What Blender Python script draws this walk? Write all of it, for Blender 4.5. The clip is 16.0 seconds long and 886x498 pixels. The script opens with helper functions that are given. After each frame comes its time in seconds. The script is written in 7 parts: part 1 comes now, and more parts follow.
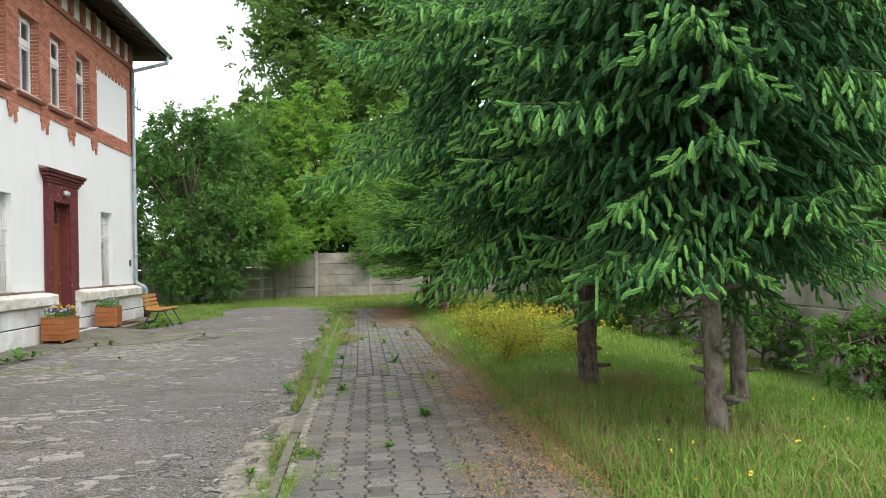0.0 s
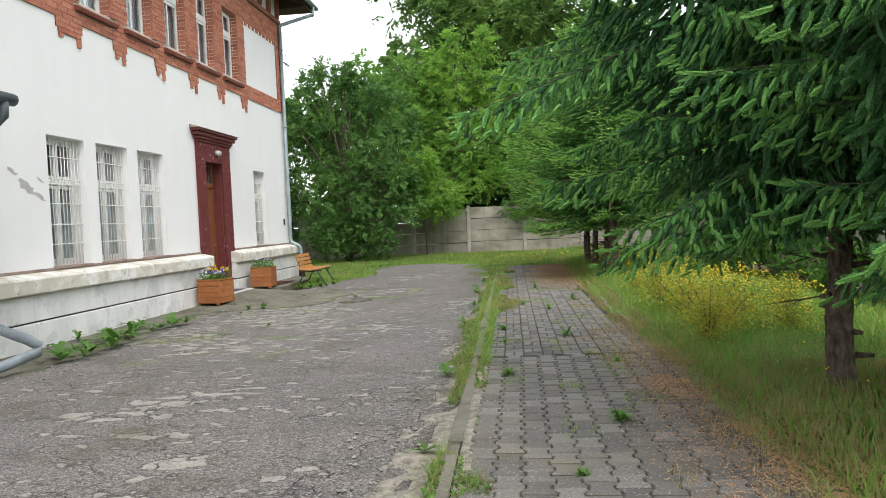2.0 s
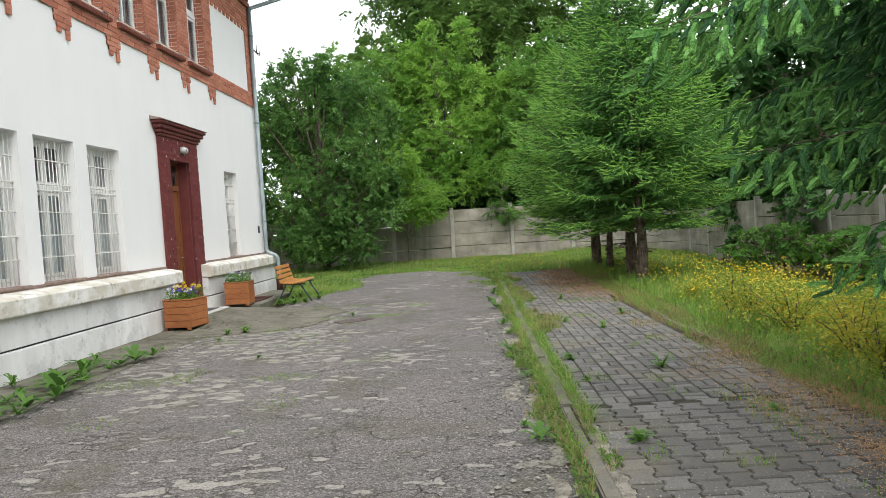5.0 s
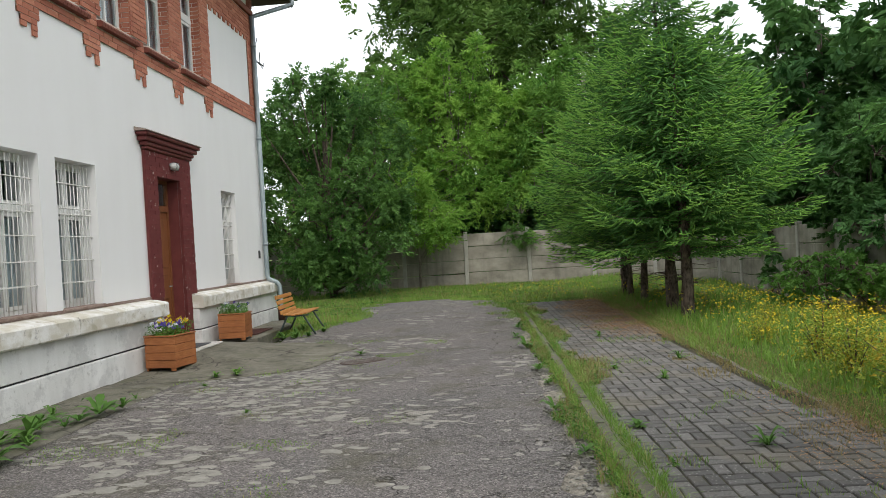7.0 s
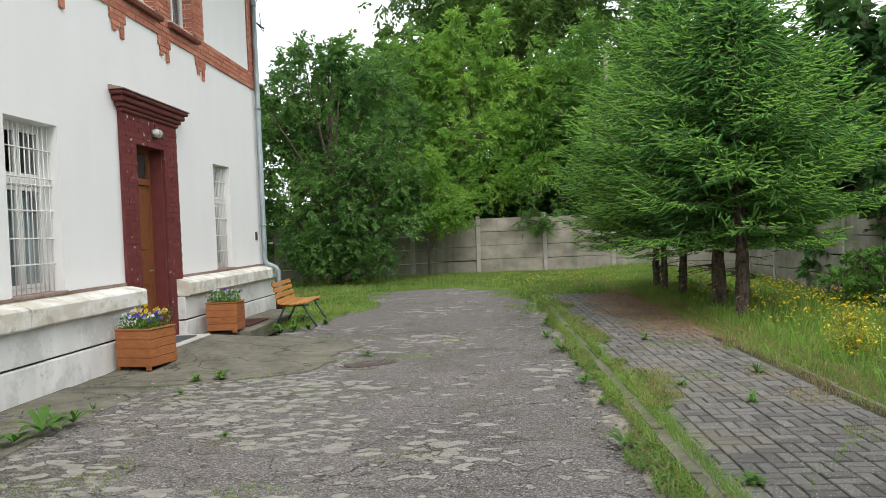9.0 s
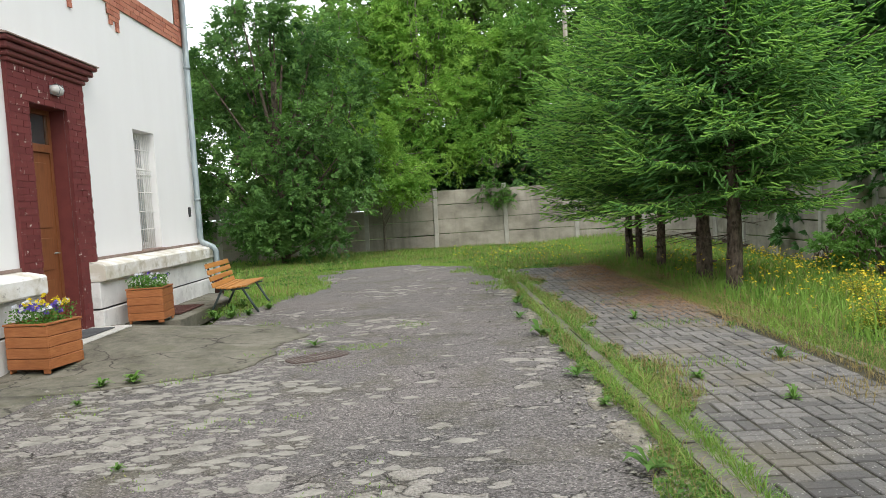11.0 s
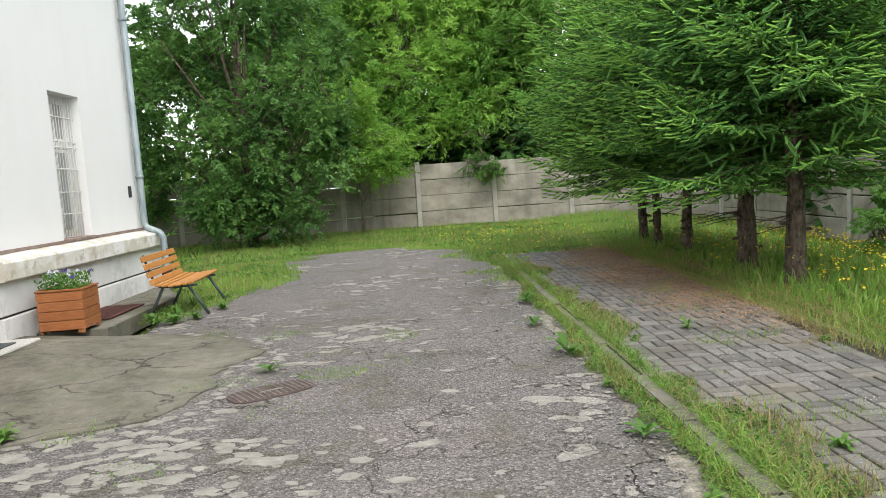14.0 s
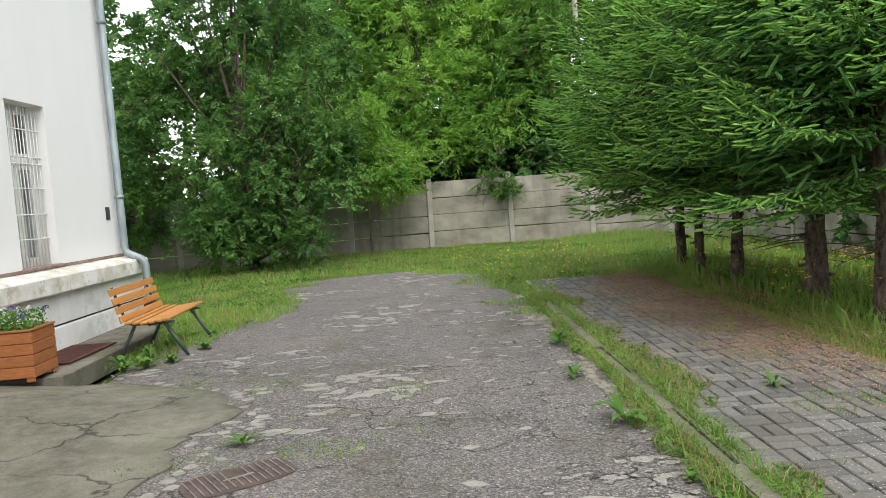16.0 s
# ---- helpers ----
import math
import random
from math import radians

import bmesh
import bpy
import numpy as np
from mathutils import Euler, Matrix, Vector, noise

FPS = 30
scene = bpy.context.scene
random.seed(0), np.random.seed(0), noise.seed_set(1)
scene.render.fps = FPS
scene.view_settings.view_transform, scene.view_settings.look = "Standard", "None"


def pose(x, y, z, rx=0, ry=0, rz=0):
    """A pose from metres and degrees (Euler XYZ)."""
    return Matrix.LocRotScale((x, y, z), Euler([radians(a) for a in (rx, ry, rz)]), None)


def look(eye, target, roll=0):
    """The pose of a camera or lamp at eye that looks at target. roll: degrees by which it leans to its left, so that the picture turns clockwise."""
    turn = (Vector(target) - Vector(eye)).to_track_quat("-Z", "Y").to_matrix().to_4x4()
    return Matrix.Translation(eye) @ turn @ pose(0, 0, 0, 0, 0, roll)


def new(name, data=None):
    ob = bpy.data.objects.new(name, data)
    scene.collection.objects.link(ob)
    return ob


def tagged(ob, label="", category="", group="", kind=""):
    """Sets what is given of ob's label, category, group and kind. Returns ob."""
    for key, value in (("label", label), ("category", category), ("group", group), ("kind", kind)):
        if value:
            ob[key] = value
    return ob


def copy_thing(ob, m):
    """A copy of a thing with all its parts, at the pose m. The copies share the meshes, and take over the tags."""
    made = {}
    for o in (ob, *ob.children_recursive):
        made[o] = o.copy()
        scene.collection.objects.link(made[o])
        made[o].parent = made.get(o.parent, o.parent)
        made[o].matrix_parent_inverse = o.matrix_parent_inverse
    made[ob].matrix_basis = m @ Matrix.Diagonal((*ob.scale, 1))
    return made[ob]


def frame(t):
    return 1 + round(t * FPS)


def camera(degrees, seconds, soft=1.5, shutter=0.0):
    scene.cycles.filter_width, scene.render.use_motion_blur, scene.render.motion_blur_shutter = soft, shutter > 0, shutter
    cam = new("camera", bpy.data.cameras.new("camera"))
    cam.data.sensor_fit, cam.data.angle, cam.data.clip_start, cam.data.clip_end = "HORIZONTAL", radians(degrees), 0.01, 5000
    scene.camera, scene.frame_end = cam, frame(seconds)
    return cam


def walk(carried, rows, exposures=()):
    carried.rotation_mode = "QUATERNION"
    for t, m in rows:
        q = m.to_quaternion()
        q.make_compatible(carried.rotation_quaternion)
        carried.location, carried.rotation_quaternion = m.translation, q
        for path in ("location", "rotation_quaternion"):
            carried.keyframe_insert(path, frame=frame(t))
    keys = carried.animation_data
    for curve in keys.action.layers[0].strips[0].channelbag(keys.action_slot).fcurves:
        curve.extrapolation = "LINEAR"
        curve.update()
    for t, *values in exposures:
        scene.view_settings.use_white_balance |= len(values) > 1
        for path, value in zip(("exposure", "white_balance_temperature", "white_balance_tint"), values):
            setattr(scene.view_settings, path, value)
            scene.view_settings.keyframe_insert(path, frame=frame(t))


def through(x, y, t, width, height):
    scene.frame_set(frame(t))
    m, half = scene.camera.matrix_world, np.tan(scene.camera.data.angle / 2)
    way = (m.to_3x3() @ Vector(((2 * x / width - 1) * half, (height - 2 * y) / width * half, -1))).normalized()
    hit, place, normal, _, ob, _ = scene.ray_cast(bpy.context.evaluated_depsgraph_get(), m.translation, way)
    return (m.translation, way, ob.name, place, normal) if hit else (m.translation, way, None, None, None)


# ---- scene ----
cam = camera(61.7, 16.0, soft=0.5)
PATH = [
    (0, (-0.411, 0.373, 1.426), (-0.215, 2.363, 1.465), -1.5),
    (0.5, (-0.436, 0.764, 1.476), (-0.337, 2.761, 1.523), -1.2),
    (1, (-0.418, 1.109, 1.464), (-0.522, 3.106, 1.503), -1.6),
    (1.5, (-0.431, 1.498, 1.482), (-0.614, 3.49, 1.437), -1.9),
    (2, (-0.585, 1.902, 1.493), (-0.796, 3.89, 1.418), -2.6),
    (2.5, (-0.724, 2.246, 1.503), (-0.944, 4.232, 1.417), -3.5),
    (3, (-0.875, 2.651, 1.519), (-1.097, 4.637, 1.428), -4.2),
    (3.5, (-1.044, 2.921, 1.475), (-1.25, 4.908, 1.381), -4.6),
    (3.7, (-1.171, 3.063, 1.478), (-1.325, 5.057, 1.429), -4.4),
    (5.8, (-1.726, 4.568, 1.522), (-1.825, 6.564, 1.445), -3.6),
    (6, (-1.733, 4.737, 1.526), (-1.837, 6.733, 1.451), -3.3),
    (6.5, (-1.796, 5.121, 1.566), (-1.908, 7.117, 1.498), -3.3),
    (7, (-1.942, 5.526, 1.57), (-2.067, 7.522, 1.566), -3.5),
    (7.5, (-2.031, 5.891, 1.564), (-2.182, 7.885, 1.56), -3.4),
    (8, (-2.069, 6.337, 1.556), (-2.233, 8.331, 1.554), -3.1),
    (8.5, (-2.191, 6.751, 1.535), (-2.363, 8.743, 1.512), -2.7),
    (9, (-2.285, 7.124, 1.57), (-2.423, 9.119, 1.527), -2.4),
    (9.5, (-2.359, 7.569, 1.528), (-2.46, 9.565, 1.463), -2.3),
    (9.7, (-2.409, 7.692, 1.512), (-2.498, 9.687, 1.42), -2.4),
    (11.8, (-2.413, 9.12, 1.473), (-2.411, 11.116, 1.348), -3.7),
    (12, (-2.393, 9.28, 1.472), (-2.388, 11.275, 1.34), -3.6),
    (12.5, (-2.372, 9.687, 1.465), (-2.355, 11.68, 1.308), -3.6),
    (13, (-2.411, 9.975, 1.498), (-2.389, 11.967, 1.319), -3.7),
    (13.5, (-2.529, 10.286, 1.545), (-2.494, 12.277, 1.365), -3.8),
    (14, (-2.556, 10.57, 1.518), (-2.527, 12.561, 1.332), -4.0),
    (14.5, (-2.548, 10.889, 1.547), (-2.553, 12.881, 1.364), -4.3),
    (15, (-2.605, 11.243, 1.53), (-2.621, 13.236, 1.356), -4.3),
    (15.5, (-2.604, 11.564, 1.525), (-2.61, 13.558, 1.363), -4.5),
    (16, (-2.58, 11.927, 1.533), (-2.579, 13.923, 1.396), -4.3),
]
EXPOSURES = ((0.0, 0.42), (0.5, 0.30), (1.0, 0.42), (3.5, 0.4), (6.0, 0.30), (7.0, -0.06), (8.0, 0.0), (9.0, 0.22), (9.5, 0.36), (12.0, 0.5), (12.5, 0.66), (13.0, 0.64), (13.5, 0.60), (14.0, 0.60), (14.5, 0.48), (16.0, 0.48))
walk(cam, [(t, look(eye, target, roll)) for t, eye, target, roll in PATH], EXPOSURES)

# ---- world, sun ----
world = bpy.data.worlds.new("world")
scene.world = world
world.use_nodes = True
wn, wl = world.node_tree.nodes, world.node_tree.links
wn.clear()
sky = wn.new("ShaderNodeTexSky")
sky.sky_type, sky.sun_disc = "NISHITA", False
SUN_UP, SUN_ROUND = 52.0, 150.0
sky.sun_elevation, sky.sun_rotation = radians(SUN_UP), radians(SUN_ROUND)
sky.air_density, sky.dust_density, sky.ozone_density = 1.0, 6.0, 1.0
cloud = wn.new("ShaderNodeMixRGB")
cloud.inputs[0].default_value = 0.82
cloud.inputs[2].default_value = (13.6, 14.1, 14.6, 1)
back = wn.new("ShaderNodeBackground")
back.inputs[1].default_value = 0.12
wout = wn.new("ShaderNodeOutputWorld")
wl.new(sky.outputs[0], cloud.inputs[1])
wl.new(cloud.outputs[0], back.inputs[0])
wl.new(back.outputs[0], wout.inputs[0])

sun_data = bpy.data.lights.new("sun", "SUN")
sun_data.energy, sun_data.angle, sun_data.color = 1.4, radians(25), (1.0, 0.97, 0.92)
sun = new("sun", sun_data)
# the veiled sun stands behind the walker, to the right
sun.matrix_basis = look((6, -12, 22), (0, 4, 0))
scene.view_settings.exposure = 0.0

# ---- materials ----


class Net:
    """A material's nodes, with short ways to add and join them."""

    def __init__(self, name):
        self.m = bpy.data.materials.new(name)
        self.m.use_nodes = True
        self.t = self.m.node_tree
        self.t.nodes.clear()
        self.out = self.t.nodes.new("ShaderNodeOutputMaterial")
        self.geo = self.t.nodes.new("ShaderNodeNewGeometry")
        self.pos = self.geo.outputs["Position"]

    def add(self, kind, **inputs):
        n = self.t.nodes.new("ShaderNode" + kind)
        for k, v in inputs.items():
            self.put(n.inputs[k.replace("_", " ")], v)
        return n

    def put(self, socket, v):
        if isinstance(v, bpy.types.NodeSocket):
            self.t.links.new(v, socket)
        else:
            socket.default_value = v

    def stretch(self, sx, sy, sz):
        n = self.add("VectorMath")
        n.operation = "MULTIPLY"
        self.put(n.inputs[0], self.pos)
        n.inputs[1].default_value = (sx, sy, sz)
        return n.outputs[0]

    def noise(self, scale, detail=4, vector=None, rough=0.55):
        return self.add("TexNoise", Vector=vector or self.pos, Scale=scale, Detail=detail, Roughness=rough).outputs[0]

    def cells(self, scale, vector=None, feature="F1", out="Distance", rand=1.0):
        n = self.add("TexVoronoi", Vector=vector or self.pos, Scale=scale, Randomness=rand)
        n.feature = feature
        return n.outputs[out]

    def ramp(self, fac, *stops):
        n = self.add("ValToRGB", Fac=fac)
        e = n.color_ramp.elements
        while len(e) < len(stops):
            e.new(0.5)
        for i, (p, c) in enumerate(stops):
            e[i].position = p
            e[i].color = (c, c, c, 1) if isinstance(c, (int, float)) else (*c, 1)
        return n.outputs[0]

    def mix(self, fac, a, b, kind="MIX"):
        n = self.add("MixRGB")
        n.blend_type = kind
        for s, v in zip(n.inputs, (fac, a, b)):
            self.put(s, (*v, 1) if isinstance(v, tuple) and len(v) == 3 else v)
        return n.outputs[0]

    def math(self, kind, a, b=0.0):
        n = self.add("Math")
        n.operation = kind
        self.put(n.inputs[0], a)
        self.put(n.inputs[1], b)
        return n.outputs[0]

    def bump(self, height, strength=0.3, distance=0.01):
        return self.add("Bump", Height=height, Strength=strength, Distance=distance).outputs[0]

    def finish(self, color, rough=0.8, normal=None, metal=0.0, spec=0.3, through=0.0):
        p = self.add("BsdfPrincipled", Roughness=rough, Metallic=metal)
        self.put(p.inputs["Base Color"], (*color, 1) if isinstance(color, tuple) else color)
        p.inputs["Specular IOR Level"].default_value = spec
        if normal is not None:
            self.put(p.inputs["Normal"], normal)
        last = p.outputs[0]
        if through:
            tr = self.add("BsdfTranslucent")
            self.put(tr.inputs["Color"], (*color, 1) if isinstance(color, tuple) else color)
            mx = self.add("MixShader", Fac=through)
            self.put(mx.inputs[1], last)
            self.put(mx.inputs[2], tr.outputs[0])
            last = mx.outputs[0]
        self.put(self.out.inputs[0], last)
        return self.m


def plain(name, a, b, scale=3.0, rough=0.7, grain=60.0, bump=0.2, depth=0.004, metal=0.0, spec=0.3, stretch=(1, 1, 1)):
    """Two tones mixed at two scales, with fine relief."""
    n = Net(name)
    v = n.stretch(*stretch)
    big, fine = n.noise(scale, 5, v), n.noise(grain, 3, v)
    f = n.ramp(n.math("ADD", n.math("MULTIPLY", big, 0.7), n.math("MULTIPLY", fine, 0.3)), (0.35, 0.0), (0.65, 1.0))
    return n.finish(n.mix(f, a, b), rough, n.bump(fine, bump, depth), metal, spec)


def plaster_material():
    n = Net("white_plaster")
    big = n.noise(0.7, 6)
    streak = n.noise(1.0, 5, n.stretch(3.0, 3.0, 0.5))
    f = n.ramp(n.math("ADD", n.math("MULTIPLY", big, 0.5), n.math("MULTIPLY", streak, 0.5)), (0.3, 0.0), (0.75, 1.0))
    c = n.mix(f, (0.785, 0.78, 0.77), (0.825, 0.825, 0.82))
    fine = n.noise(120, 3)
    return n.finish(c, 0.9, n.bump(n.math("ADD", fine, n.math("MULTIPLY", n.noise(6, 3), 1.5)), 0.25, 0.004), spec=0.2)


def plinth_material():
    n = Net("worn_whitewash")
    patch = n.ramp(n.noise(2.2, 8, rough=0.65), (0.53, 0.0), (0.60, 1.0))
    rub = n.ramp(n.noise(1.2, 6, n.stretch(2.5, 2.5, 0.8)), (0.4, 0.0), (0.7, 1.0))
    c = n.mix(rub, (0.68, 0.68, 0.66), (0.80, 0.80, 0.785))
    c = n.mix(n.math("MULTIPLY", patch, 0.5), c, (0.48, 0.48, 0.47))
    dirt = n.ramp(n.noise(9, 6), (0.62, 0.0), (0.70, 1.0))
    c = n.mix(n.math("MULTIPLY", dirt, 0.4), c, (0.30, 0.29, 0.26))
    h = n.math("SUBTRACT", n.noise(40, 4), n.math("MULTIPLY", patch, 0.8))
    return n.finish(c, 0.9, n.bump(h, 0.5, 0.006), spec=0.2)


def ledge_material():
    n = Net("weathered_ledge")
    rub = n.ramp(n.noise(1.6, 7, n.stretch(2, 2, 3)), (0.42, 0.0), (0.62, 1.0))
    c = n.mix(rub, (0.60, 0.565, 0.48), (0.79, 0.78, 0.75))
    lichen = n.ramp(n.noise(5, 6), (0.58, 0.0), (0.68, 1.0))
    c = n.mix(n.math("MULTIPLY", lichen, 0.75), c, (0.42, 0.385, 0.28))
    dark = n.ramp(n.noise(7, 7, rough=0.7), (0.60, 0.0), (0.68, 1.0))
    c = n.mix(n.math("MULTIPLY", dark, 0.6), c, (0.16, 0.15, 0.13))
    return n.finish(c, 0.9, n.bump(n.noise(30, 5), 0.5, 0.008), spec=0.2)


def brick_material(name, a, b, chips, chip_at):
    n = Net(name)
    info = n.add("ObjectInfo").outputs["Random"]
    each = n.math("ADD", n.geo.outputs["Random Per Island"], info)
    each = n.math("FRACT", each)
    c = n.mix(n.ramp(each, (0.0, 0.0), (1.0, 1.0)), a, b)
    c = n.mix(n.math("MULTIPLY", n.noise(35, 5), 0.45), c, tuple(0.55 * v for v in a))
    chip = n.ramp(n.noise(11, 7, rough=0.7), (chip_at, 0.0), (chip_at + 0.04, 1.0))
    c = n.mix(chip, c, chips)
    return n.finish(c, 0.8, n.bump(n.noise(60, 4), 0.5, 0.006), spec=0.3)


def asphalt_material():
    n = Net("worn_asphalt")
    grains = n.cells(85, out="Color")
    gf = n.ramp(n.add("SeparateColor", Color=grains).outputs[0], (0.0, (0.078, 0.073, 0.070)), (0.50, (0.148, 0.138, 0.132)), (0.90, (0.220, 0.206, 0.195)), (0.99, (0.32, 0.30, 0.28)))
    tone = n.ramp(n.noise(0.55, 5), (0.35, 0.0), (0.65, 1.0))
    c = n.mix(n.math("MULTIPLY", tone, 0.5), gf, n.mix(1.0, gf, (1.45, 1.38, 1.36), "MULTIPLY"))
    # bare cement and stone where the top has worn away, longer across the road than along it
    wv = n.stretch(1.0, 2.1, 1.0)
    warp = n.add("VectorMath")
    warp.operation = "ADD"
    n.put(warp.inputs[0], wv)
    wob = n.add("TexNoise", Vector=n.pos, Scale=3.0, Detail=4)
    n.put(warp.inputs[1], wob.outputs["Color"])
    blob = n.cells(2.5, warp.outputs[0])
    where = n.ramp(n.noise(0.45, 3), (0.46, -0.32), (0.62, 1.0))
    edge = n.noise(16, 8, rough=0.75)
    worn = n.math("SUBTRACT", n.math("ADD", n.math("MULTIPLY", where, 0.30), n.math("MULTIPLY", edge, 0.55)), blob)
    rim = n.ramp(worn, (0.06, 0.0), (0.115, 1.0), (0.135, 0.0))
    worn = n.ramp(worn, (0.13, 0.0), (0.17, 1.0))
    pale = n.mix(n.noise(7, 5), (0.26, 0.245, 0.215), (0.50, 0.47, 0.42))
    pale = n.mix(n.math("MULTIPLY", n.ramp(n.noise(45, 4), (0.45, 0.0), (0.7, 1.0)), 0.5), pale, (0.12, 0.11, 0.10))
    c = n.mix(n.math("MULTIPLY", rim, 0.75), c, (0.040, 0.036, 0.033))
    c = n.mix(n.math("MULTIPLY", worn, 0.85), c, pale)
    crack = n.ramp(n.cells(0.75, warp.outputs[0], "DISTANCE_TO_EDGE"), (0.0, 1.0), (0.012, 0.0))
    c = n.mix(n.math("MULTIPLY", crack, n.ramp(n.noise(1.1, 2), (0.5, 0.0), (0.6, 0.8))), c, (0.025, 0.023, 0.02))
    moss = n.ramp(n.noise(1.2, 8, rough=0.7), (0.50, 0.0), (0.66, 1.0))
    c = n.mix(n.math("MULTIPLY", moss, 0.5), c, (0.095, 0.088, 0.048))
    h = n.math("ADD", n.cells(70), n.math("MULTIPLY", worn, -0.9))
    h = n.math("ADD", h, n.math("MULTIPLY", crack, -1.5))
    return n.finish(c, 0.85, n.bump(h, 1.0, 0.012), spec=0.25)


def concrete_material(name, a, b, moss=0.3, cracks=True):
    n = Net(name)
    tone = n.ramp(n.noise(1.6, 9, rough=0.72), (0.34, 0.0), (0.64, 1.0))
    c = n.mix(tone, a, b)
    c = n.mix(n.math("MULTIPLY", n.ramp(n.noise(9, 6, rough=0.7), (0.42, 0.0), (0.62, 1.0)), 0.35), c, tuple(1.25 * v for v in b))
    c = n.mix(n.math("MULTIPLY", n.ramp(n.noise(60, 3), (0.5, 0.0), (0.75, 1.0)), 0.4), c, tuple(0.5 * v for v in a))
    g = n.ramp(n.noise(2.3, 6), (0.5, 0.0), (0.68, 1.0))
    c = n.mix(n.math("MULTIPLY", g, moss), c, (0.10, 0.10, 0.06))
    h = n.noise(50, 5)
    if cracks:
        w = n.add("VectorMath")
        w.operation = "ADD"
        n.put(w.inputs[0], n.stretch(0.8, 1.5, 1.0))
        n.put(w.inputs[1], n.add("TexNoise", Vector=n.pos, Scale=1.8, Detail=5).outputs["Color"])
        crack = n.ramp(n.cells(0.8, w.outputs[0], "DISTANCE_TO_EDGE"), (0.0, 1.0), (0.016, 0.0))
        crack = n.math("MULTIPLY", crack, n.ramp(n.noise(0.9, 3), (0.36, 0.0), (0.5, 1.0)))
        c = n.mix(n.math("MULTIPLY", crack, 0.85), c, (0.03, 0.028, 0.025))
        h = n.math("SUBTRACT", h, n.math("MULTIPLY", crack, 2.0))
    return n.finish(c, 0.9, n.bump(h, 0.5, 0.008), spec=0.2)


def paver_material():
    n = Net("grey_paver")
    each = n.math("FRACT", n.math("ADD", n.geo.outputs["Random Per Island"], n.add("ObjectInfo").outputs["Random"]))
    c = n.mix(each, (0.106, 0.101, 0.095), (0.205, 0.195, 0.180))
    c = n.mix(n.math("MULTIPLY", n.ramp(n.noise(70, 4), (0.45, 0.0), (0.7, 1.0)), 0.6), c, (0.075, 0.072, 0.07))
    spot = n.ramp(n.cells(38), (0.15, 1.0), (0.24, 0.0))
    c = n.mix(n.math("MULTIPLY", spot, n.ramp(n.noise(1.8, 5), (0.40, 0.0), (0.58, 0.75))), c, (0.46, 0.45, 0.41))
    stain = n.ramp(n.noise(1.5, 6), (0.5, 0.0), (0.66, 1.0))
    c = n.mix(n.math("MULTIPLY", stain, 0.45), c, (0.20, 0.175, 0.125))
    return n.finish(c, 0.88, n.bump(n.noise(90, 4), 0.6, 0.005), spec=0.25)


def soil_material():
    n = Net("lawn_soil")
    a = n.ramp(n.noise(0.6, 6), (0.35, 0.0), (0.65, 1.0))
    c = n.mix(a, (0.085, 0.150, 0.030), (0.160, 0.205, 0.060))
    c = n.mix(n.ramp(n.noise(0.35, 4), (0.55, 0.0), (0.68, 0.55)), c, (0.21, 0.185, 0.075))
    c = n.mix(n.math("MULTIPLY", n.ramp(n.noise(40, 4), (0.4, 0.0), (0.7, 1.0)), 0.5), c, (0.035, 0.05, 0.015))
    return n.finish(c, 0.95, n.bump(n.noise(55, 5), 1.0, 0.03), spec=0.1)


def leaf_material(name, a, b, patch=0.6, through=0.35, rough=0.55, yellow=None, grain=0.0):
    n = Net(name)
    each = n.geo.outputs["Random Per Island"]
    big = n.ramp(n.noise(patch, 4), (0.35, 0.0), (0.65, 1.0))
    f = n.math("ADD", n.math("MULTIPLY", big, 0.55), n.math("MULTIPLY", each, 0.45))
    c = n.mix(f, a, b)
    # fine dark flecks: shade between single needles, painted into the colour
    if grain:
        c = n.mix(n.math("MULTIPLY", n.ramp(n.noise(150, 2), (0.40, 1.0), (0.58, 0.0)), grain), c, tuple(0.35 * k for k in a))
    if yellow:
        c = n.mix(n.ramp(each, (0.80, 0.0), (0.86, 0.8)), c, yellow)
    return n.finish(c, rough, None, spec=0.18, through=through)


def wood_material(name, a, b, grain=(2, 30, 30), rough=0.5):
    n = Net(name)
    v = n.stretch(*grain)
    g = n.noise(1.6, 6, v, 0.65)
    info = n.add("ObjectInfo").outputs["Random"]
    c = n.mix(n.ramp(g, (0.3, 0.0), (0.7, 1.0)), a, b)
    c = n.mix(n.math("MULTIPLY", info, 0.3), c, tuple(0.7 * t for t in a))
    c = n.mix(n.math("MULTIPLY", n.ramp(n.noise(3.5, 5), (0.55, 0.0), (0.7, 1.0)), 0.3), c, tuple(0.5 * t for t in a))
    return n.finish(c, rough, n.bump(g, 0.25, 0.003), spec=0.4)


def glass_material():
    n = Net("window_glass")
    g = n.add("BsdfGlass", IOR=1.5, Roughness=0.02)
    g.inputs["Color"].default_value = (0.92, 0.95, 0.96, 1)
    n.put(n.out.inputs[0], g.outputs[0])
    return n.m


def fence_material():
    n = Net("fence_concrete")
    tone = n.ramp(n.noise(1.1, 7, n.stretch(1, 1, 1.6), 0.65), (0.33, 0.0), (0.68, 1.0))
    c = n.mix(tone, (0.210, 0.194, 0.160), (0.405, 0.375, 0.315))
    run = n.ramp(n.noise(2.0, 6, n.stretch(2.2, 2.2, 0.25)), (0.48, 0.0), (0.70, 1.0))
    c = n.mix(n.math("MULTIPLY", run, 0.5), c, (0.15, 0.14, 0.12))
    return n.finish(c, 0.92, n.bump(n.noise(45, 5), 0.5, 0.008), spec=0.2)


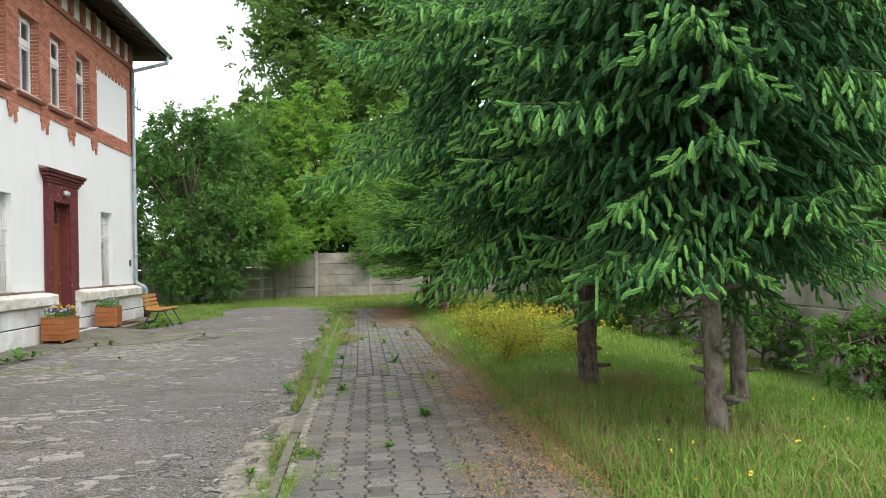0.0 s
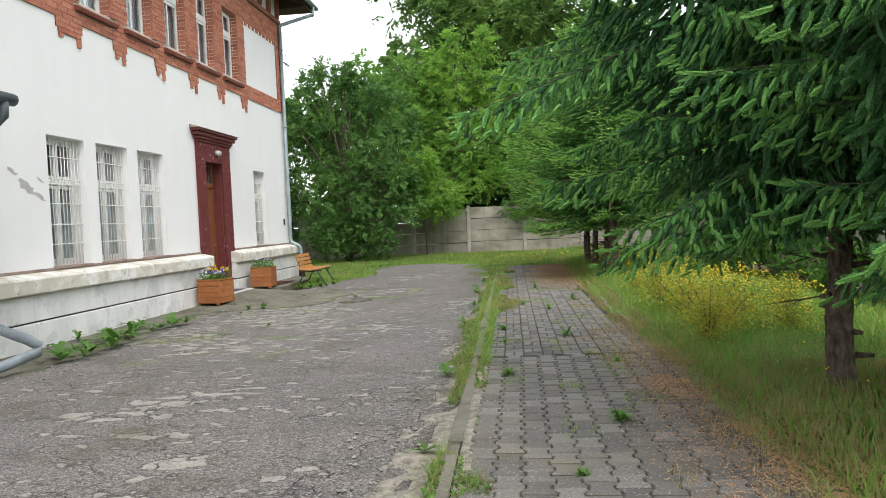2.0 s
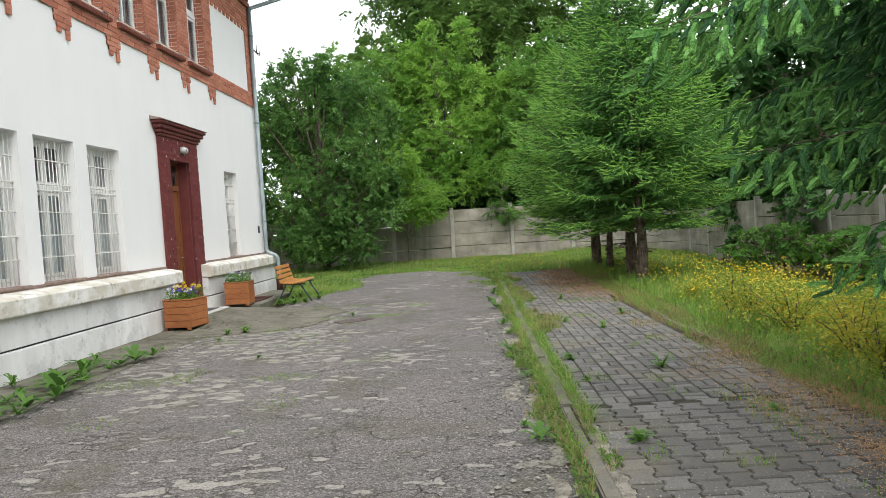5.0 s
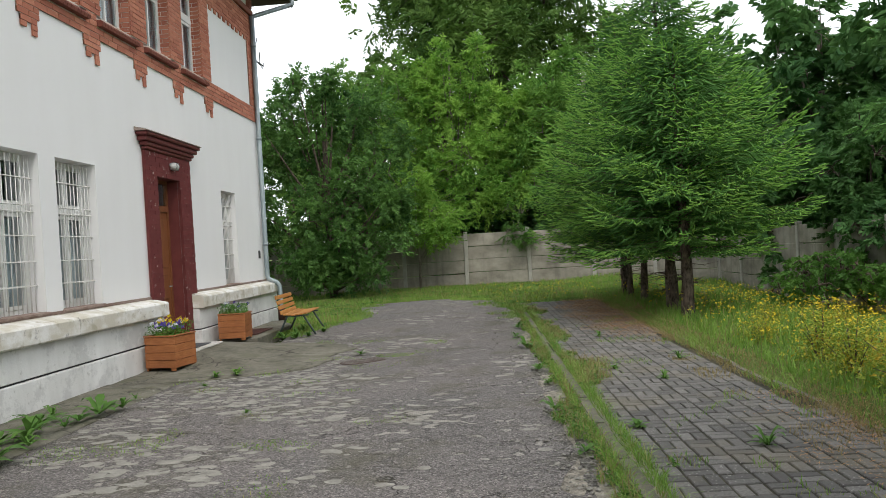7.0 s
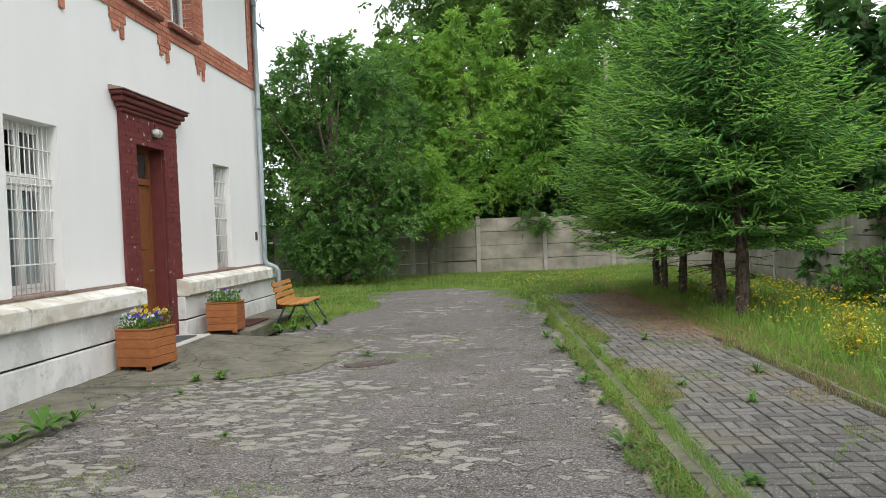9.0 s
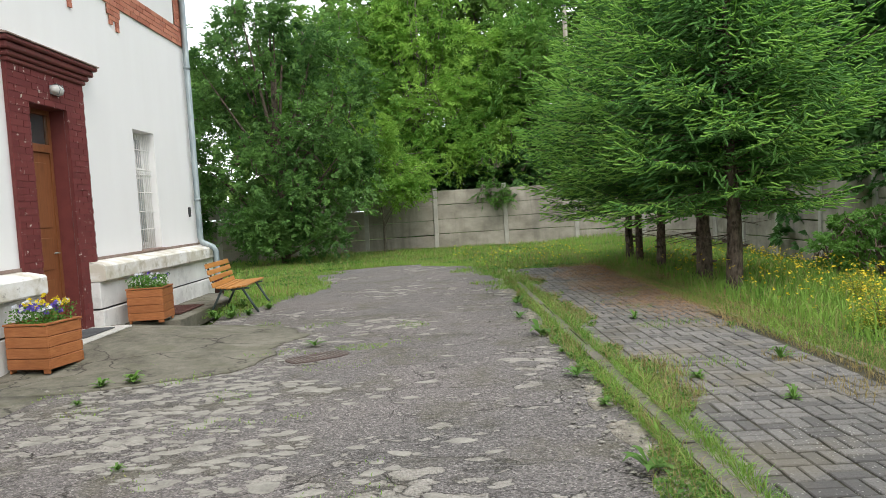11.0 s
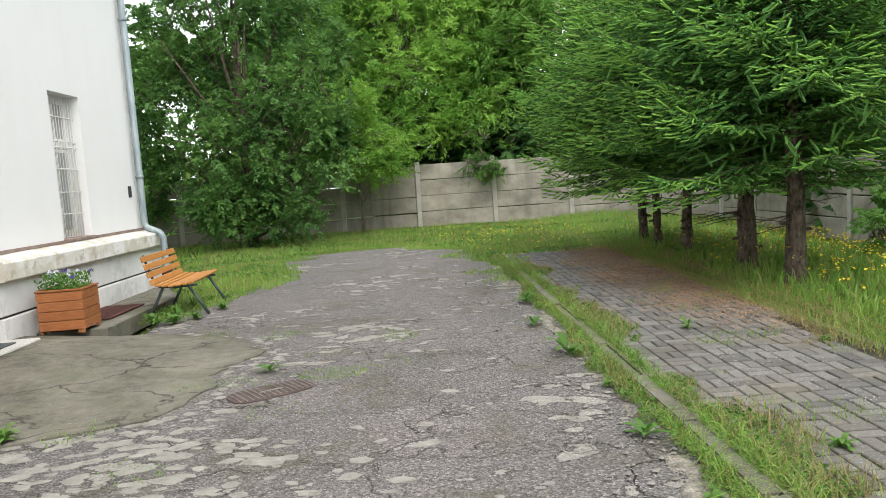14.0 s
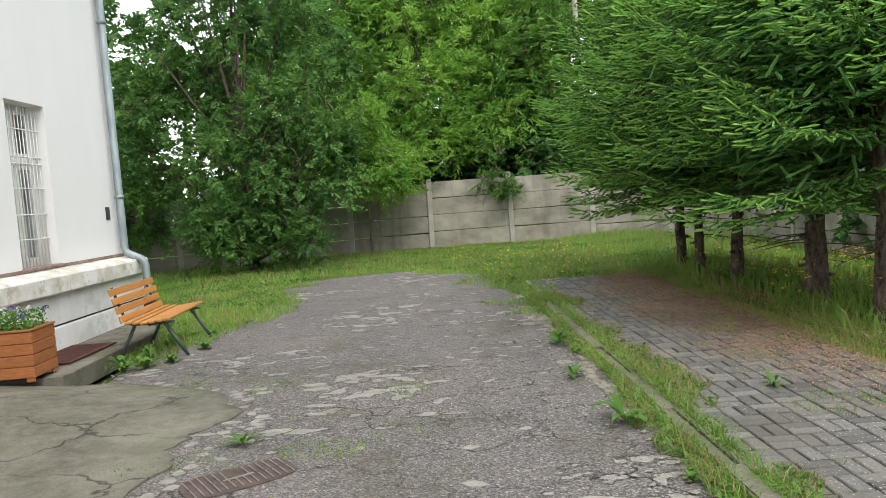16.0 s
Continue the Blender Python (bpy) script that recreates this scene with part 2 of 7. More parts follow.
def zinc_material():
    n = Net("weathered_zinc")
    f = n.ramp(n.noise(5, 6, n.stretch(2, 2, 0.5)), (0.35, 0.0), (0.7, 1.0))
    c = n.mix(f, (0.22, 0.27, 0.285), (0.36, 0.41, 0.42))
    return n.finish(c, 0.5, n.bump(n.noise(30, 3), 0.15, 0.003), metal=0.35, spec=0.5)


M_PLASTER = plaster_material()
M_PLINTH = plinth_material()
M_LEDGE = ledge_material()
M_BRICK = brick_material("red_brick", (0.40, 0.135, 0.085), (0.62, 0.265, 0.170), (0.58, 0.46, 0.38), 0.64)
M_PAINTED = brick_material("oxblood_painted_brick", (0.145, 0.030, 0.030), (0.185, 0.042, 0.040), (0.58, 0.52, 0.46), 0.62)
M_MORTAR = plain("mortar", (0.50, 0.40, 0.33), (0.66, 0.57, 0.50), 6, 0.95, 90, 0.4)
M_PAINTED_JOINT = plain("painted_joint", (0.11, 0.026, 0.026), (0.16, 0.05, 0.045), 9, 0.85, 90, 0.4)
M_SILL_BRICK = plain("dark_clinker", (0.17, 0.055, 0.040), (0.25, 0.085, 0.06), 14, 0.7, 80, 0.4)
M_BARE = plain("grey_undercoat", (0.36, 0.355, 0.34), (0.50, 0.49, 0.47), 5, 0.9, 70, 0.5)
M_COBBLE = plain("pale_worn_stone", (0.185, 0.176, 0.155), (0.34, 0.325, 0.285), 7, 0.85, 60, 0.6, 0.006)
M_BARE_COURSE = plain("dirty_bare_brick", (0.19, 0.125, 0.10), (0.34, 0.27, 0.23), 5, 0.9, 70, 0.6)
M_RAIL = plain("brown_red_timber", (0.22, 0.075, 0.05), (0.34, 0.125, 0.085), 6, 0.7, 60, 0.4, stretch=(1, 0.3, 1))
M_OXBLOOD = plain("oxblood_paint", (0.12, 0.030, 0.028), (0.17, 0.045, 0.040), 6, 0.6, 80, 0.3)
M_ASPHALT = asphalt_material()
M_APRON = concrete_material("old_concrete", (0.085, 0.081, 0.062), (0.205, 0.194, 0.156), 0.6)
M_KERB = concrete_material("kerb_concrete", (0.100, 0.092, 0.074), (0.215, 0.200, 0.168), 0.55, False)
M_SAND = plain("sandy_grit", (0.150, 0.135, 0.108), (0.47, 0.43, 0.36), 11, 0.95, 70, 1.0, 0.03)
M_PAVER = paver_material()
M_BED = plain("joint_sand", (0.026, 0.024, 0.016), (0.075, 0.068, 0.040), 4, 0.95, 120, 0.6)
M_SOIL = soil_material()
M_FENCE = fence_material()
M_POST = plain("fence_post_concrete", (0.33, 0.315, 0.28), (0.46, 0.44, 0.39), 3, 0.92, 60, 0.4)
M_ZINC = zinc_material()
M_GUTTER_DARK = plain("dark_grey_gutter", (0.055, 0.065, 0.075), (0.10, 0.115, 0.125), 8, 0.45, 50, 0.1)
M_PVC = plain("grey_pipe", (0.18, 0.21, 0.235), (0.25, 0.29, 0.31), 8, 0.45, 50, 0.1)
M_TILE = plain("roof_covering", (0.10, 0.085, 0.08), (0.16, 0.13, 0.12), 2, 0.85, 30, 0.4)
M_RAFTER = wood_material("dark_brown_timber", (0.055, 0.036, 0.030), (0.10, 0.068, 0.055), (2, 20, 20), 0.8)
M_FRAME = plain("white_gloss_paint", (0.72, 0.72, 0.70), (0.80, 0.80, 0.78), 9, 0.45, 90, 0.1)
M_BAR = plain("white_painted_iron", (0.70, 0.69, 0.66), (0.79, 0.78, 0.75), 14, 0.5, 100, 0.2)
M_GLASS = glass_material()
M_CURTAIN = plain("net_curtain", (0.42, 0.49, 0.53), (0.66, 0.72, 0.75), 2, 0.95, 40, 0.3, stretch=(1, 16, 0.6))
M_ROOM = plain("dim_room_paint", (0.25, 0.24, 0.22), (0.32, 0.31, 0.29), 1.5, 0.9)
M_DOOR = wood_material("varnished_door_wood", (0.20, 0.070, 0.028), (0.30, 0.115, 0.045), (25, 25, 2), 0.45)
M_PLANK = wood_material("orange_stained_wood", (0.27, 0.088, 0.028), (0.44, 0.175, 0.062), (5, 5, 40), 0.6)
M_SLAT = wood_material("yellow_varnished_slat", (0.44, 0.185, 0.045), (0.60, 0.285, 0.085), (22, 2, 22), 0.45)
M_IRON = plain("dark_green_iron", (0.05, 0.075, 0.075), (0.085, 0.11, 0.105), 12, 0.55, 70, 0.2, metal=0.2)
M_CAST = plain("rusted_cast_iron", (0.085, 0.062, 0.055), (0.15, 0.11, 0.095), 10, 0.7, 80, 0.5, metal=0.4)
M_CAST_RIB = plain("worn_cast_iron", (0.20, 0.185, 0.165), (0.29, 0.265, 0.24), 10, 0.55, 80, 0.3, metal=0.4)
M_GRATE = plain("rust_red_iron", (0.065, 0.028, 0.024), (0.115, 0.05, 0.04), 10, 0.8, 70, 0.5)
M_BARK = plain("spruce_bark", (0.040, 0.031, 0.025), (0.20, 0.155, 0.120), 22, 0.95, 45, 1.0, 0.03, stretch=(1, 1, 0.45))
M_BARK_PALE = plain("grey_bark", (0.075, 0.062, 0.048), (0.245, 0.215, 0.175), 14, 0.95, 30, 1.0, 0.02, stretch=(1, 1, 0.5))
# the last figure sets how strongly the shade between needles is painted in
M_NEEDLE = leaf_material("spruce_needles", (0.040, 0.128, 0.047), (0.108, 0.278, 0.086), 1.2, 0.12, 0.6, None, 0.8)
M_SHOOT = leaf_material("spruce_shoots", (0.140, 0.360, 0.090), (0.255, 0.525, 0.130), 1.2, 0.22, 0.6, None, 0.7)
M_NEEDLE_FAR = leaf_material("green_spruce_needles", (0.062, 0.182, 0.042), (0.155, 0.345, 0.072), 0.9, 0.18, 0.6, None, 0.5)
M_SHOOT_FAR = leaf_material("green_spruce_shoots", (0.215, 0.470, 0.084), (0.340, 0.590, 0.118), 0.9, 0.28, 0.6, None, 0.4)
M_LEAF_DARK = leaf_material("plum_leaves", (0.034, 0.102, 0.028), (0.175, 0.335, 0.080), 0.8, 0.28)
M_LEAF_LIGHT = leaf_material("ash_leaves", (0.100, 0.260, 0.038), (0.330, 0.530, 0.095), 0.6, 0.38)
M_LEAF_MID = leaf_material("green_ash_leaves", (0.066, 0.185, 0.034), (0.240, 0.420, 0.080), 0.6, 0.35)
M_LEAF_CHESTNUT = leaf_material("chestnut_leaves", (0.050, 0.125, 0.028), (0.180, 0.295, 0.066), 0.35, 0.25)
M_LEAF_BACK = leaf_material("maple_leaves", (0.042, 0.122, 0.038), (0.130, 0.265, 0.072), 0.4, 0.25)
M_LEAF_HEDGE = leaf_material("hedge_leaves", (0.065, 0.170, 0.036), (0.175, 0.350, 0.066), 0.9)
M_GRASS = leaf_material("grass_blades", (0.120, 0.265, 0.040), (0.305, 0.465, 0.098), 0.5, 0.3, 0.6, (0.32, 0.29, 0.12))
M_GRASS_DRY = leaf_material("dry_grass", (0.25, 0.20, 0.085), (0.40, 0.33, 0.16), 0.8, 0.25, 0.8)
M_WEED = leaf_material("weed_leaves", (0.065, 0.160, 0.030), (0.140, 0.265, 0.055), 2.0, 0.3, 0.5)
M_FLOWER = leaf_material("yellow_blooms", (0.62, 0.50, 0.030), (0.80, 0.62, 0.05), 2.0, 0.2, 0.7)
M_GOLD = leaf_material("yellowing_leaves", (0.17, 0.30, 0.045), (0.58, 0.52, 0.07), 1.4, 0.3, 0.6, (0.60, 0.42, 0.05))
M_NEEDLE_LITTER = leaf_material("fallen_needles", (0.32, 0.175, 0.085), (0.54, 0.345, 0.185), 1.0, 0.0, 0.9)
M_VIOLET = leaf_material("violet_petals", (0.10, 0.07, 0.42), (0.25, 0.17, 0.60), 3.0, 0.2, 0.7)
M_WHITE_PETAL = leaf_material("pale_petals", (0.60, 0.62, 0.75), (0.78, 0.78, 0.78), 3.0, 0.2, 0.7)
M_LAMP_GLASS = plain("frosted_lamp_glass", (0.45, 0.45, 0.43), (0.58, 0.57, 0.54), 9, 0.3, 40, 0.1)
M_DARK = plain("dark_plate", (0.03, 0.03, 0.03), (0.05, 0.05, 0.05), 9, 0.6, 40, 0.1)
M_SLATE = plain("dark_doormat", (0.05, 0.055, 0.06), (0.10, 0.105, 0.11), 9, 0.9, 90, 0.6)
M_WHITE_STEP = concrete_material("pale_step_stone", (0.42, 0.41, 0.38), (0.58, 0.57, 0.53), 0.15, False)

# ---- ways to build ----


def box(bm, x0, x1, y0, y1, z0, z1):
    v = [bm.verts.new((x, y, z)) for z in (z0, z1) for y in (y0, y1) for x in (x0, x1)]
    for f in ((0, 2, 3, 1), (4, 5, 7, 6), (0, 1, 5, 4), (2, 6, 7, 3), (0, 4, 6, 2), (1, 3, 7, 5)):
        bm.faces.new([v[i] for i in f])
    return v


def soft_box(x0, x1, y0, y1, z0, z1, bevel=0.006):
    bm = bmesh.new()
    box(bm, x0, x1, y0, y1, z0, z1)
    bmesh.ops.bevel(bm, geom=bm.edges[:], offset=bevel, segments=1, affect="EDGES")
    return bm


def to_mesh(name, bm):
    me = bpy.data.meshes.new(name)
    bm.to_mesh(me)
    bm.free()
    return me


def solid(name, shape, material, label="", category="", kind="", group=""):
    """A top-level object of one mesh."""
    me = to_mesh(name, shape) if isinstance(shape, bmesh.types.BMesh) else shape
    for m in material if isinstance(material, (list, tuple)) else [material]:
        me.materials.append(m)
    return tagged(new(name, me), label, category, group, kind)


def part(name, shape, material, parent, label="", at=None):
    """One mesh as a part under a thing or another part."""
    ob = solid(name, shape, material, label)
    ob.parent = parent
    if at is not None:
        ob.matrix_basis = at
    return ob


def share(name, me, parent, at, kind=""):
    """One more part on a mesh that is already made."""
    ob = new(name, me)
    ob.parent = parent
    ob.matrix_basis = at
    return tagged(ob, kind=kind)


def empty(name, label="", category="", kind="", group="", at=None):
    ob = new(name)
    ob.empty_display_size = 0.1
    if at is not None:
        ob.matrix_basis = at
    return tagged(ob, label, category, group, kind)


def tube(bm, points, radii, sides=8, cap=True):
    """A round bar along points."""
    pts = [Vector(p) for p in points]
    if isinstance(radii, (int, float)):
        radii = [radii] * len(pts)
    rings = []
    for i, p in enumerate(pts):
        d = (pts[min(i + 1, len(pts) - 1)] - pts[max(i - 1, 0)]).normalized()
        u = d.orthogonal().normalized() if abs(d.z) > 0.9 else d.cross(Vector((0, 0, 1))).normalized()
        if i and rings:
            u = (last - d * last.dot(d)).normalized()
        last = u
        w = d.cross(u)
        rings.append([bm.verts.new(p + radii[i] * (math.cos(a) * u + math.sin(a) * w)) for a in (2 * math.pi * k / sides for k in range(sides))])
    for a, b in zip(rings, rings[1:]):
        for k in range(sides):
            f = bm.faces.new((a[k], a[(k + 1) % sides], b[(k + 1) % sides], b[k]))
            f.smooth = True
    if cap:
        bm.faces.new(list(reversed(rings[0])))
        bm.faces.new(rings[-1])
    return bm


def pipe(points, radii, sides=10):
    return tube(bmesh.new(), points, radii, sides)


def array_mesh(name, verts, faces, slots=None, smooth=False):
    """A mesh from arrays; faces all have the same number of corners."""
    verts, faces = np.asarray(verts, np.float32), np.asarray(faces, np.int32)
    k = faces.shape[1]
    me = bpy.data.meshes.new(name)
    me.vertices.add(len(verts))
    me.vertices.foreach_set("co", verts.ravel())
    me.loops.add(faces.size)
    me.loops.foreach_set("vertex_index", faces.ravel())
    me.polygons.add(len(faces))
    me.polygons.foreach_set("loop_start", np.arange(0, faces.size, k, dtype=np.int32))
    if slots is not None:
        me.polygons.foreach_set("material_index", np.asarray(slots, np.int32))
    me.polygons.foreach_set("use_smooth", np.full(len(faces), smooth))
    me.update(calc_edges=True)
    return me


def sheet(name, xs, ys, height, rows_x=None):
    """A sheet of squares over ys and xs; height gives z; rows_x(y) may bend the xs."""
    grid = [[(x, y, height(x, y)) for x in (rows_x(y) if rows_x else xs)] for y in ys]
    nx, ny = len(grid[0]), len(grid)
    faces = [(j * nx + i, j * nx + i + 1, (j + 1) * nx + i + 1, (j + 1) * nx + i) for j in range(ny - 1) for i in range(nx - 1)]
    return array_mesh(name, [p for row in grid for p in row], faces, smooth=True)


def slab(name, xs, ys, height, rows_x=None, thick=0.12):
    """A sheet with sides that go down."""
    grid = [[(x, y, height(x, y)) for x in (rows_x(y) if rows_x else xs)] for y in ys]
    nx, ny = len(grid[0]), len(grid)
    bm = bmesh.new()
    vs = [[bm.verts.new(p) for p in row] for row in grid]
    for j in range(ny - 1):
        for i in range(nx - 1):
            bm.faces.new((vs[j][i], vs[j][i + 1], vs[j + 1][i + 1], vs[j + 1][i])).smooth = True
    rim = vs[0] + [r[-1] for r in vs[1:]] + vs[-1][-2::-1] + [r[0] for r in vs[-2:0:-1]]
    low = [bm.verts.new((v.co.x, v.co.y, v.co.z - thick)) for v in rim]
    for i in range(len(rim)):
        k = (i + 1) % len(rim)
        bm.faces.new((rim[k], rim[i], low[i], low[k]))
    return bm


def ease(a, b, t):
    t = min(1.0, max(0.0, (t - a) / (b - a)))
    return t * t * (3 - 2 * t)


def span(a, b, step):
    n = max(1, round((b - a) / step))
    return [a + (b - a) * i / n for i in range(n + 1)]


def pierced(bm, x_front, x_back, y0, y1, z0, z1, holes):
    """A wall slab between two x, with openings (y0, y1, z0, z1) right through it."""
    ys = sorted({y0, y1, *(v for h in holes for v in h[:2])})
    zs = sorted({z0, z1, *(v for h in holes for v in h[2:])})

    def full(i, j):
        if not (0 <= i < len(ys) - 1 and 0 <= j < len(zs) - 1):
            return False
        cy, cz = (ys[i] + ys[i + 1]) / 2, (zs[j] + zs[j + 1]) / 2
        return not any(h[0] < cy < h[1] and h[2] < cz < h[3] for h in holes)

    def quad(*ps):
        bm.faces.new([bm.verts.new(p) for p in ps])

    f, b = x_front, x_back
    for i in range(len(ys) - 1):
        for j in range(len(zs) - 1):
            if not full(i, j):
                continue
            a, c, d, e = ys[i], ys[i + 1], zs[j], zs[j + 1]
            quad((f, a, d), (f, c, d), (f, c, e), (f, a, e))
            quad((b, a, d), (b, a, e), (b, c, e), (b, c, d))
            if not full(i - 1, j):
                quad((f, a, d), (f, a, e), (b, a, e), (b, a, d))
            if not full(i + 1, j):
                quad((f, c, d), (b, c, d), (b, c, e), (f, c, e))
            if not full(i, j - 1):
                quad((f, a, d), (b, a, d), (b, c, d), (f, c, d))
            if not full(i, j + 1):
                quad((f, a, e), (f, c, e), (b, c, e), (b, a, e))
    bmesh.ops.remove_doubles(bm, verts=bm.verts[:], dist=0.0005)
    return bm


# ---- ground ----
ASPHALT_END = 28.2


def road_left(y):
    if y < 19.0:
        return -6.2 + 0.06 * math.sin(y * 1.3)
    return -5.95 + 0.55 * ease(20.8, 22.6, y) - 0.40 * ease(22.6, 28, y) + 2.3 * ease(27.2, 28.3, y) + 0.07 * math.sin(y * 2.1)


def road_right(y):
    return -1.22 - 0.14 * ease(19, 21.5, y) - 0.45 * ease(22, 26, y) - 1.35 * ease(26, 28.3, y) + 0.05 * math.sin(y * 1.7) + 0.035 * math.sin(y * 4.1) + 0.09 * noise.noise((0.0, y * 1.6, 0.0))


def kerb_x(y):
    """The middle of the edging between lane and paving, which runs a little askew."""
    return -1.048 - 0.0135 * (y - 6.3)


def path_right(y):
    """Where the paving ends at the lawn."""
    return 0.90 - 0.18 * ease(9, 14, y)


def paved(x, y):
    if y < 21.8 and -7.35 < x < path_right(y):
        return True
    if y < 24.0 and -1.1 < x < path_right(y):
        return True
    return y < 28.0 and road_left(y) + 0.1 < x < road_right(y) - 0.1


def ground_z(x, y):
    """The height of the bare ground."""
    lawn = 0.12 - 0.57 * ease(2.0, 6.3, x) * (1 - 0.4 * ease(27, 34, y))
    soften = 2.5 * ease(22, 28, y)
    rim = path_right(y)
    z = 0.015 + (lawn - 0.015) * ease(rim + 0.02, rim + 0.16 + soften, x)
    z += 0.035 * noise.noise((x * 0.5, y * 0.5, 0.0)) + 0.012 * noise.noise((x * 2, y * 2, 3.0))
    return z - 0.16 if paved(x, y) else z


fine_x = span(-9.0, 7.5, 0.25)
fine_y = span(-4.0, 36.0, 0.25)
far_low = [-900, -300, -120, -60, -30, -18, -12]
gx = far_low + fine_x + [9, 12, 18, 30, 60, 120, 300, 900]
gy = [-900, -300, -120, -60, -30, -16, -8] + fine_y + [39, 44, 52, 70, 110, 180, 300, 900]
solid("ground", sheet("ground", gx, gy, lambda x, y: ground_z(min(max(x, -9), 7.5), min(max(y, -4), 36))), M_SOIL, "uneven grassy ground with worn patches", "ground", "structure")


def road_z(x, y):
    return 0.010 * noise.noise((x * 0.9, y * 0.6, 7.0)) + 0.004 * noise.noise((x * 4, y * 4, 2.0))


solid("road", slab("road", None, span(-10, ASPHALT_END, 0.2), road_z, lambda y: [road_left(y) + (road_right(y) - road_left(y)) * i / 26 for i in range(27)]),
      M_ASPHALT, "cracked grey asphalt lane with pale worn patches", "road", "structure")


def verge_x(y):
    a, b = road_right(y) - 0.22 + 0.07 * noise.noise((5.0, y * 2.7, 0.0)), kerb_x(y) - 0.03
    return [a + (b - a) * i / 5 for i in range(6)]


solid("gravel_strip", slab("gravel_strip", None, span(-10, 23.5, 0.25), lambda x, y: 0.0 + 0.022 * noise.noise((x * 5, y * 3, 1.0)), verge_x, 0.1),
      M_SAND, "sandy grit strip between asphalt and kerb", "ground", "structure")
# old concrete along the foot of the wall
solid("pavement_1", slab("pavement_1", span(-7.2, -6.1, 0.22), span(-10, 15.07, 0.3), lambda x, y: 0.022 + 0.015 * noise.noise((x * 2, y * 1.1, 4.0)) - 0.02 * ease(-6.5, -6.1, x)),
      M_APRON, "broken grey concrete apron along the wall", "pavement", "structure")


def ramp_edge(y):
    bulge = max(0.0, 1 - abs((y - 17.0) / 1.95) ** 3.5)
    return -6.4 + 2.05 * bulge ** 0.6 + 0.08 * math.sin(y * 3.3) + 0.05 * math.sin(y * 7.7) + 0.22 * noise.noise((y * 2.3, 0.0, 3.0)) + 0.08 * noise.noise((y * 9.0, 0.0, 6.0))


def ramp_z(x, y):
    e = ramp_edge(y)
    up = ease(e, e - 2.2, x)
    return 0.012 + 0.13 * up * ease(15.9, 17.1, y) + 0.008 * noise.noise((x * 3, y * 3, 9.0))


solid("pavement_2", slab("pavement_2", None, span(15.08, 18.93, 0.075), ramp_z, lambda y: [-7.15 + (ramp_edge(y) + 7.15) * i / 14 for i in range(15)]),
      M_APRON, "cracked concrete ramp in front of the door", "pavement", "structure")
solid("pavement_3", slab("pavement_3", None, span(18.95, 22.6, 0.2), lambda x, y: 0.10 + 0.01 * noise.noise((x * 3, y * 3, 5.0)),
                         lambda y: [-7.15 + (0.85 - 0.5 * ease(21.2, 22.6, y)) * i / 5 for i in range(6)], 0.2),
      M_APRON, "raised concrete slab beside the bench", "pavement", "structure")
solid("paving_bed", slab("paving_bed", None, span(-6, 24.2, 0.25), lambda x, y: 0.0535 + 0.002 * noise.noise((x * 4, y * 4, 0.0)), lambda y: [kerb_x(y) + 0.02 + (path_right(y) - 0.04 - kerb_x(y)) * i / 8 for i in range(9)]), M_BED, "sandy bed under the paving blocks", "pavement", "structure")

solid("soil_seam", slab("soil_seam", None, span(-6, 24.2, 0.06), lambda x, y: 0.0615 + 0.009 * noise.noise((x * 9, y * 2.6, 5.0)) + 0.003 * noise.noise((x * 40, y * 30, 2.0)) - 0.010 * ease(kerb_x(y) + 0.10, kerb_x(y) + 0.135, x), lambda y: [kerb_x(y) + 0.036 + 0.0248 * i for i in range(5)]),
      M_SAND, "sandy dirt washed into the seam beside the kerb", "ground", "structure")


# kerbs: separate stones, a little out of line
def kerb_stone(length, width, height, seed):
    bm = bmesh.new()
    box(bm, -width / 2, width / 2, 0, length - 0.012, -0.15, height)
    bmesh.ops.bevel(bm, geom=[e for e in bm.edges if e.verts[0].co.z > 0 and e.verts[1].co.z > 0], offset=0.012, segments=2, affect="EDGES")
    for v in bm.verts:
        v.co += 0.006 * noise.noise_vector(v.co * 3 + Vector((seed, 0, 0)))
    return to_mesh("kerb_stone", bm)


rng = random.Random(5)
kerb_left = empty("kerb_1", "weathered concrete edging between lane and paving", "kerb", "structure")
kerb_right = empty("kerb_2", "mossy broken concrete edging along the lawn", "kerb", "structure")
stones = [kerb_stone(1.0, 0.115, 0.058, s) for s in (1, 9, 17)]
low_stones = [kerb_stone(1.0, 0.08, 0.064, s) for s in (3, 12, 21)]
for me in stones + low_stones:
    me.materials.append(M_KERB)
for k in range(27):
    y = -5.35 + k
    x = kerb_x(y)
    share("kerb_stone", stones[k % 3], kerb_left, pose(x + rng.uniform(-0.006, 0.006), y, rng.uniform(-0.012, 0.008), 0, rng.uniform(-2, 2), 0.77 + rng.uniform(-0.6, 0.6)))
for k in range(27):
    y = -5.0 + k
    x = path_right(y + 0.5) + 0.01
    share("kerb_stone", low_stones[k % 3], kerb_right, pose(x + rng.uniform(-0.02, 0.02), y, rng.uniform(-0.03, 0.01), 0, rng.uniform(-5, 3), 2.0 * ease(8.5, 10, y) * (1 - ease(13, 14.5, y)) + rng.uniform(-1.2, 1.2)))

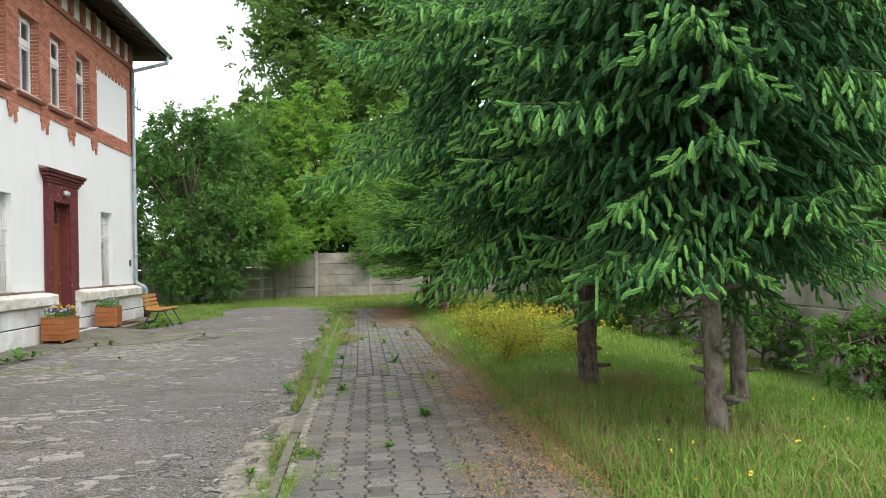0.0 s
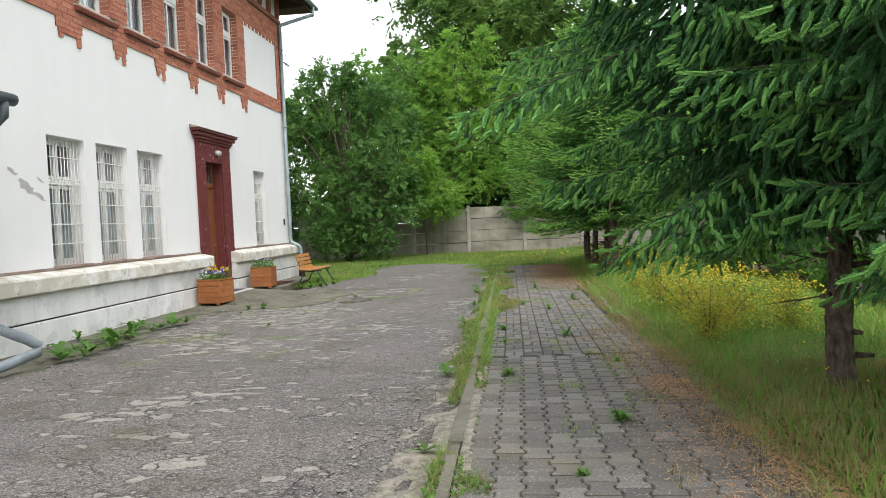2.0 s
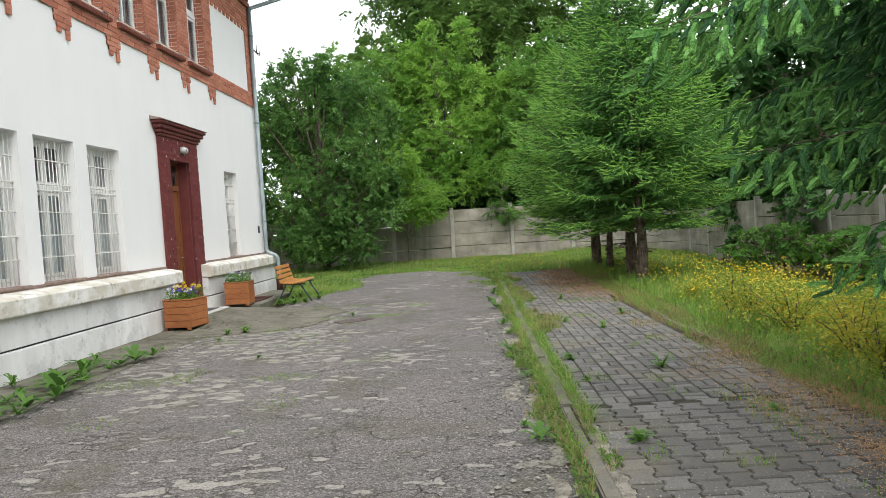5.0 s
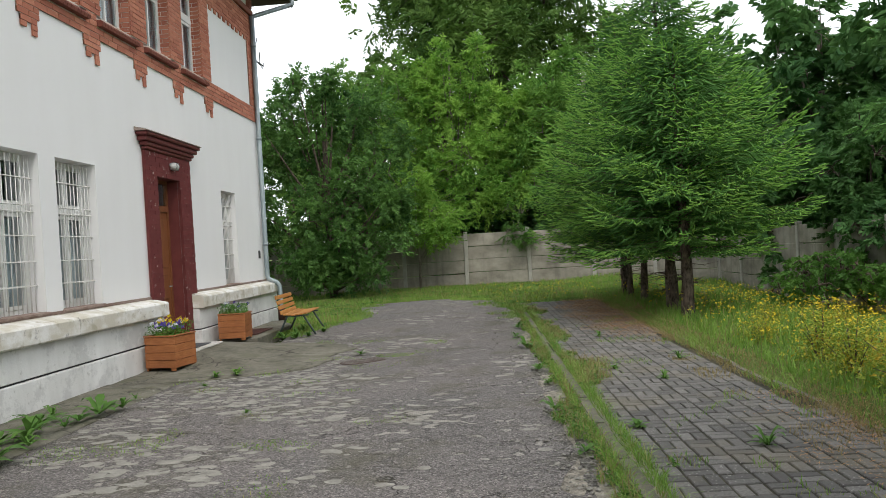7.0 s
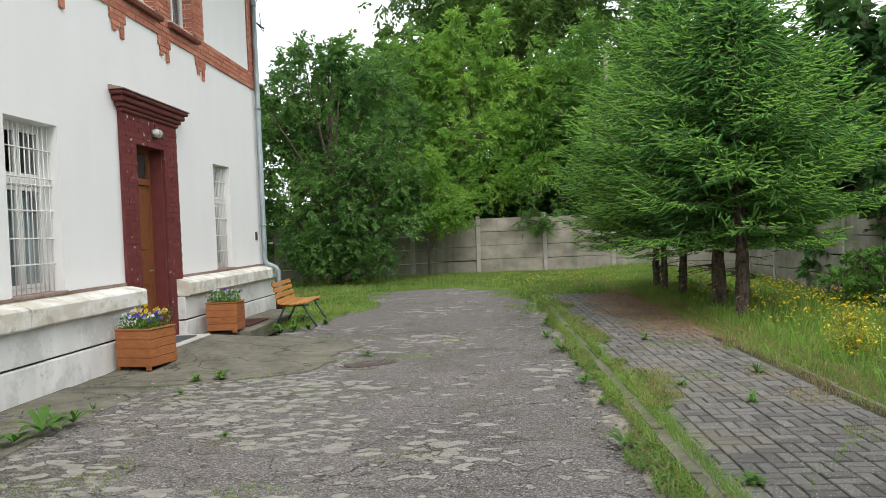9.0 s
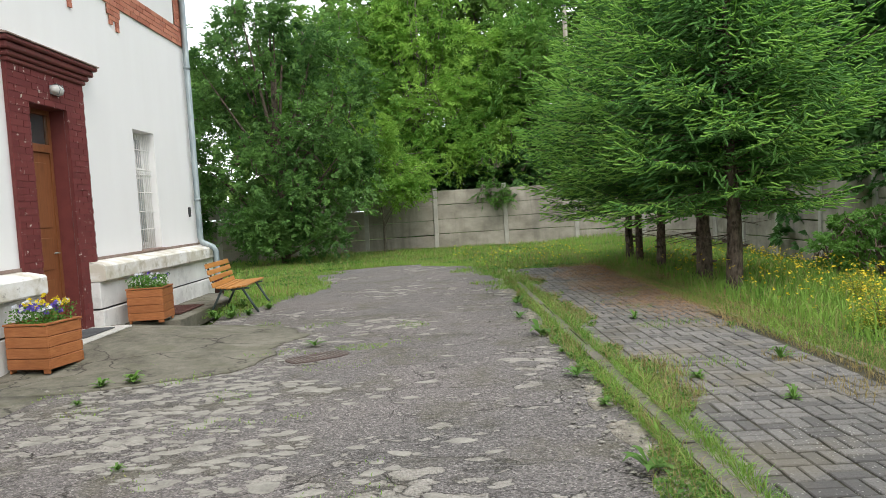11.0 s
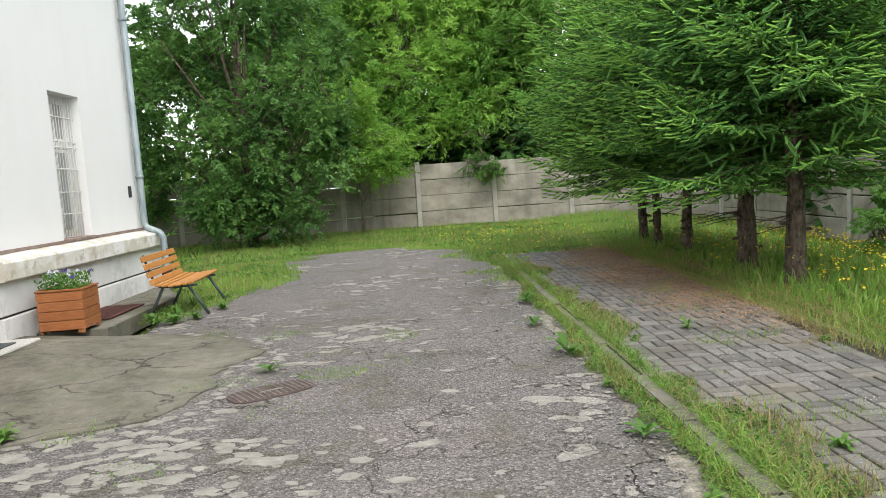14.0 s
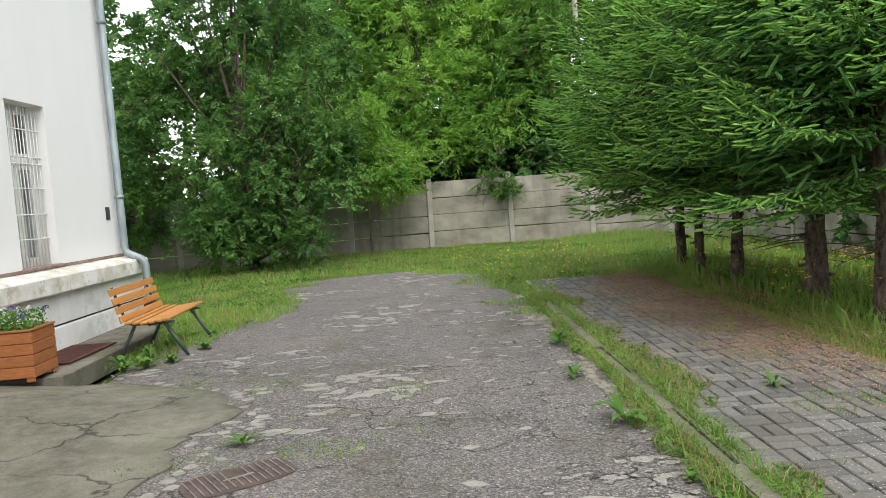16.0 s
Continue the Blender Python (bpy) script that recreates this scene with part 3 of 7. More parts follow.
# ---- the building's shell ----
FX, FB, END = -7.3, -7.75, 22.9
GROUND_WINDOWS = [(11.95, 12.88), (13.20, 14.15), (14.50, 15.45), (20.25, 21.08)]
LOW, HIGH = 1.08, 3.00
PIERS = [12.67 + 1.44 * i for i in range(6)]
UPPER = [(p + 0.27, p + 1.17) for p in PIERS[:-1]]
UP_LOW, UP_HIGH = 5.12, 6.76
DOOR = (17.25, 18.15, 0.14, 3.02)
holes = [(a, b, LOW, HIGH) for a, b in GROUND_WINDOWS] + [(a, b, UP_LOW, UP_HIGH) for a, b in UPPER] + [DOOR]
station = empty("station_building", "white plastered two-storey station house with red brick trim", "building")
bm = pierced(bmesh.new(), FX, FB, -6.0, END, -0.2, 8.05, holes)
part("wall", bm, M_PLASTER, station)
bm = bmesh.new()
box(bm, -17.0, FB, END - 0.4, END, -0.2, 8.05)
v = [bm.verts.new(p) for p in ((-17, END, 8.05), (FX, END, 8.05), (-12.15, END, 10.75), (-17, END - 0.4, 8.05), (FX, END - 0.4, 8.05), (-12.15, END - 0.4, 10.75))]
for f in ((0, 1, 2), (5, 4, 3), (0, 2, 5, 3), (1, 4, 5, 2)):
    bm.faces.new([v[i] for i in f])
part("gable_wall", bm, M_PLASTER, station)
bm = bmesh.new()
box(bm, -17.0, -16.6, -6, END - 0.4, -0.2, 8.05)
box(bm, -16.6, FB, -6, -5.6, -0.2, 8.05)
part("rear_wall", bm, M_PLASTER, station)
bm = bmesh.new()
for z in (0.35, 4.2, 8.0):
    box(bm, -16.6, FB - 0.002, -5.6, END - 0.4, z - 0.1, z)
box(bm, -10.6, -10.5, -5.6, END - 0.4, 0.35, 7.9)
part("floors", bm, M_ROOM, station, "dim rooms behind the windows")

# plinth: rusticated courses with dark joints, and a sloping weathered ledge on top
plinth_runs = [(-6.0, 16.93), (18.36, 23.12)]
for a, b in plinth_runs:
    for z0, z1, x in ((-0.2, 0.37, -7.10), (0.395, 0.75, -7.12)):
        n = max(1, round((b - a) / 5.7))
        for i in range(n):
            y0, y1 = a + (b - a) * i / n, a + (b - a) * (i + 1) / n
            part("plinth_course", soft_box(FX + 0.002, x, y0, y1 - 0.004 * (i < n - 1), z0, z1, 0.008), M_PLINTH, station)
    bm = bmesh.new()
    box(bm, FX + 0.002, -7.16, a + 0.02, b - 0.02, 0.36, 0.40)
    part("plinth_joint", bm, M_DARK, station)
    n = max(1, round((b - a) / 2.6))
    for i in range(n):
        y0, y1 = a + (b - a) * i / n, a + (b - a) * (i + 1) / n - 0.006
        bm = bmesh.new()
        ring = ((FX + 0.002, 0.76), (-7.045, 0.76), (-7.03, 0.78), (-7.03, 0.955), (-7.05, 0.98), (FX + 0.002, 1.035))
        rows = [[bm.verts.new((x, y0 + (y1 - y0) * k / 6, z + (0.006 * noise.noise((x * 9, (y0 + (y1 - y0) * k / 6) * 3, z * 9))))) for x, z in ring] for k in range(7)]
        for r, s in zip(rows, rows[1:]):
            for k in range(6):
                bm.faces.new((r[k], r[(k + 1) % 6], s[(k + 1) % 6], s[k]))
        bm.faces.new(rows[0][::-1])
        bm.faces.new(rows[-1])
        bmesh.ops.recalc_face_normals(bm, faces=bm.faces[:])
        part("plinth_ledge", bm, M_LEDGE, station)
    bm = bmesh.new()
    box(bm, FX + 0.002, FX + 0.022, a, min(b, END), 1.036, 1.075)
    part("brick_line", bm, M_BARE_COURSE, station, "bare dark brick course above the ledge")

# bare patches where the plaster has fallen off
for cy, cz, w, h, s in ((11.45, 2.22, 0.20, 0.10, 1), (11.18, 2.42, 0.12, 0.045, 4), (11.72, 2.10, 0.13, 0.05, 7), (11.75, 2.33, 0.10, 0.03, 9)):
    bm = bmesh.new()
    ring = []
    for k in range(22):
        a = 2 * math.pi * k / 22
        r = 0.75 + 0.5 * noise.noise((math.cos(a) * 2 + s, math.sin(a) * 2, 0))
        ring.append(bm.verts.new((FX + 0.003, cy + w * r * math.cos(a), cz + h * r * math.sin(a) - 0.35 * w * math.cos(a))))
    bm.faces.new(ring)
    part("bare_patch", bm, M_BARE, station, "grey patch where plaster has fallen off")

# roof with overhanging eaves
EAVE_X, EAVE_Z, ROOF_END = -6.42, 7.93, 23.62
roof = part("roof", bmesh.new(), M_TILE, station, "dark tiled roof with wide eaves")
bm = bmesh.new()
slope = (10.85 - EAVE_Z) / (-12.15 - EAVE_X)
for side in (1, -1):
    xe, xr = (EAVE_X, -12.15) if side > 0 else (-17.9, -12.15)
    ps = [(xe, EAVE_Z), (xr, 10.85), (xr, 10.97), (xe, EAVE_Z + 0.12)]
    a = [bm.verts.new((x, -6.6, z)) for x, z in ps]
    b = [bm.verts.new((x, ROOF_END, z)) for x, z in ps]
    for k in range(4):
        bm.faces.new((a[k], a[(k + 1) % 4], b[(k + 1) % 4], b[k]))
    bm.faces.new(a[::-1])
    bm.faces.new(b)
bmesh.ops.recalc_face_normals(bm, faces=bm.faces[:])
bm.to_mesh(roof.data)
bm.free()
bm = bmesh.new()
for side in (0,):
    ps = [(EAVE_X + 0.01, EAVE_Z - 0.028), (FX, EAVE_Z - 0.028 + slope * (FX - EAVE_X)), (FX, EAVE_Z - 0.003 + slope * (FX - EAVE_X)), (EAVE_X + 0.01, EAVE_Z - 0.003)]
    a = [bm.verts.new((x, -6.5, z)) for x, z in ps]
    b = [bm.verts.new((x, ROOF_END - 0.03, z)) for x, z in ps]
    for k in range(4):
        bm.faces.new((a[k], a[(k + 1) % 4], b[(k + 1) % 4], b[k]))
bmesh.ops.recalc_face_normals(bm, faces=bm.faces[:])
part("soffit_boards", bm, M_RAFTER, roof, "dark brown boards under the eaves")
bm = bmesh.new()
x0, x1 = EAVE_X - 0.02, FX - 0.02
z0, z1 = EAVE_Z - 0.03, EAVE_Z - 0.03 + slope * (x1 - x0)
v = [bm.verts.new((x, y, z)) for y in (-0.05, 0.05) for x, z in ((x0, z0 - 0.09), (x1, z1 - 0.13), (x1, z1 - 0.002), (x0, z0 - 0.002))]
for f in ((0, 1, 2, 3), (7, 6, 5, 4), (0, 4, 5, 1), (1, 5, 6, 2), (2, 6, 7, 3), (3, 7, 4, 0)):
    bm.faces.new([v[i] for i in f])
bmesh.ops.recalc_face_normals(bm, faces=bm.faces[:])
rafter = to_mesh("rafter", bm)
rafter.materials.append(M_RAFTER)
for k in range(36):
    share("rafter", rafter, roof, pose(0, 23.47 - 0.72 * k, 0))
# boxed end of the eaves beyond the gable, and a bargeboard
part("eave_return", soft_box(-8.6, EAVE_X - 0.02, END + 0.02, ROOF_END - 0.05, 7.80, 7.88, 0.01), M_RAFTER, roof)
bm = bmesh.new()
ps = [(EAVE_X, EAVE_Z - 0.14), (EAVE_X, EAVE_Z + 0.10), (-12.15, 10.95), (-12.15, 10.62)]
v = [bm.verts.new((x, y, z)) for y in (ROOF_END - 0.045, ROOF_END + 0.005) for x, z in ps]
for f in ((0, 1, 2, 3), (7, 6, 5, 4), (0, 4, 5, 1), (1, 5, 6, 2), (2, 6, 7, 3), (3, 7, 4, 0)):
    bm.faces.new([v[i] for i in f])
bmesh.ops.recalc_face_normals(bm, faces=bm.faces[:])
part("bargeboard", bm, M_RAFTER, roof)
bm = bmesh.new()
v = [bm.verts.new(q) for q in ((-8.6, END + 0.03, 7.84), (EAVE_X - 0.03, END + 0.03, 7.84), (-8.6, END + 0.03, 9.03), (-8.6, ROOF_END - 0.06, 7.84), (EAVE_X - 0.03, ROOF_END - 0.06, 7.84), (-8.6, ROOF_END - 0.06, 9.03))]
for f in ((0, 1, 2), (5, 4, 3), (0, 2, 5, 3), (1, 4, 5, 2), (0, 3, 4, 1)):
    bm.faces.new([v[i] for i in f])
bmesh.ops.recalc_face_normals(bm, faces=bm.faces[:])
part("eave_box", bm, M_RAFTER, roof)
# brick-red beam, short posts and white fields below the eaves
part("frieze_beam", soft_box(FX + 0.002, FX + 0.075, -6, END + 0.03, 7.33, 7.46, 0.01), M_RAIL, station, "oxblood timber rail under the eaves")
post = to_mesh("frieze_post", soft_box(FX + 0.004, FX + 0.10, -0.075, 0.075, 7.462, 8.02, 0.01))
post.materials.append(M_RAIL)
for k in range(30):
    share("frieze_post", post, station, pose(0, 22.72 - 0.72 * k, 0))

# gutter and downpipe at the corner
gutter = empty("rain_gutter", "weathered zinc gutter with a downpipe at the corner", "gutter")
bm = bmesh.new()
prof = [(EAVE_X + 0.075 + 0.075 * math.cos(math.pi + math.pi * k / 8), EAVE_Z + 0.02 + 0.075 * math.sin(math.pi + math.pi * k / 8)) for k in range(9)]
prof += [(x * 0.93 + (EAVE_X + 0.075) * 0.07, z + 0.005) for x, z in prof[::-1]]
a = [bm.verts.new((x, -6.5, z)) for x, z in prof]
b = [bm.verts.new((x, ROOF_END + 0.04, z)) for x, z in prof]
for k in range(len(prof)):
    bm.faces.new((a[k], a[(k + 1) % len(prof)], b[(k + 1) % len(prof)], b[k]))
bmesh.ops.recalc_face_normals(bm, faces=bm.faces[:])
part("trough", bm, M_ZINC, gutter)
gxm, gym = EAVE_X + 0.075, 23.24
part("outlet", pipe([(gxm, gym, EAVE_Z - 0.05), (gxm, gym, EAVE_Z - 0.26), (gxm - 0.03, gym - 0.02, EAVE_Z - 0.32)], 0.05), M_ZINC, gutter)
part("offset_pipe", pipe([(gxm, gym, EAVE_Z - 0.27), (-7.17, 22.78, 7.30), (-7.21, 22.76, 7.2)], 0.05), M_ZINC, gutter)
part("downpipe", pipe([(-7.21, 22.76, 7.3), (-7.21, 22.76, 1.16), (-7.18, 22.76, 1.08), (-6.98, 22.76, 0.98), (-6.93, 22.76, 0.9), (-6.93, 22.76, 0.42), (-6.90, 22.74, 0.34)], 0.055, 12), M_ZINC, gutter)
part("clay_socket", pipe([(-6.92, 22.75, 0.05), (-6.92, 22.75, 0.34), (-6.92, 22.75, 0.38)], [0.085, 0.085, 0.1], 12), M_GRATE, gutter, "rusty socket at the pipe's foot")
for z in (1.9, 4.4, 6.6):
    part("clamp", pipe([(-7.21, 22.76, z - 0.025), (-7.21, 22.76, z + 0.025)], 0.066, 12), M_ZINC, gutter)

# iron wire brackets on the corner
bracket = empty("wire_bracket", "black iron wire bracket on the wall corner", "bracket")
part("arm", pipe([(-7.3, 22.88, 6.35), (-7.25, 23.55, 6.32)], 0.018, 6), M_DARK, bracket)
part("stem", pipe([(-7.26, 23.38, 6.33), (-7.26, 23.38, 6.62)], 0.012, 6), M_DARK, bracket)
part("hook", pipe([(-7.26, 23.12, 6.33), (-7.26, 23.58, 6.26), (-7.26, 23.65, 6.33), (-7.26, 23.65, 6.42)], 0.010, 6), M_DARK, bracket)
part("hook", pipe([(-7.27, 22.90, 6.88), (-7.26, 23.12, 6.76), (-7.26, 23.20, 6.82), (-7.26, 23.20, 6.92)], 0.010, 6), M_DARK, bracket)

# annex at the wall: only its gutter and pipes reach out
annex = empty("annex", "low annex with a grey gutter against the wall", "annex")
bm = bmesh.new()
box(bm, FX + 0.004, -6.45, 3.0, 9.25, -0.1, 3.0)
part("wall", bm, M_PLASTER, annex)
bm = bmesh.new()
v = [bm.verts.new((x, y, z)) for y in (2.8, 9.5) for x, z in ((FX + 0.004, 3.5), (-6.15, 3.12), (-6.15, 3.04), (FX + 0.004, 3.42))]
for f in ((0, 1, 2, 3), (7, 6, 5, 4), (0, 4, 5, 1), (1, 5, 6, 2), (2, 6, 7, 3), (3, 7, 4, 0)):
    bm.faces.new([v[i] for i in f])
bmesh.ops.recalc_face_normals(bm, faces=bm.faces[:])
part("roof", bm, M_TILE, annex)
part("gutter", pipe([(-6.1, 2.8, 3.06), (-6.1, 9.62, 3.04)], 0.07, 10), M_GUTTER_DARK, annex)
part("downpipe", pipe([(-6.1, 9.45, 3.0), (-6.1, 9.45, 2.86), (-6.36, 9.40, 2.6), (-6.36, 9.40, 0.66)], 0.06, 10), M_GUTTER_DARK, annex)
part("drain_elbow", pipe([(-6.36, 9.40, 0.70), (-6.35, 9.42, 0.55), (-6.18, 9.72, 0.36), (-6.12, 9.80, 0.28), (-6.12, 9.78, 0.21), (-6.22, 9.40, 0.14), (-6.3, 9.0, 0.1)], 0.06, 10), M_PVC, annex)
part("collar", pipe([(-6.36, 9.40, 0.64), (-6.36, 9.40, 0.74)], 0.072, 12), M_PVC, annex)

# ---- windows and door ----


def ground_window(y0, y1, name):
    w = empty(name, "tall white casement window behind a painted iron grille", "window", "structure", at=pose(FX, (y0 + y1) / 2, LOW))
    h, half, d = HIGH - LOW, (y1 - y0) / 2, -0.20
    bm = bmesh.new()
    box(bm, d - 0.05, d, -half, -half + 0.055, 0, h)
    box(bm, d - 0.05, d, half - 0.055, half, 0, h)
    box(bm, d - 0.05, d, -half + 0.055, half - 0.055, h - 0.06, h)
    box(bm, d - 0.05, d, -half + 0.055, half - 0.055, 0, 0.06)
    part("window_frame", bm, M_FRAME, w)
    tz = 0.63 * h
    part("transom", soft_box(d - 0.05, d + 0.025, -half + 0.055, half - 0.055, tz, tz + 0.09, 0.008), M_FRAME, w)
    for z0, z1 in ((0.06, tz), (tz + 0.09, h - 0.06)):
        for s in (-1, 1):
            a, b = (-half + 0.06, -0.006) if s < 0 else (0.006, half - 0.06)
            bm = bmesh.new()
            e = 0.05
            box(bm, d - 0.03, d + 0.012, a, a + e, z0 + 0.004, z1 - 0.004)
            box(bm, d - 0.03, d + 0.012, b - e, b, z0 + 0.004, z1 - 0.004)
            box(bm, d - 0.03, d + 0.012, a + e, b - e, z0 + 0.004, z0 + e)
            box(bm, d - 0.03, d + 0.012, a + e, b - e, z1 - e, z1 - 0.004)
            sash = part("sash", bm, M_FRAME, w)
            bm = bmesh.new()
            box(bm, d - 0.014, d - 0.010, a + e, b - e, z0 + e, z1 - e)
            pane = part("pane", bm, M_GLASS, sash)
            pane.visible_shadow = False
    part("window_sill", soft_box(-0.19, 0.035, -half - 0.02, half + 0.02, -0.028, 0.006, 0.006), M_BARE_COURSE, w, "worn brown sill")
    bm = bmesh.new()
    n = 40
    pts = [(d - 0.13 + 0.022 * math.sin(k * 1.25), -half + 0.03 + (2 * half - 0.06) * k / n) for k in range(n + 1)]
    rows = [[bm.verts.new((x, y, z)) for x, y in pts] for z in (0.02, h * 0.60)]
    for k in range(n):
        bm.faces.new((rows[0][k], rows[0][k + 1], rows[1][k + 1], rows[1][k])).smooth = True
    part("curtain", bm, M_CURTAIN, w, "pale net curtain")
    count = 11
    bar = to_mesh("bar", pipe([(0, 0, -0.045), (0, 0, h - 0.10)], 0.0065, 6))
    bar.materials.append(M_BAR)
    for k in range(count):
        share("bar", bar, w, pose(-0.10, -half + 0.05 + (2 * half - 0.10) * k / (count - 1), 0.06))
    for z in (0.33, 0.62, 0.93, 1.22, 1.30, 1.62):
        part("cross_bar", soft_box(-0.114, -0.086, -half + 0.004, half - 0.004, z - 0.007, z + 0.007, 0.002), M_BAR, w)
    return w


def upper_window(y0, y1, name):
    w = empty(name, "upper white casement window with grey curtains", "window", "structure", at=pose(FX, (y0 + y1) / 2, UP_LOW))
    h, half, d = UP_HIGH - UP_LOW, (y1 - y0) / 2, -0.15
    bm = bmesh.new()
    box(bm, d - 0.05, d, -half, -half + 0.06, 0, h)
    box(bm, d - 0.05, d, half - 0.06, half, 0, h)
    box(bm, d - 0.05, d, -half + 0.06, half - 0.06, h - 0.07, h)
    box(bm, d - 0.05, d, -half + 0.06, half - 0.06, 0, 0.06)
    part("window_frame", bm, M_FRAME, w)
    tz = 0.62 * h
    part("transom", soft_box(d - 0.05, d + 0.03, -half + 0.06, half - 0.06, tz, tz + 0.10, 0.008), M_FRAME, w)
    for z0, z1 in ((0.06, tz), (tz + 0.10, h - 0.07)):
        a, b, e = -half + 0.065, half - 0.065, 0.055
        bm = bmesh.new()
        box(bm, d - 0.03, d + 0.014, a, a + e, z0 + 0.004, z1 - 0.004)
        box(bm, d - 0.03, d + 0.014, b - e, b, z0 + 0.004, z1 - 0.004)
        box(bm, d - 0.03, d + 0.014, a + e, b - e, z0 + 0.004, z0 + e)
        box(bm, d - 0.03, d + 0.014, a + e, b - e, z1 - e, z1 - 0.004)
        box(bm, d - 0.03, d + 0.010, (a + b) / 2 - 0.02, (a + b) / 2 + 0.02, z0 + e, z1 - e)
        sash = part("sash", bm, M_FRAME, w)
        for p, q in ((a + e, (a + b) / 2 - 0.02), ((a + b) / 2 + 0.02, b - e)):
            bm = bmesh.new()
            box(bm, d - 0.014, d - 0.010, p, q, z0 + e, z1 - e)
            pane = part("pane", bm, M_GLASS, sash)
            pane.visible_shadow = False
    n = 30
    for s in (-1, 1):
        bm = bmesh.new()
        pts = [(d - 0.14 + 0.03 * math.sin(k * 1.1), s * (half - 0.02 - (half - 0.10) * k / n)) for k in range(n + 1)]
        rows = [[bm.verts.new((x, y, z)) for x, y in pts] for z in (0.03, h - 0.05)]
        for k in range(n):
            bm.faces.new((rows[0][k], rows[0][k + 1], rows[1][k + 1], rows[1][k])).smooth = True
        part("curtain", bm, M_CURTAIN, w, "grey hanging curtain")
    # sloping sill of dark bricks on edge
    bm = bmesh.new()
    ring = ((-0.14, 0.004), (0.10, -0.055), (0.115, -0.085), (0.10, -0.13), (0.004, -0.13), (0.004, -0.02), (-0.14, -0.02))
    for k in range(14):
        a, b = -half - 0.12 + (2 * half + 0.24) * k / 14, -half - 0.12 + (2 * half + 0.24) * (k + 1) / 14 - 0.008
        inner = half > abs((a + b) / 2)
        pr = ring if inner else ((0.004, -0.03), (0.10, -0.055), (0.115, -0.085), (0.10, -0.13), (0.004, -0.13))
        r, s = [bm.verts.new((x, a, z)) for x, z in pr], [bm.verts.new((x, b, z)) for x, z in pr]
        for j in range(len(pr)):
            bm.faces.new((r[j], r[(j + 1) % len(pr)], s[(j + 1) % len(pr)], s[j]))
        bm.faces.new(r[::-1])
        bm.faces.new(s)
    bmesh.ops.recalc_face_normals(bm, faces=bm.faces[:])
    part("window_sill", bm, M_SILL_BRICK, w, "sloping sill of dark bricks on edge")
    return w


for i, (a, b) in enumerate(GROUND_WINDOWS):
    ground_window(a, b, "window_%d" % (i + 1))
for i, (a, b) in enumerate(UPPER):
    upper_window(a, b, "window_%d" % (i + 5))

# the door: a brown leaf deep in the brick surround, with a glazed light above it
door = empty("door_1", "brown varnished wooden door with a fanlight, closed", "door", "structure", at=pose(FX - 0.18, (DOOR[0] + DOOR[1]) / 2, DOOR[2]))
hw = (DOOR[1] - DOOR[0]) / 2
bm = bmesh.new()
box(bm, -0.06, 0, -hw, -hw + 0.07, 0, 2.88)
box(bm, -0.06, 0, hw - 0.07, hw, 0, 2.88)
box(bm, -0.06, 0, -hw + 0.07, hw - 0.07, 2.81, 2.88)
box(bm, -0.06, 0.015, -hw + 0.07, hw - 0.07, 2.33, 2.43)
part("door_frame", bm, M_DOOR, door)
leaf = part("door_leaf", soft_box(-0.05, -0.012, -hw + 0.074, hw - 0.074, 0.01, 2.325, 0.004), M_DOOR, door)
for z0, z1 in ((0.12, 0.72), (0.84, 1.25), (1.37, 2.2)):
    part("door_panel", soft_box(-0.02, 0.004, -hw + 0.18, hw - 0.18, z0, z1, 0.01), M_DOOR, leaf)
part("door_handle", pipe([(-0.02, hw - 0.14, 1.05), (0.045, hw - 0.14, 1.05), (0.05, hw - 0.26, 1.05)], 0.010, 8), M_ZINC, leaf, "grey metal handle")
bm = bmesh.new()
box(bm, -0.035, -0.030, -hw + 0.075, hw - 0.075, 2.435, 2.805)
fan = part("fanlight", bm, M_GLASS, door)
fan.visible_shadow = False

# pale step, doormat, small metal plate, lamp over the door
solid("door_step", soft_box(-7.295, -6.72, 16.96, 18.33, 0.02, 0.165, 0.012), M_WHITE_STEP, "pale worn stone step before the door", "step")
solid("doormat", soft_box(-7.20, -6.84, 17.30, 18.08, 0.167, 0.180, 0.004), M_SLATE, "dark grey doormat on the pale step", "doormat")
solid("vent_plate", soft_box(FX + 0.001, FX + 0.02, 22.46, 22.56, 1.58, 1.76, 0.004), M_DARK, "small dark metal plate on the white wall", "plate")
lamp = empty("wall_lamp", "oval frosted bulkhead lamp above the door", "lamp", at=pose(FX + 0.075, 17.85, 3.22) @ Matrix.Scale(0.78, 4))
bm = bmesh.new()
bmesh.ops.create_uvsphere(bm, u_segments=18, v_segments=10, radius=1.0, matrix=Matrix.Diagonal((0.085, 0.165, 0.085, 1)))
for f in bm.faces:
    f.smooth = True
part("lamp_glass", bm, M_LAMP_GLASS, lamp, "frosted glass bowl", pose(0.03, 0, 0))
part("lamp_base", soft_box(-0.07, 0.02, -0.13, 0.13, -0.07, 0.07, 0.02), M_ZINC, lamp)
for y in (-0.06, 0.06):
    part("guard_wire", pipe([(0.0, y, -0.09), (0.09, y, -0.075), (0.12, y, 0.0), (0.09, y, 0.075), (0.0, y, 0.09)], 0.005, 6), M_ZINC, lamp)

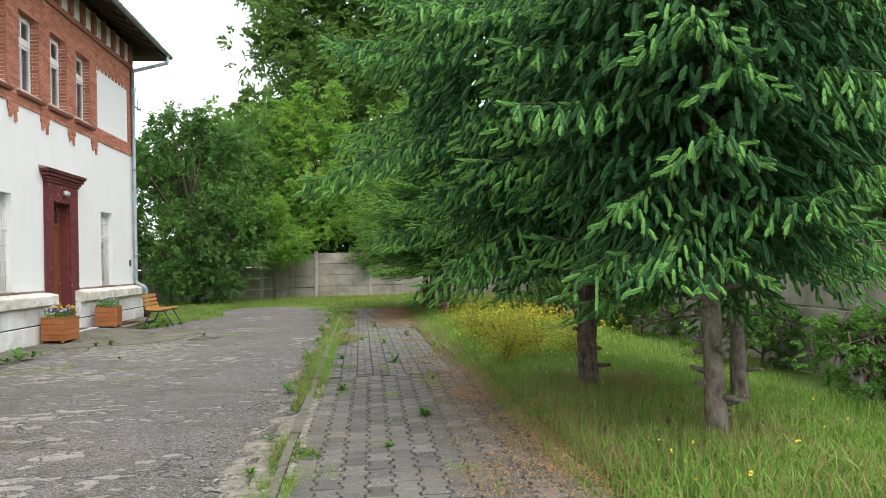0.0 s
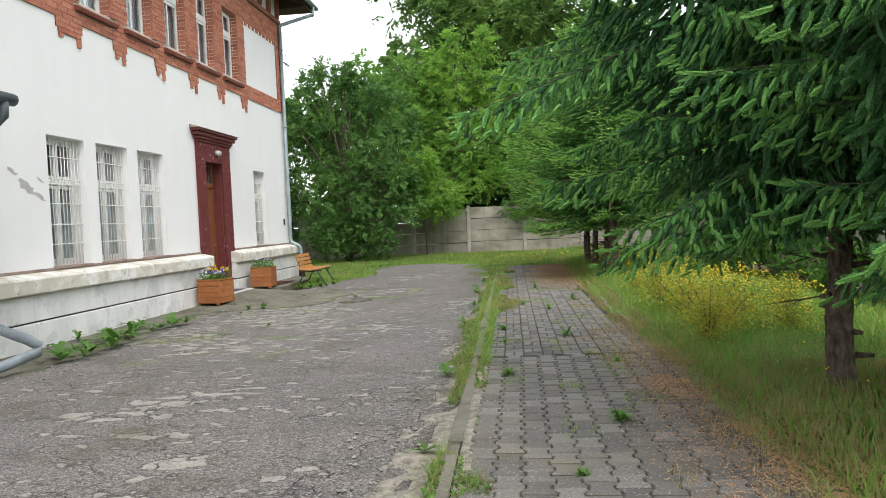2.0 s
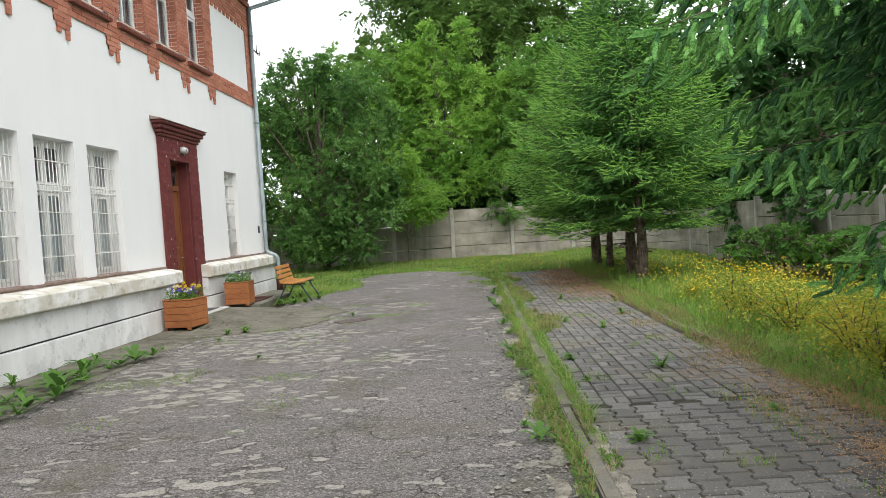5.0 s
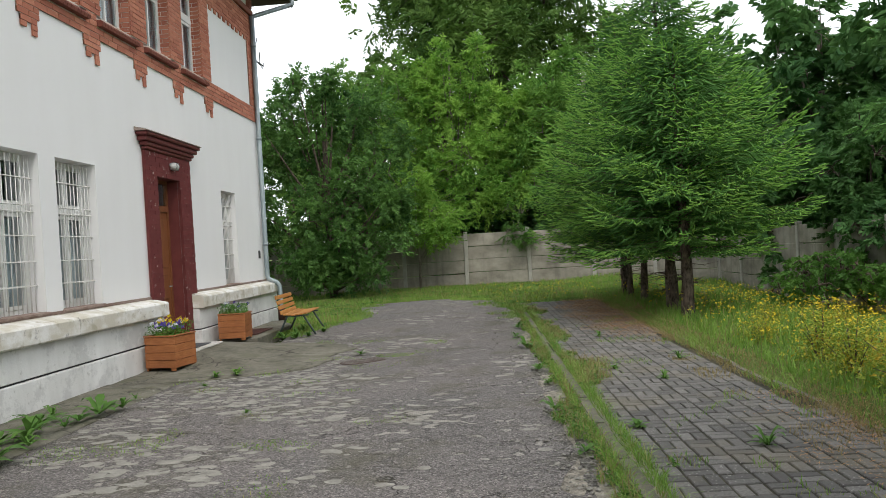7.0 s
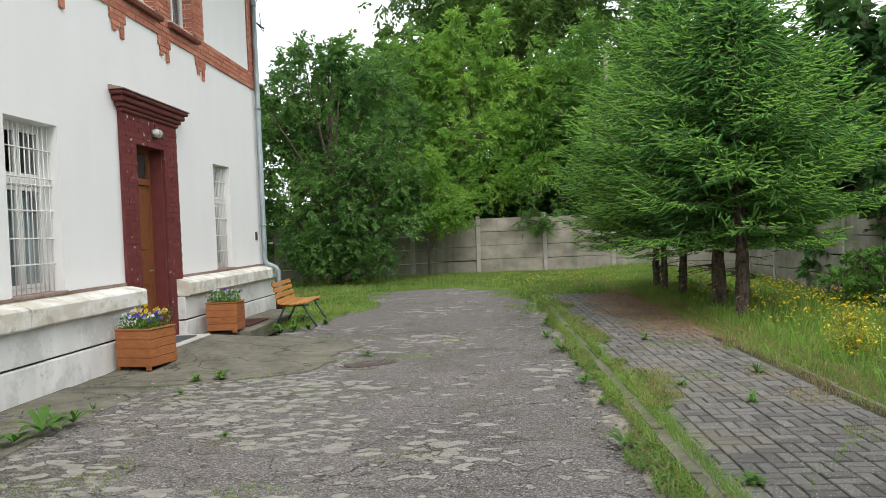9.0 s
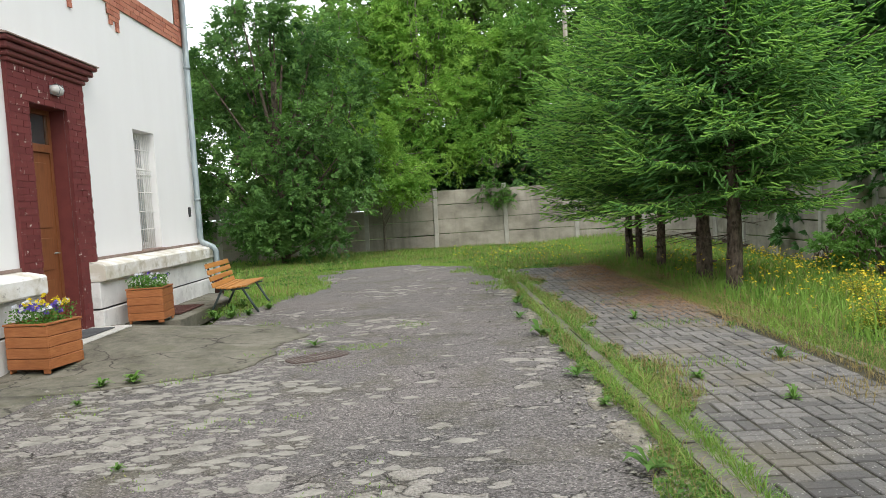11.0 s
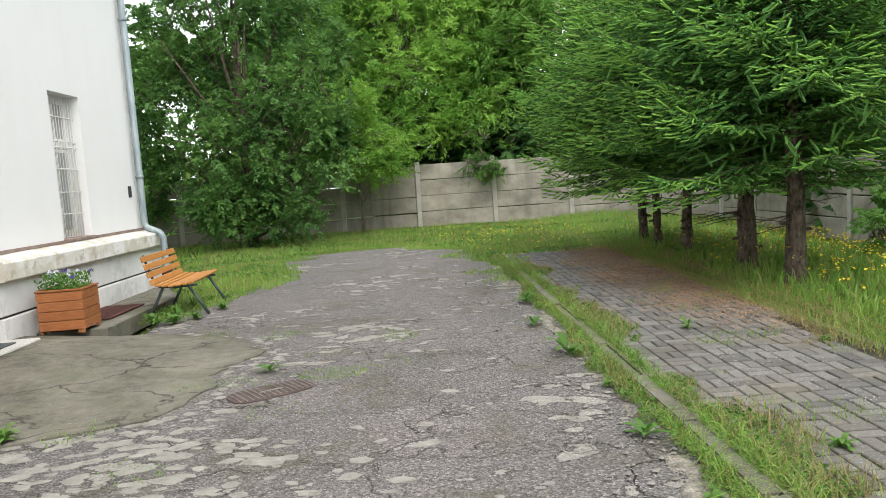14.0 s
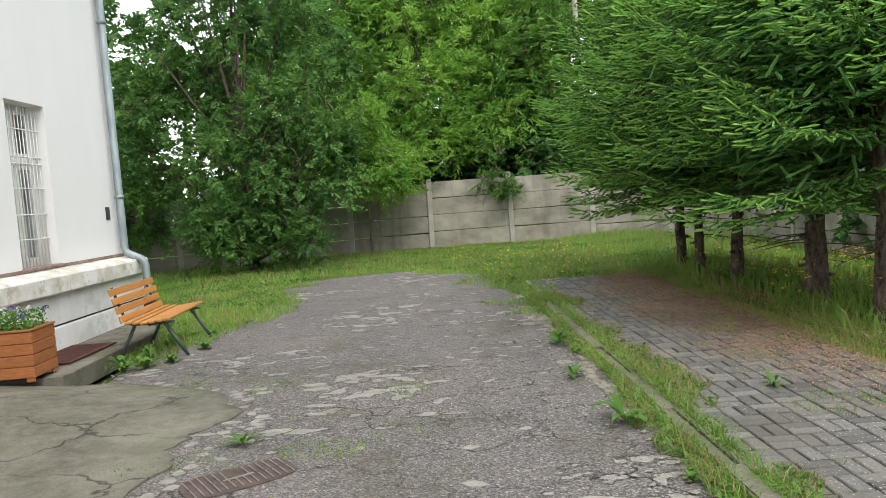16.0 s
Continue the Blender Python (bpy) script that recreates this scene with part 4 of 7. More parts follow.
# door surround: moulded cornice (its bricks are laid further down)
SUR0, SUR1, SUR_TOP = 16.86, 18.62, 3.40
surround = empty("door_surround", "dark red painted brick door surround with chipped paint", "door surround")
bm = pierced(bmesh.new(), FX + 0.055, FX + 0.003, SUR0 + 0.01, SUR1 - 0.01, 0.02, SUR_TOP, [(DOOR[0] - 0.002, DOOR[1] + 0.002, 0.02, DOOR[3] + 0.002)])
part("backing", bm, M_PAINTED_JOINT, surround)
bm = bmesh.new()
box(bm, FX - 0.179, FX + 0.003, DOOR[0] + 0.0005, DOOR[0] + 0.008, 0.14, DOOR[3])
box(bm, FX - 0.179, FX + 0.003, DOOR[1] - 0.008, DOOR[1] - 0.0005, 0.14, DOOR[3])
box(bm, FX - 0.179, FX + 0.003, DOOR[0] + 0.009, DOOR[1] - 0.009, DOOR[3] - 0.010, DOOR[3] - 0.0005)
part("reveal", bm, M_OXBLOOD, surround)
for z0, z1, out, side in ((3.40, 3.455, 0.095, 0.02), (3.458, 3.52, 0.12, 0.07), (3.523, 3.60, 0.16, 0.13), (3.603, 3.66, 0.20, 0.18)):
    part("cornice_course", soft_box(FX + 0.003, FX + out, SUR0 - side, SUR1 + side, z0, z1, 0.016), M_OXBLOOD, surround)
bm = bmesh.new()
v = [bm.verts.new(p) for y in (SUR0 - 0.20, SUR1 + 0.20) for p in ((FX + 0.003, y, 3.662), (FX + 0.215, y, 3.662), (FX + 0.215, y, 3.675), (FX + 0.003, y, 3.73))]
for f in ((0, 1, 2, 3), (7, 6, 5, 4), (0, 4, 5, 1), (1, 5, 6, 2), (2, 6, 7, 3), (3, 7, 4, 0)):
    bm.faces.new([v[i] for i in f])
bmesh.ops.recalc_face_normals(bm, faces=bm.faces[:])
part("cornice_cap", bm, M_BARE_COURSE, surround)

# ---- concrete fences ----


def fence(name, spots, label):
    f = empty(name, label, "fence")
    post_me = to_mesh("post", soft_box(-0.075, 0.075, -0.07, 0.07, -0.35, 2.12, 0.012))
    post_me.materials.append(M_POST)
    slabs = []
    for s in range(3):
        bm = soft_box(0.0, 1.0, -0.025, 0.025, 0.010, 0.500, 0.012)
        me = to_mesh("panel", bm)
        me.materials.append(M_FENCE)
        slabs.append(me)
    r = random.Random(len(spots))
    for (xa, ya, za), (xb, yb, zb) in zip(spots, spots[1:]):
        turn = math.degrees(math.atan2(yb - ya, xb - xa))
        length = math.hypot(xb - xa, yb - ya) - 0.12
        share("post", post_me, f, pose(xa, ya, za, r.uniform(-0.8, 0.8), r.uniform(-0.8, 0.8), turn))
        for k in range(4):
            m = pose(xa, ya, (za + zb) / 2 + 0.505 * k + r.uniform(-0.008, 0.008), r.uniform(-0.8, 0.8), r.uniform(-0.35, 0.35), turn) @ pose(0.06, 0, 0) @ Matrix.Diagonal((length, 1, 1, 1))
            share("panel", slabs[k % 3], f, m)
    share("post", post_me, f, pose(*spots[-1]))
    return f


back_row = [(-19.0, 29.0, -0.1), (-16.9, 29.9, -0.08), (-14.7, 30.9, -0.06), (-12.4, 31.8, -0.05), (-10.0, 32.9, -0.04), (-7.6, 33.8, -0.03), (-5.3, 34.4, -0.03), (-2.88, 34.5, 0.0), (-0.42, 34.5, 0.05), (2.04, 34.45, -0.04), (4.3, 34.1, -0.2), (6.4, 33.2, -0.38)]
fence("concrete_fence", back_row, "grey precast concrete panel fence with stained panels")
side_row = [(6.42, 33.1 - 2.3 * k, -0.42) for k in range(17)]
fence("concrete_fence", side_row, "grey precast concrete panel fence along the lawn")

# ---- bench, planters, drain covers ----
bench = empty("garden_bench", "yellow varnished slatted bench on dark iron legs", "bench", at=pose(-5.97, 20.62, 0.0, 0, 0, 3))
for k in range(6):
    part("seat_slat", soft_box(-0.02 + 0.082 * k - 0.13, 0.045 + 0.082 * k - 0.13, -0.70, 0.70, 0.405 + 0.008 * abs(k - 2), 0.432 + 0.008 * abs(k - 2), 0.006), M_SLAT, bench)
for k in range(4):
    part("back_slat", soft_box(-0.013, 0.013, -0.70, 0.70, -0.038, 0.038, 0.006), M_SLAT, bench, "", pose(-0.19 - 0.028 * k, 0, 0.475 + 0.10 * k, 0, -15, 0))
for y in (-0.52, 0.52):
    part("side_frame", pipe([(0.33, y, 0.395), (0.1, y, 0.385), (-0.14, y, 0.395), (-0.20, y, 0.45), (-0.315, y, 0.82)], 0.016, 6), M_IRON, bench)
    part("leg", pipe([(0.22, y, 0.39), (0.45, y, 0.0)], 0.020, 6), M_IRON, bench)
    part("leg", pipe([(-0.10, y, 0.39), (-0.30, y, 0.0)], 0.020, 6), M_IRON, bench)
part("cross_rod", pipe([(0.05, -0.52, 0.37), (0.05, 0.52, 0.37)], 0.012, 6), M_IRON, bench)


def planter(at, flowers, label, seed):
    p = empty("flower_planter", label, "planter", group="wooden planters by the door", at=at)
    w, h = 0.30, 0.50
    board = to_mesh("board", soft_box(-w, w, -0.013, 0.013, 0.0, 0.105, 0.005))
    board.materials.append(M_PLANK)
    for k in range(4):
        for turn in range(4):
            inset = 0 if turn % 2 == 0 else 0.026
            m = pose(0, 0, 0.045 + 0.1105 * k, 0, 0, 90 * turn) @ pose(0, -w + 0.013, 0) @ Matrix.Diagonal(((w - inset) / w, 1, 1, 1))
            share("board", board, p, m)
    for turn in range(4):
        part("corner_foot", soft_box(0.19, 0.288, -0.288, -0.262, 0.0, 0.05, 0.008), M_PLANK, p, "", pose(0, 0, 0, 0, 0, 90 * turn))
    rim = to_mesh("rim", soft_box(-w - 0.012, w + 0.012, -w - 0.012, -w + 0.05, 0.487, 0.508, 0.005))
    rim.materials.append(M_PLANK)
    for turn in range(4):
        share("rim", rim, p, pose(0, 0, 0.0008 * (turn % 2), 0, 0, 90 * turn) @ Matrix.Diagonal((1 if turn % 2 == 0 else 0.8, 1, 1, 1)))
    part("soil", sheet("soil", span(-0.25, 0.25, 0.05), span(-0.25, 0.25, 0.05), lambda x, y: 0.455 + 0.02 * noise.noise((x * 9, y * 9, seed))), M_BED, p)
    r = random.Random(seed)
    plants = []
    for _ in range(620):
        x, y = r.uniform(-0.27, 0.27), r.uniform(-0.27, 0.27)
        plants.append((x * 1.1, y * 1.1, 0.47 + r.random() ** 1.1 * 0.20, r.uniform(0.022, 0.045)))
    part("foliage", leaves_mesh("foliage", np.array([q[:3] for q in plants]), np.array([q[3] for q in plants]) * 1.5, seed, 0.5), M_LEAF_HEDGE, p)
    for mat, share_of, zlow in flowers:
        spots = []
        for _ in range(share_of):
            cx, cy = r.uniform(-0.26, 0.26), r.uniform(-0.26, 0.26)
            cz = zlow + r.random() * 0.10
            for k in range(5):
                a = k * 1.257 + r.random()
                spots.append((cx + 0.018 * math.cos(a), cy + 0.018 * math.sin(a), cz + 0.012 * math.sin(a)))
        part("blossoms", leaves_mesh("blossoms", np.array(spots), np.full(len(spots), 0.055), seed + share_of, 0.2), mat, p)
    return p


def leaves_mesh(name, centres, sizes, seed, up=0.5, slim=0.55, fold=0.25):
    """Folded pointed leaves, two triangles each, round given places."""
    g = np.random.default_rng(seed)
    n = len(centres)
    normal = g.normal(size=(n, 3))
    normal[:, 2] = np.abs(normal[:, 2]) + up
    normal /= np.linalg.norm(normal, axis=1)[:, None]
    along = np.cross(normal, g.normal(size=(n, 3)))
    along /= np.linalg.norm(along, axis=1)[:, None] + 1e-9
    side = np.cross(normal, along)
    s = sizes[:, None]
    base, tip = centres - along * s * 0.5, centres + along * s * 0.5
    lift = normal * s * fold * 0.5
    left, right = centres + side * s * slim * 0.5 + lift, centres - side * s * slim * 0.5 + lift
    verts = np.stack([base, right, tip, left], axis=1).reshape(-1, 3)
    i = np.arange(n)[:, None] * 4
    faces = np.concatenate([i + np.array([[0, 1, 2]]), i + np.array([[0, 2, 3]])], axis=1).reshape(-1, 3)
    return array_mesh(name, verts, faces)


planter(pose(-6.74, 16.24, 0.025, 0, 0, -12) @ Matrix.Diagonal((0.85, 0.85, 1.02, 1)), [(M_VIOLET, 34, 0.60), (M_FLOWER, 22, 0.65), (M_WHITE_PETAL, 14, 0.63)], "orange wooden planter full of violet, yellow and white pansies", 3)
planter(pose(-6.72, 19.0, 0.105, 0, 0, 4) @ Matrix.Diagonal((0.82, 0.82, 0.98, 1)), [(M_WHITE_PETAL, 8, 0.60), (M_VIOLET, 4, 0.62)], "orange wooden planter with sparse green and pale flowers", 8)

cover = empty("manhole_cover", "oblong ribbed rusty cast iron drain cover in the asphalt", "drain cover", at=pose(-3.86, 16.14, 0.004, 0, 0, 34) @ Matrix.Diagonal((0.92, 0.92, 0.8, 1)))
bm = bmesh.new()
ring = []
for k in range(32):
    a = 2 * math.pi * k / 32
    ring.append((0.36 * math.copysign(abs(math.cos(a)) ** 0.55, math.cos(a)), 0.20 * math.copysign(abs(math.sin(a)) ** 0.55, math.sin(a))))
lo, hi = [bm.verts.new((x, y, -0.04)) for x, y in ring], [bm.verts.new((x * 0.99, y * 0.99, 0.004)) for x, y in ring]
bm.faces.new(hi)
for k in range(32):
    bm.faces.new((lo[k], lo[(k + 1) % 32], hi[(k + 1) % 32], hi[k]))
part("plate", bm, M_CAST, cover)
for k in range(14):
    x = -0.31 + 0.62 * k / 13
    for s in (-1, 1):
        if k in (6, 7) and s > 0:
            continue
        part("rib", soft_box(x - 0.0055, x + 0.0055, min(0.012 * s, 0.165 * s), max(0.012 * s, 0.165 * s), 0.004, 0.014, 0.003), M_CAST_RIB, cover)
part("rib", soft_box(-0.10, 0.10, -0.008, 0.008, 0.004, 0.014, 0.003), M_CAST_RIB, cover)
grate = empty("light_shaft_grate", "rust-red iron grate in the concrete by the wall", "grate", at=pose(-6.78, 20.1, 0.112))
bm = bmesh.new()
for a, b, c, d in ((-0.26, 0.26, -0.55, -0.51), (-0.26, 0.26, 0.51, 0.55), (-0.26, -0.22, -0.51, 0.51), (0.22, 0.26, -0.51, 0.51)):
    box(bm, a, b, c, d, 0.0, 0.016)
part("frame", bm, M_GRATE, grate)
bm = bmesh.new()
box(bm, -0.215, 0.215, -0.505, 0.505, -0.002, 0.003)
part("tray", bm, M_GRATE, grate)
for k in range(15):
    x = -0.2 + 0.4 * k / 14
    part("slat", soft_box(x - 0.007, x + 0.007, -0.505, 0.505, 0.003, 0.014, 0.002), M_GRATE, grate)

# ---- trees ----


def unit(a):
    return a / (np.linalg.norm(a, axis=-1, keepdims=True) + 1e-9)


def finger_template(needles, seed, core):
    """A needled shoot along x: a round blunt core, and thin needles that stand off it."""
    g = np.random.default_rng(seed)
    sides = 4
    rings = ((0.0, 0.42), (0.45, 0.58), (0.90, 0.40)) if core == 2 else ((0.0, 0.34), (0.82, 0.44))
    v, f = [(1.0, 0, 0)], []
    for s, rad in rings:
        for k in range(sides):
            a = 2 * math.pi * k / sides + s
            v.append((s, rad * math.cos(a), rad * math.sin(a)))
    for k in range(sides):
        p, q = 1 + k, 1 + (k + 1) % sides
        for j in range(0, sides * (len(rings) - 1), sides):
            f += [(p + j, q + j, q + j + sides), (p + j, q + j + sides, p + j + sides)]
        last = sides * (len(rings) - 1)
        f.append((0, p + last, q + last))
    w, b = (0.11, 0.42) if core == 2 else (0.17, 0.3)
    for k in range(needles):
        s = (k + 0.5) / needles
        a = 2.4 * k + g.uniform(-0.3, 0.3)
        reach = (1.05 - 0.3 * s) * g.uniform(0.85, 1.25)
        ca, sa = math.cos(a), math.sin(a)
        base = len(v)
        v += [(s * 0.92 - 0.02, b * ca - w * sa, b * sa + w * ca), (s * 0.92 + 0.02, b * ca + w * sa, b * sa - w * ca), (s * 0.92 + 0.17, reach * ca, reach * sa)]
        f.append((base, base + 1, base + 2))
    return np.array(v), np.array(f)


def spruce_meshes(seed, height, reach, low, droop, whorl_gap, per_whorl, needles, full_to, size, peak, start, core=2):
    """Trunk-free branches and needled shoots of a spruce, as two meshes."""
    r = random.Random(seed)
    P, D, L, fresh = [], [], [], []
    wood = bmesh.new()
    z = low
    while z < height - 0.15:
        t = (z - low) / (height - low)
        prof = min(1.0, start + (1 - start) * t / peak) if t < peak else max(0.05, (1 - t) / (1 - peak)) ** 0.8
        sparse = 1.0 if z < full_to else 0.3
        n = max(3, round(per_whorl * (0.55 + 0.45 * prof)))
        off = r.random() * 6.3
        for k in range(n):
            az = off + 2 * math.pi * k / n + r.uniform(-0.3, 0.3)
            length = max(0.25, reach * prof * r.uniform(0.78, 1.12))
            rise = r.uniform(-0.05, 0.22) + 0.5 * t
            sag = (0.27 + 0.25 * r.random()) * droop
            zz = z + (r.uniform(-0.12, 0.12) if core == 2 else r.uniform(-0.25, 0.25))
            c, s = math.cos(az), math.sin(az)

            def at(u):
                return Vector((c * length * u, s * length * u, zz + length * (rise * u - sag * u * u + 0.16 * u ** 5)))

            tube(wood, [at(0.0), at(0.35), at(0.7), at(0.98)], [0.014, 0.008, 0.004, 0.002], 4, False)
            step = 0.070 / sparse
            u = 0.06
            turn = 1
            while u < 1.0:
                p = at(u)
                fwd = (at(min(1.0, u + 0.05)) - at(u - 0.05)).normalized()
                side = Vector((-s, c, 0)) * turn
                turn = -turn
                second = (fwd * 0.75 + side * 0.8 + Vector((0, 0, -0.22 * droop))).normalized()
                ln = (0.18 + 0.50 * (1 - u) ** 0.7 * length / 2.4 + 0.10 * r.random()) * (1.0 if u < 0.9 else 0.7)
                m = max(2, round(ln / ((0.075 if core == 2 else 0.082) * size)))
                for j in range(m):
                    q = (j + 0.7) / m
                    pos = p + second * ln * q + Vector((0, 0, -0.10 * droop * q * q))
                    jut = Vector((-second.y, second.x, 0)) * (1 if j % 2 else -1)
                    d = second * 0.8 + jut * r.uniform(0.2, 0.65) + Vector((r.gauss(0, 0.22), r.gauss(0, 0.22), -2.3 * max(0.0, droop - 0.3) * r.uniform(0.5, 1.2) + (0.35 if droop < 0.8 else 0.0) * r.uniform(-0.4, 1.3)))
                    if j == m - 1:
                        d = second + Vector((0, 0, -0.45 * droop * r.random() + 0.1))
                    P.append(pos)
                    D.append(d)
                    L.append(size * (r.uniform(0.085, 0.130) if core == 2 else r.uniform(0.08, 0.13)))
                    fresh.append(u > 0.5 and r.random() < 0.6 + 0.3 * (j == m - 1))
                for _ in range(2 if r.random() < 0.7 else 1):
                    P.append(p)
                    D.append(fwd + side * r.uniform(-0.8, 0.8) + Vector((0, 0, r.uniform(-0.9, 0.35))))
                    L.append(size * r.uniform(0.08, 0.125))
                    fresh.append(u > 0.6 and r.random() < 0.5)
                u += step / max(0.5, length) * 1.15 * (1 if length > 0.8 else 1.6)
            P.append(at(0.97))
            D.append(at(1.0) - at(0.9))
            L.append(0.16 * size)
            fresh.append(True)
        z += whorl_gap * r.uniform(0.8, 1.2) * (1.0 if z < full_to else 1.4)
    W = [1.0] * len(P)
    for _ in range(3600 if core == 2 else 1800):
        t = r.random() ** 0.8 * min(1.0, (full_to - low) / (height - low))
        prof = min(1.0, start + (1 - start) * t / peak) if t < peak else max(0.05, (1 - t) / (1 - peak)) ** 0.8
        a, d = r.uniform(0, 6.283), reach * prof * (0.12 + 0.58 * math.sqrt(r.random()))
        P.append(Vector((math.cos(a) * d, math.sin(a) * d, low + 0.12 + t * (height - low) - 0.10 * d * droop)))
        D.append(Vector((math.cos(a) * 0.6 + r.gauss(0, 0.3), math.sin(a) * 0.6 + r.gauss(0, 0.3), -droop * r.uniform(0.3, 1.1))))
        L.append(size * r.uniform(0.13, 0.20))
        W.append(1.45)
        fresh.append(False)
    W = np.array(W)
    tube(wood, [(0, 0, low - 0.2), (0, 0, height * 0.6), (0, 0, height)], [0.07, 0.045, 0.01], 8, False)
    P, D, L, fresh = np.array([tuple(p) for p in P]), unit(np.array([tuple(d) for d in D])), np.array(L), np.array(fresh)
    tv, tf = finger_template(needles, seed, core)
    u = unit(np.cross(D, np.array([0.13, 0.21, 0.97])))
    w = np.cross(D, u)
    R = (0.0255 if core == 2 else 0.021) * size
    verts = P[:, None] + D[:, None] * (L[:, None, None] * tv[None, :, :1]) + R * W[:, None, None] * (u[:, None] * tv[None, :, 1:2] + w[:, None] * tv[None, :, 2:3])
    faces = (np.arange(len(P))[:, None, None] * len(tv) + tf[None]).reshape(-1, 3)
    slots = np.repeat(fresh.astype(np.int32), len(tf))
    return array_mesh("crown", verts.reshape(-1, 3), faces, slots), to_mesh("bough", wood)


def trunk_mesh(height, radius, flare, seed, stubs=0):
    bm = bmesh.new()
    zs = [0, 0.05, 0.10, 0.17, 0.25, 0.34, 0.44, 0.54, 0.64, 0.75, 0.86, 0.98, 1.1, 1.25, 1.4, 1.6, 2.0, height]
    rows = []
    for z in zs:
        rad = radius * (1 - 0.75 * z / (height + 0.5)) + flare * math.exp(-z / 0.12)
        rows.append([bm.verts.new(((rad * (1 + 0.26 * noise.noise((math.cos(a) * 2.4, math.sin(a) * 2.4, z * 4.5 + seed)))) * math.cos(a) + 0.02 * math.sin(z * 2 + seed),
                                   rad * (1 + 0.26 * noise.noise((math.cos(a) * 2.4, math.sin(a) * 2.4, z * 4.5 + seed))) * math.sin(a), z - 0.12)) for a in (2 * math.pi * k / 14 for k in range(14))])
    for a, b in zip(rows, rows[1:]):
        for k in range(14):
            bm.faces.new((a[k], a[(k + 1) % 14], b[(k + 1) % 14], b[k])).smooth = True
    r = random.Random(seed)
    for _ in range(stubs):
        a, z = r.uniform(0, 6.28), r.uniform(0.15, 1.5)
        d = Vector((math.cos(a), math.sin(a), r.uniform(-0.2, 0.2)))
        ln = r.uniform(0.05, 0.14)
        tube(bm, [Vector((0, 0, z)) + d * radius * 0.6, Vector((0, 0, z)) + d * (radius * 0.9 + ln)], [0.028, 0.016], 6)
    return to_mesh("trunk", bm)


def dead_twigs(low, count, seed):
    bm = bmesh.new()
    r = random.Random(seed)
    for _ in range(count):
        a, z, ln = r.uniform(0, 6.28), low - r.uniform(0.1, 0.7), r.uniform(0.3, 0.9)
        d = Vector((math.cos(a), math.sin(a), 0))
        pts = [Vector((0, 0, z)) + d * ln * t + Vector((0, 0, -0.18 * ln * t * t)) for t in (0.05, 0.4, 0.7, 1)]
        tube(bm, pts, [0.009, 0.006, 0.004, 0.002], 4, False)
        for t in (1, 2):
            side = Vector((-d.y, d.x, -0.2)) * r.choice((-1, 1)) * 0.25 + d * 0.15
            tube(bm, [pts[t], pts[t] + side], [0.005, 0.002], 3, False)
    return to_mesh("dead_twigs", bm)


def spruce(name, at, meshes, trunk, mats, label, group, low, seed):
    t = empty(name, label, "spruce tree", group=group, at=at)
    crown, wood = meshes
    for me, ms in ((crown, mats), (wood, [M_BARK])):
        if not me.materials:
            for m in ms:
                me.materials.append(m)
    share("crown", crown, t, Matrix())
    share("bough", wood, t, Matrix(), "stuff")
    part("trunk", trunk, M_BARK_PALE if seed in (6, 9) else M_BARK, t)
    tagged(part("dead_twig", dead_twigs(low, 5, seed), M_BARK, t), kind="stuff")
    return t


near_a = spruce_meshes(11, 8.6, 2.60, 1.38, 1.0, 0.33, 9, 12, 4.9, 1.0, 0.22, 0.60)
near_b = spruce_meshes(23, 8.0, 1.95, 1.34, 1.0, 0.33, 9, 12, 3.9, 1.0, 0.22, 0.60)
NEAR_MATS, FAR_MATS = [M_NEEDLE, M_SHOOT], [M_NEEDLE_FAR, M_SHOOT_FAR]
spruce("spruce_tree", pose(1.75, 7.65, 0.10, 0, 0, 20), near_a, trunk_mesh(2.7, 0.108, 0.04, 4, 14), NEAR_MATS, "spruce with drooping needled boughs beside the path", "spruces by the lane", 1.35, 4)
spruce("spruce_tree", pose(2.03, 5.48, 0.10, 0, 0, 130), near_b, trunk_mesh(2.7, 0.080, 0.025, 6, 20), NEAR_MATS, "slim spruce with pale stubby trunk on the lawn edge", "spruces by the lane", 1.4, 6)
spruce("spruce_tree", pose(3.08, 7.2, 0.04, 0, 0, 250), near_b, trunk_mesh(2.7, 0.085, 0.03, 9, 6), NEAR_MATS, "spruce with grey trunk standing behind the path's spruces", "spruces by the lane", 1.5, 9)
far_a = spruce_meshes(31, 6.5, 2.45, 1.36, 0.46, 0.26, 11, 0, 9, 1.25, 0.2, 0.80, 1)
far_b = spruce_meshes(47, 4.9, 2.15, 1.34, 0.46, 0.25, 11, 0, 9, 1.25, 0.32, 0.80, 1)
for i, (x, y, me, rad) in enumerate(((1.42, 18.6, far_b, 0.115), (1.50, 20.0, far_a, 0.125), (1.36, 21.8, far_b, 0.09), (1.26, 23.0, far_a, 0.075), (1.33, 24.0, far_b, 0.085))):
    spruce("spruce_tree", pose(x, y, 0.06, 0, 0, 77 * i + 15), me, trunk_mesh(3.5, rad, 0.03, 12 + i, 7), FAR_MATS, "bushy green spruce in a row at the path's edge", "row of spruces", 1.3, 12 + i)


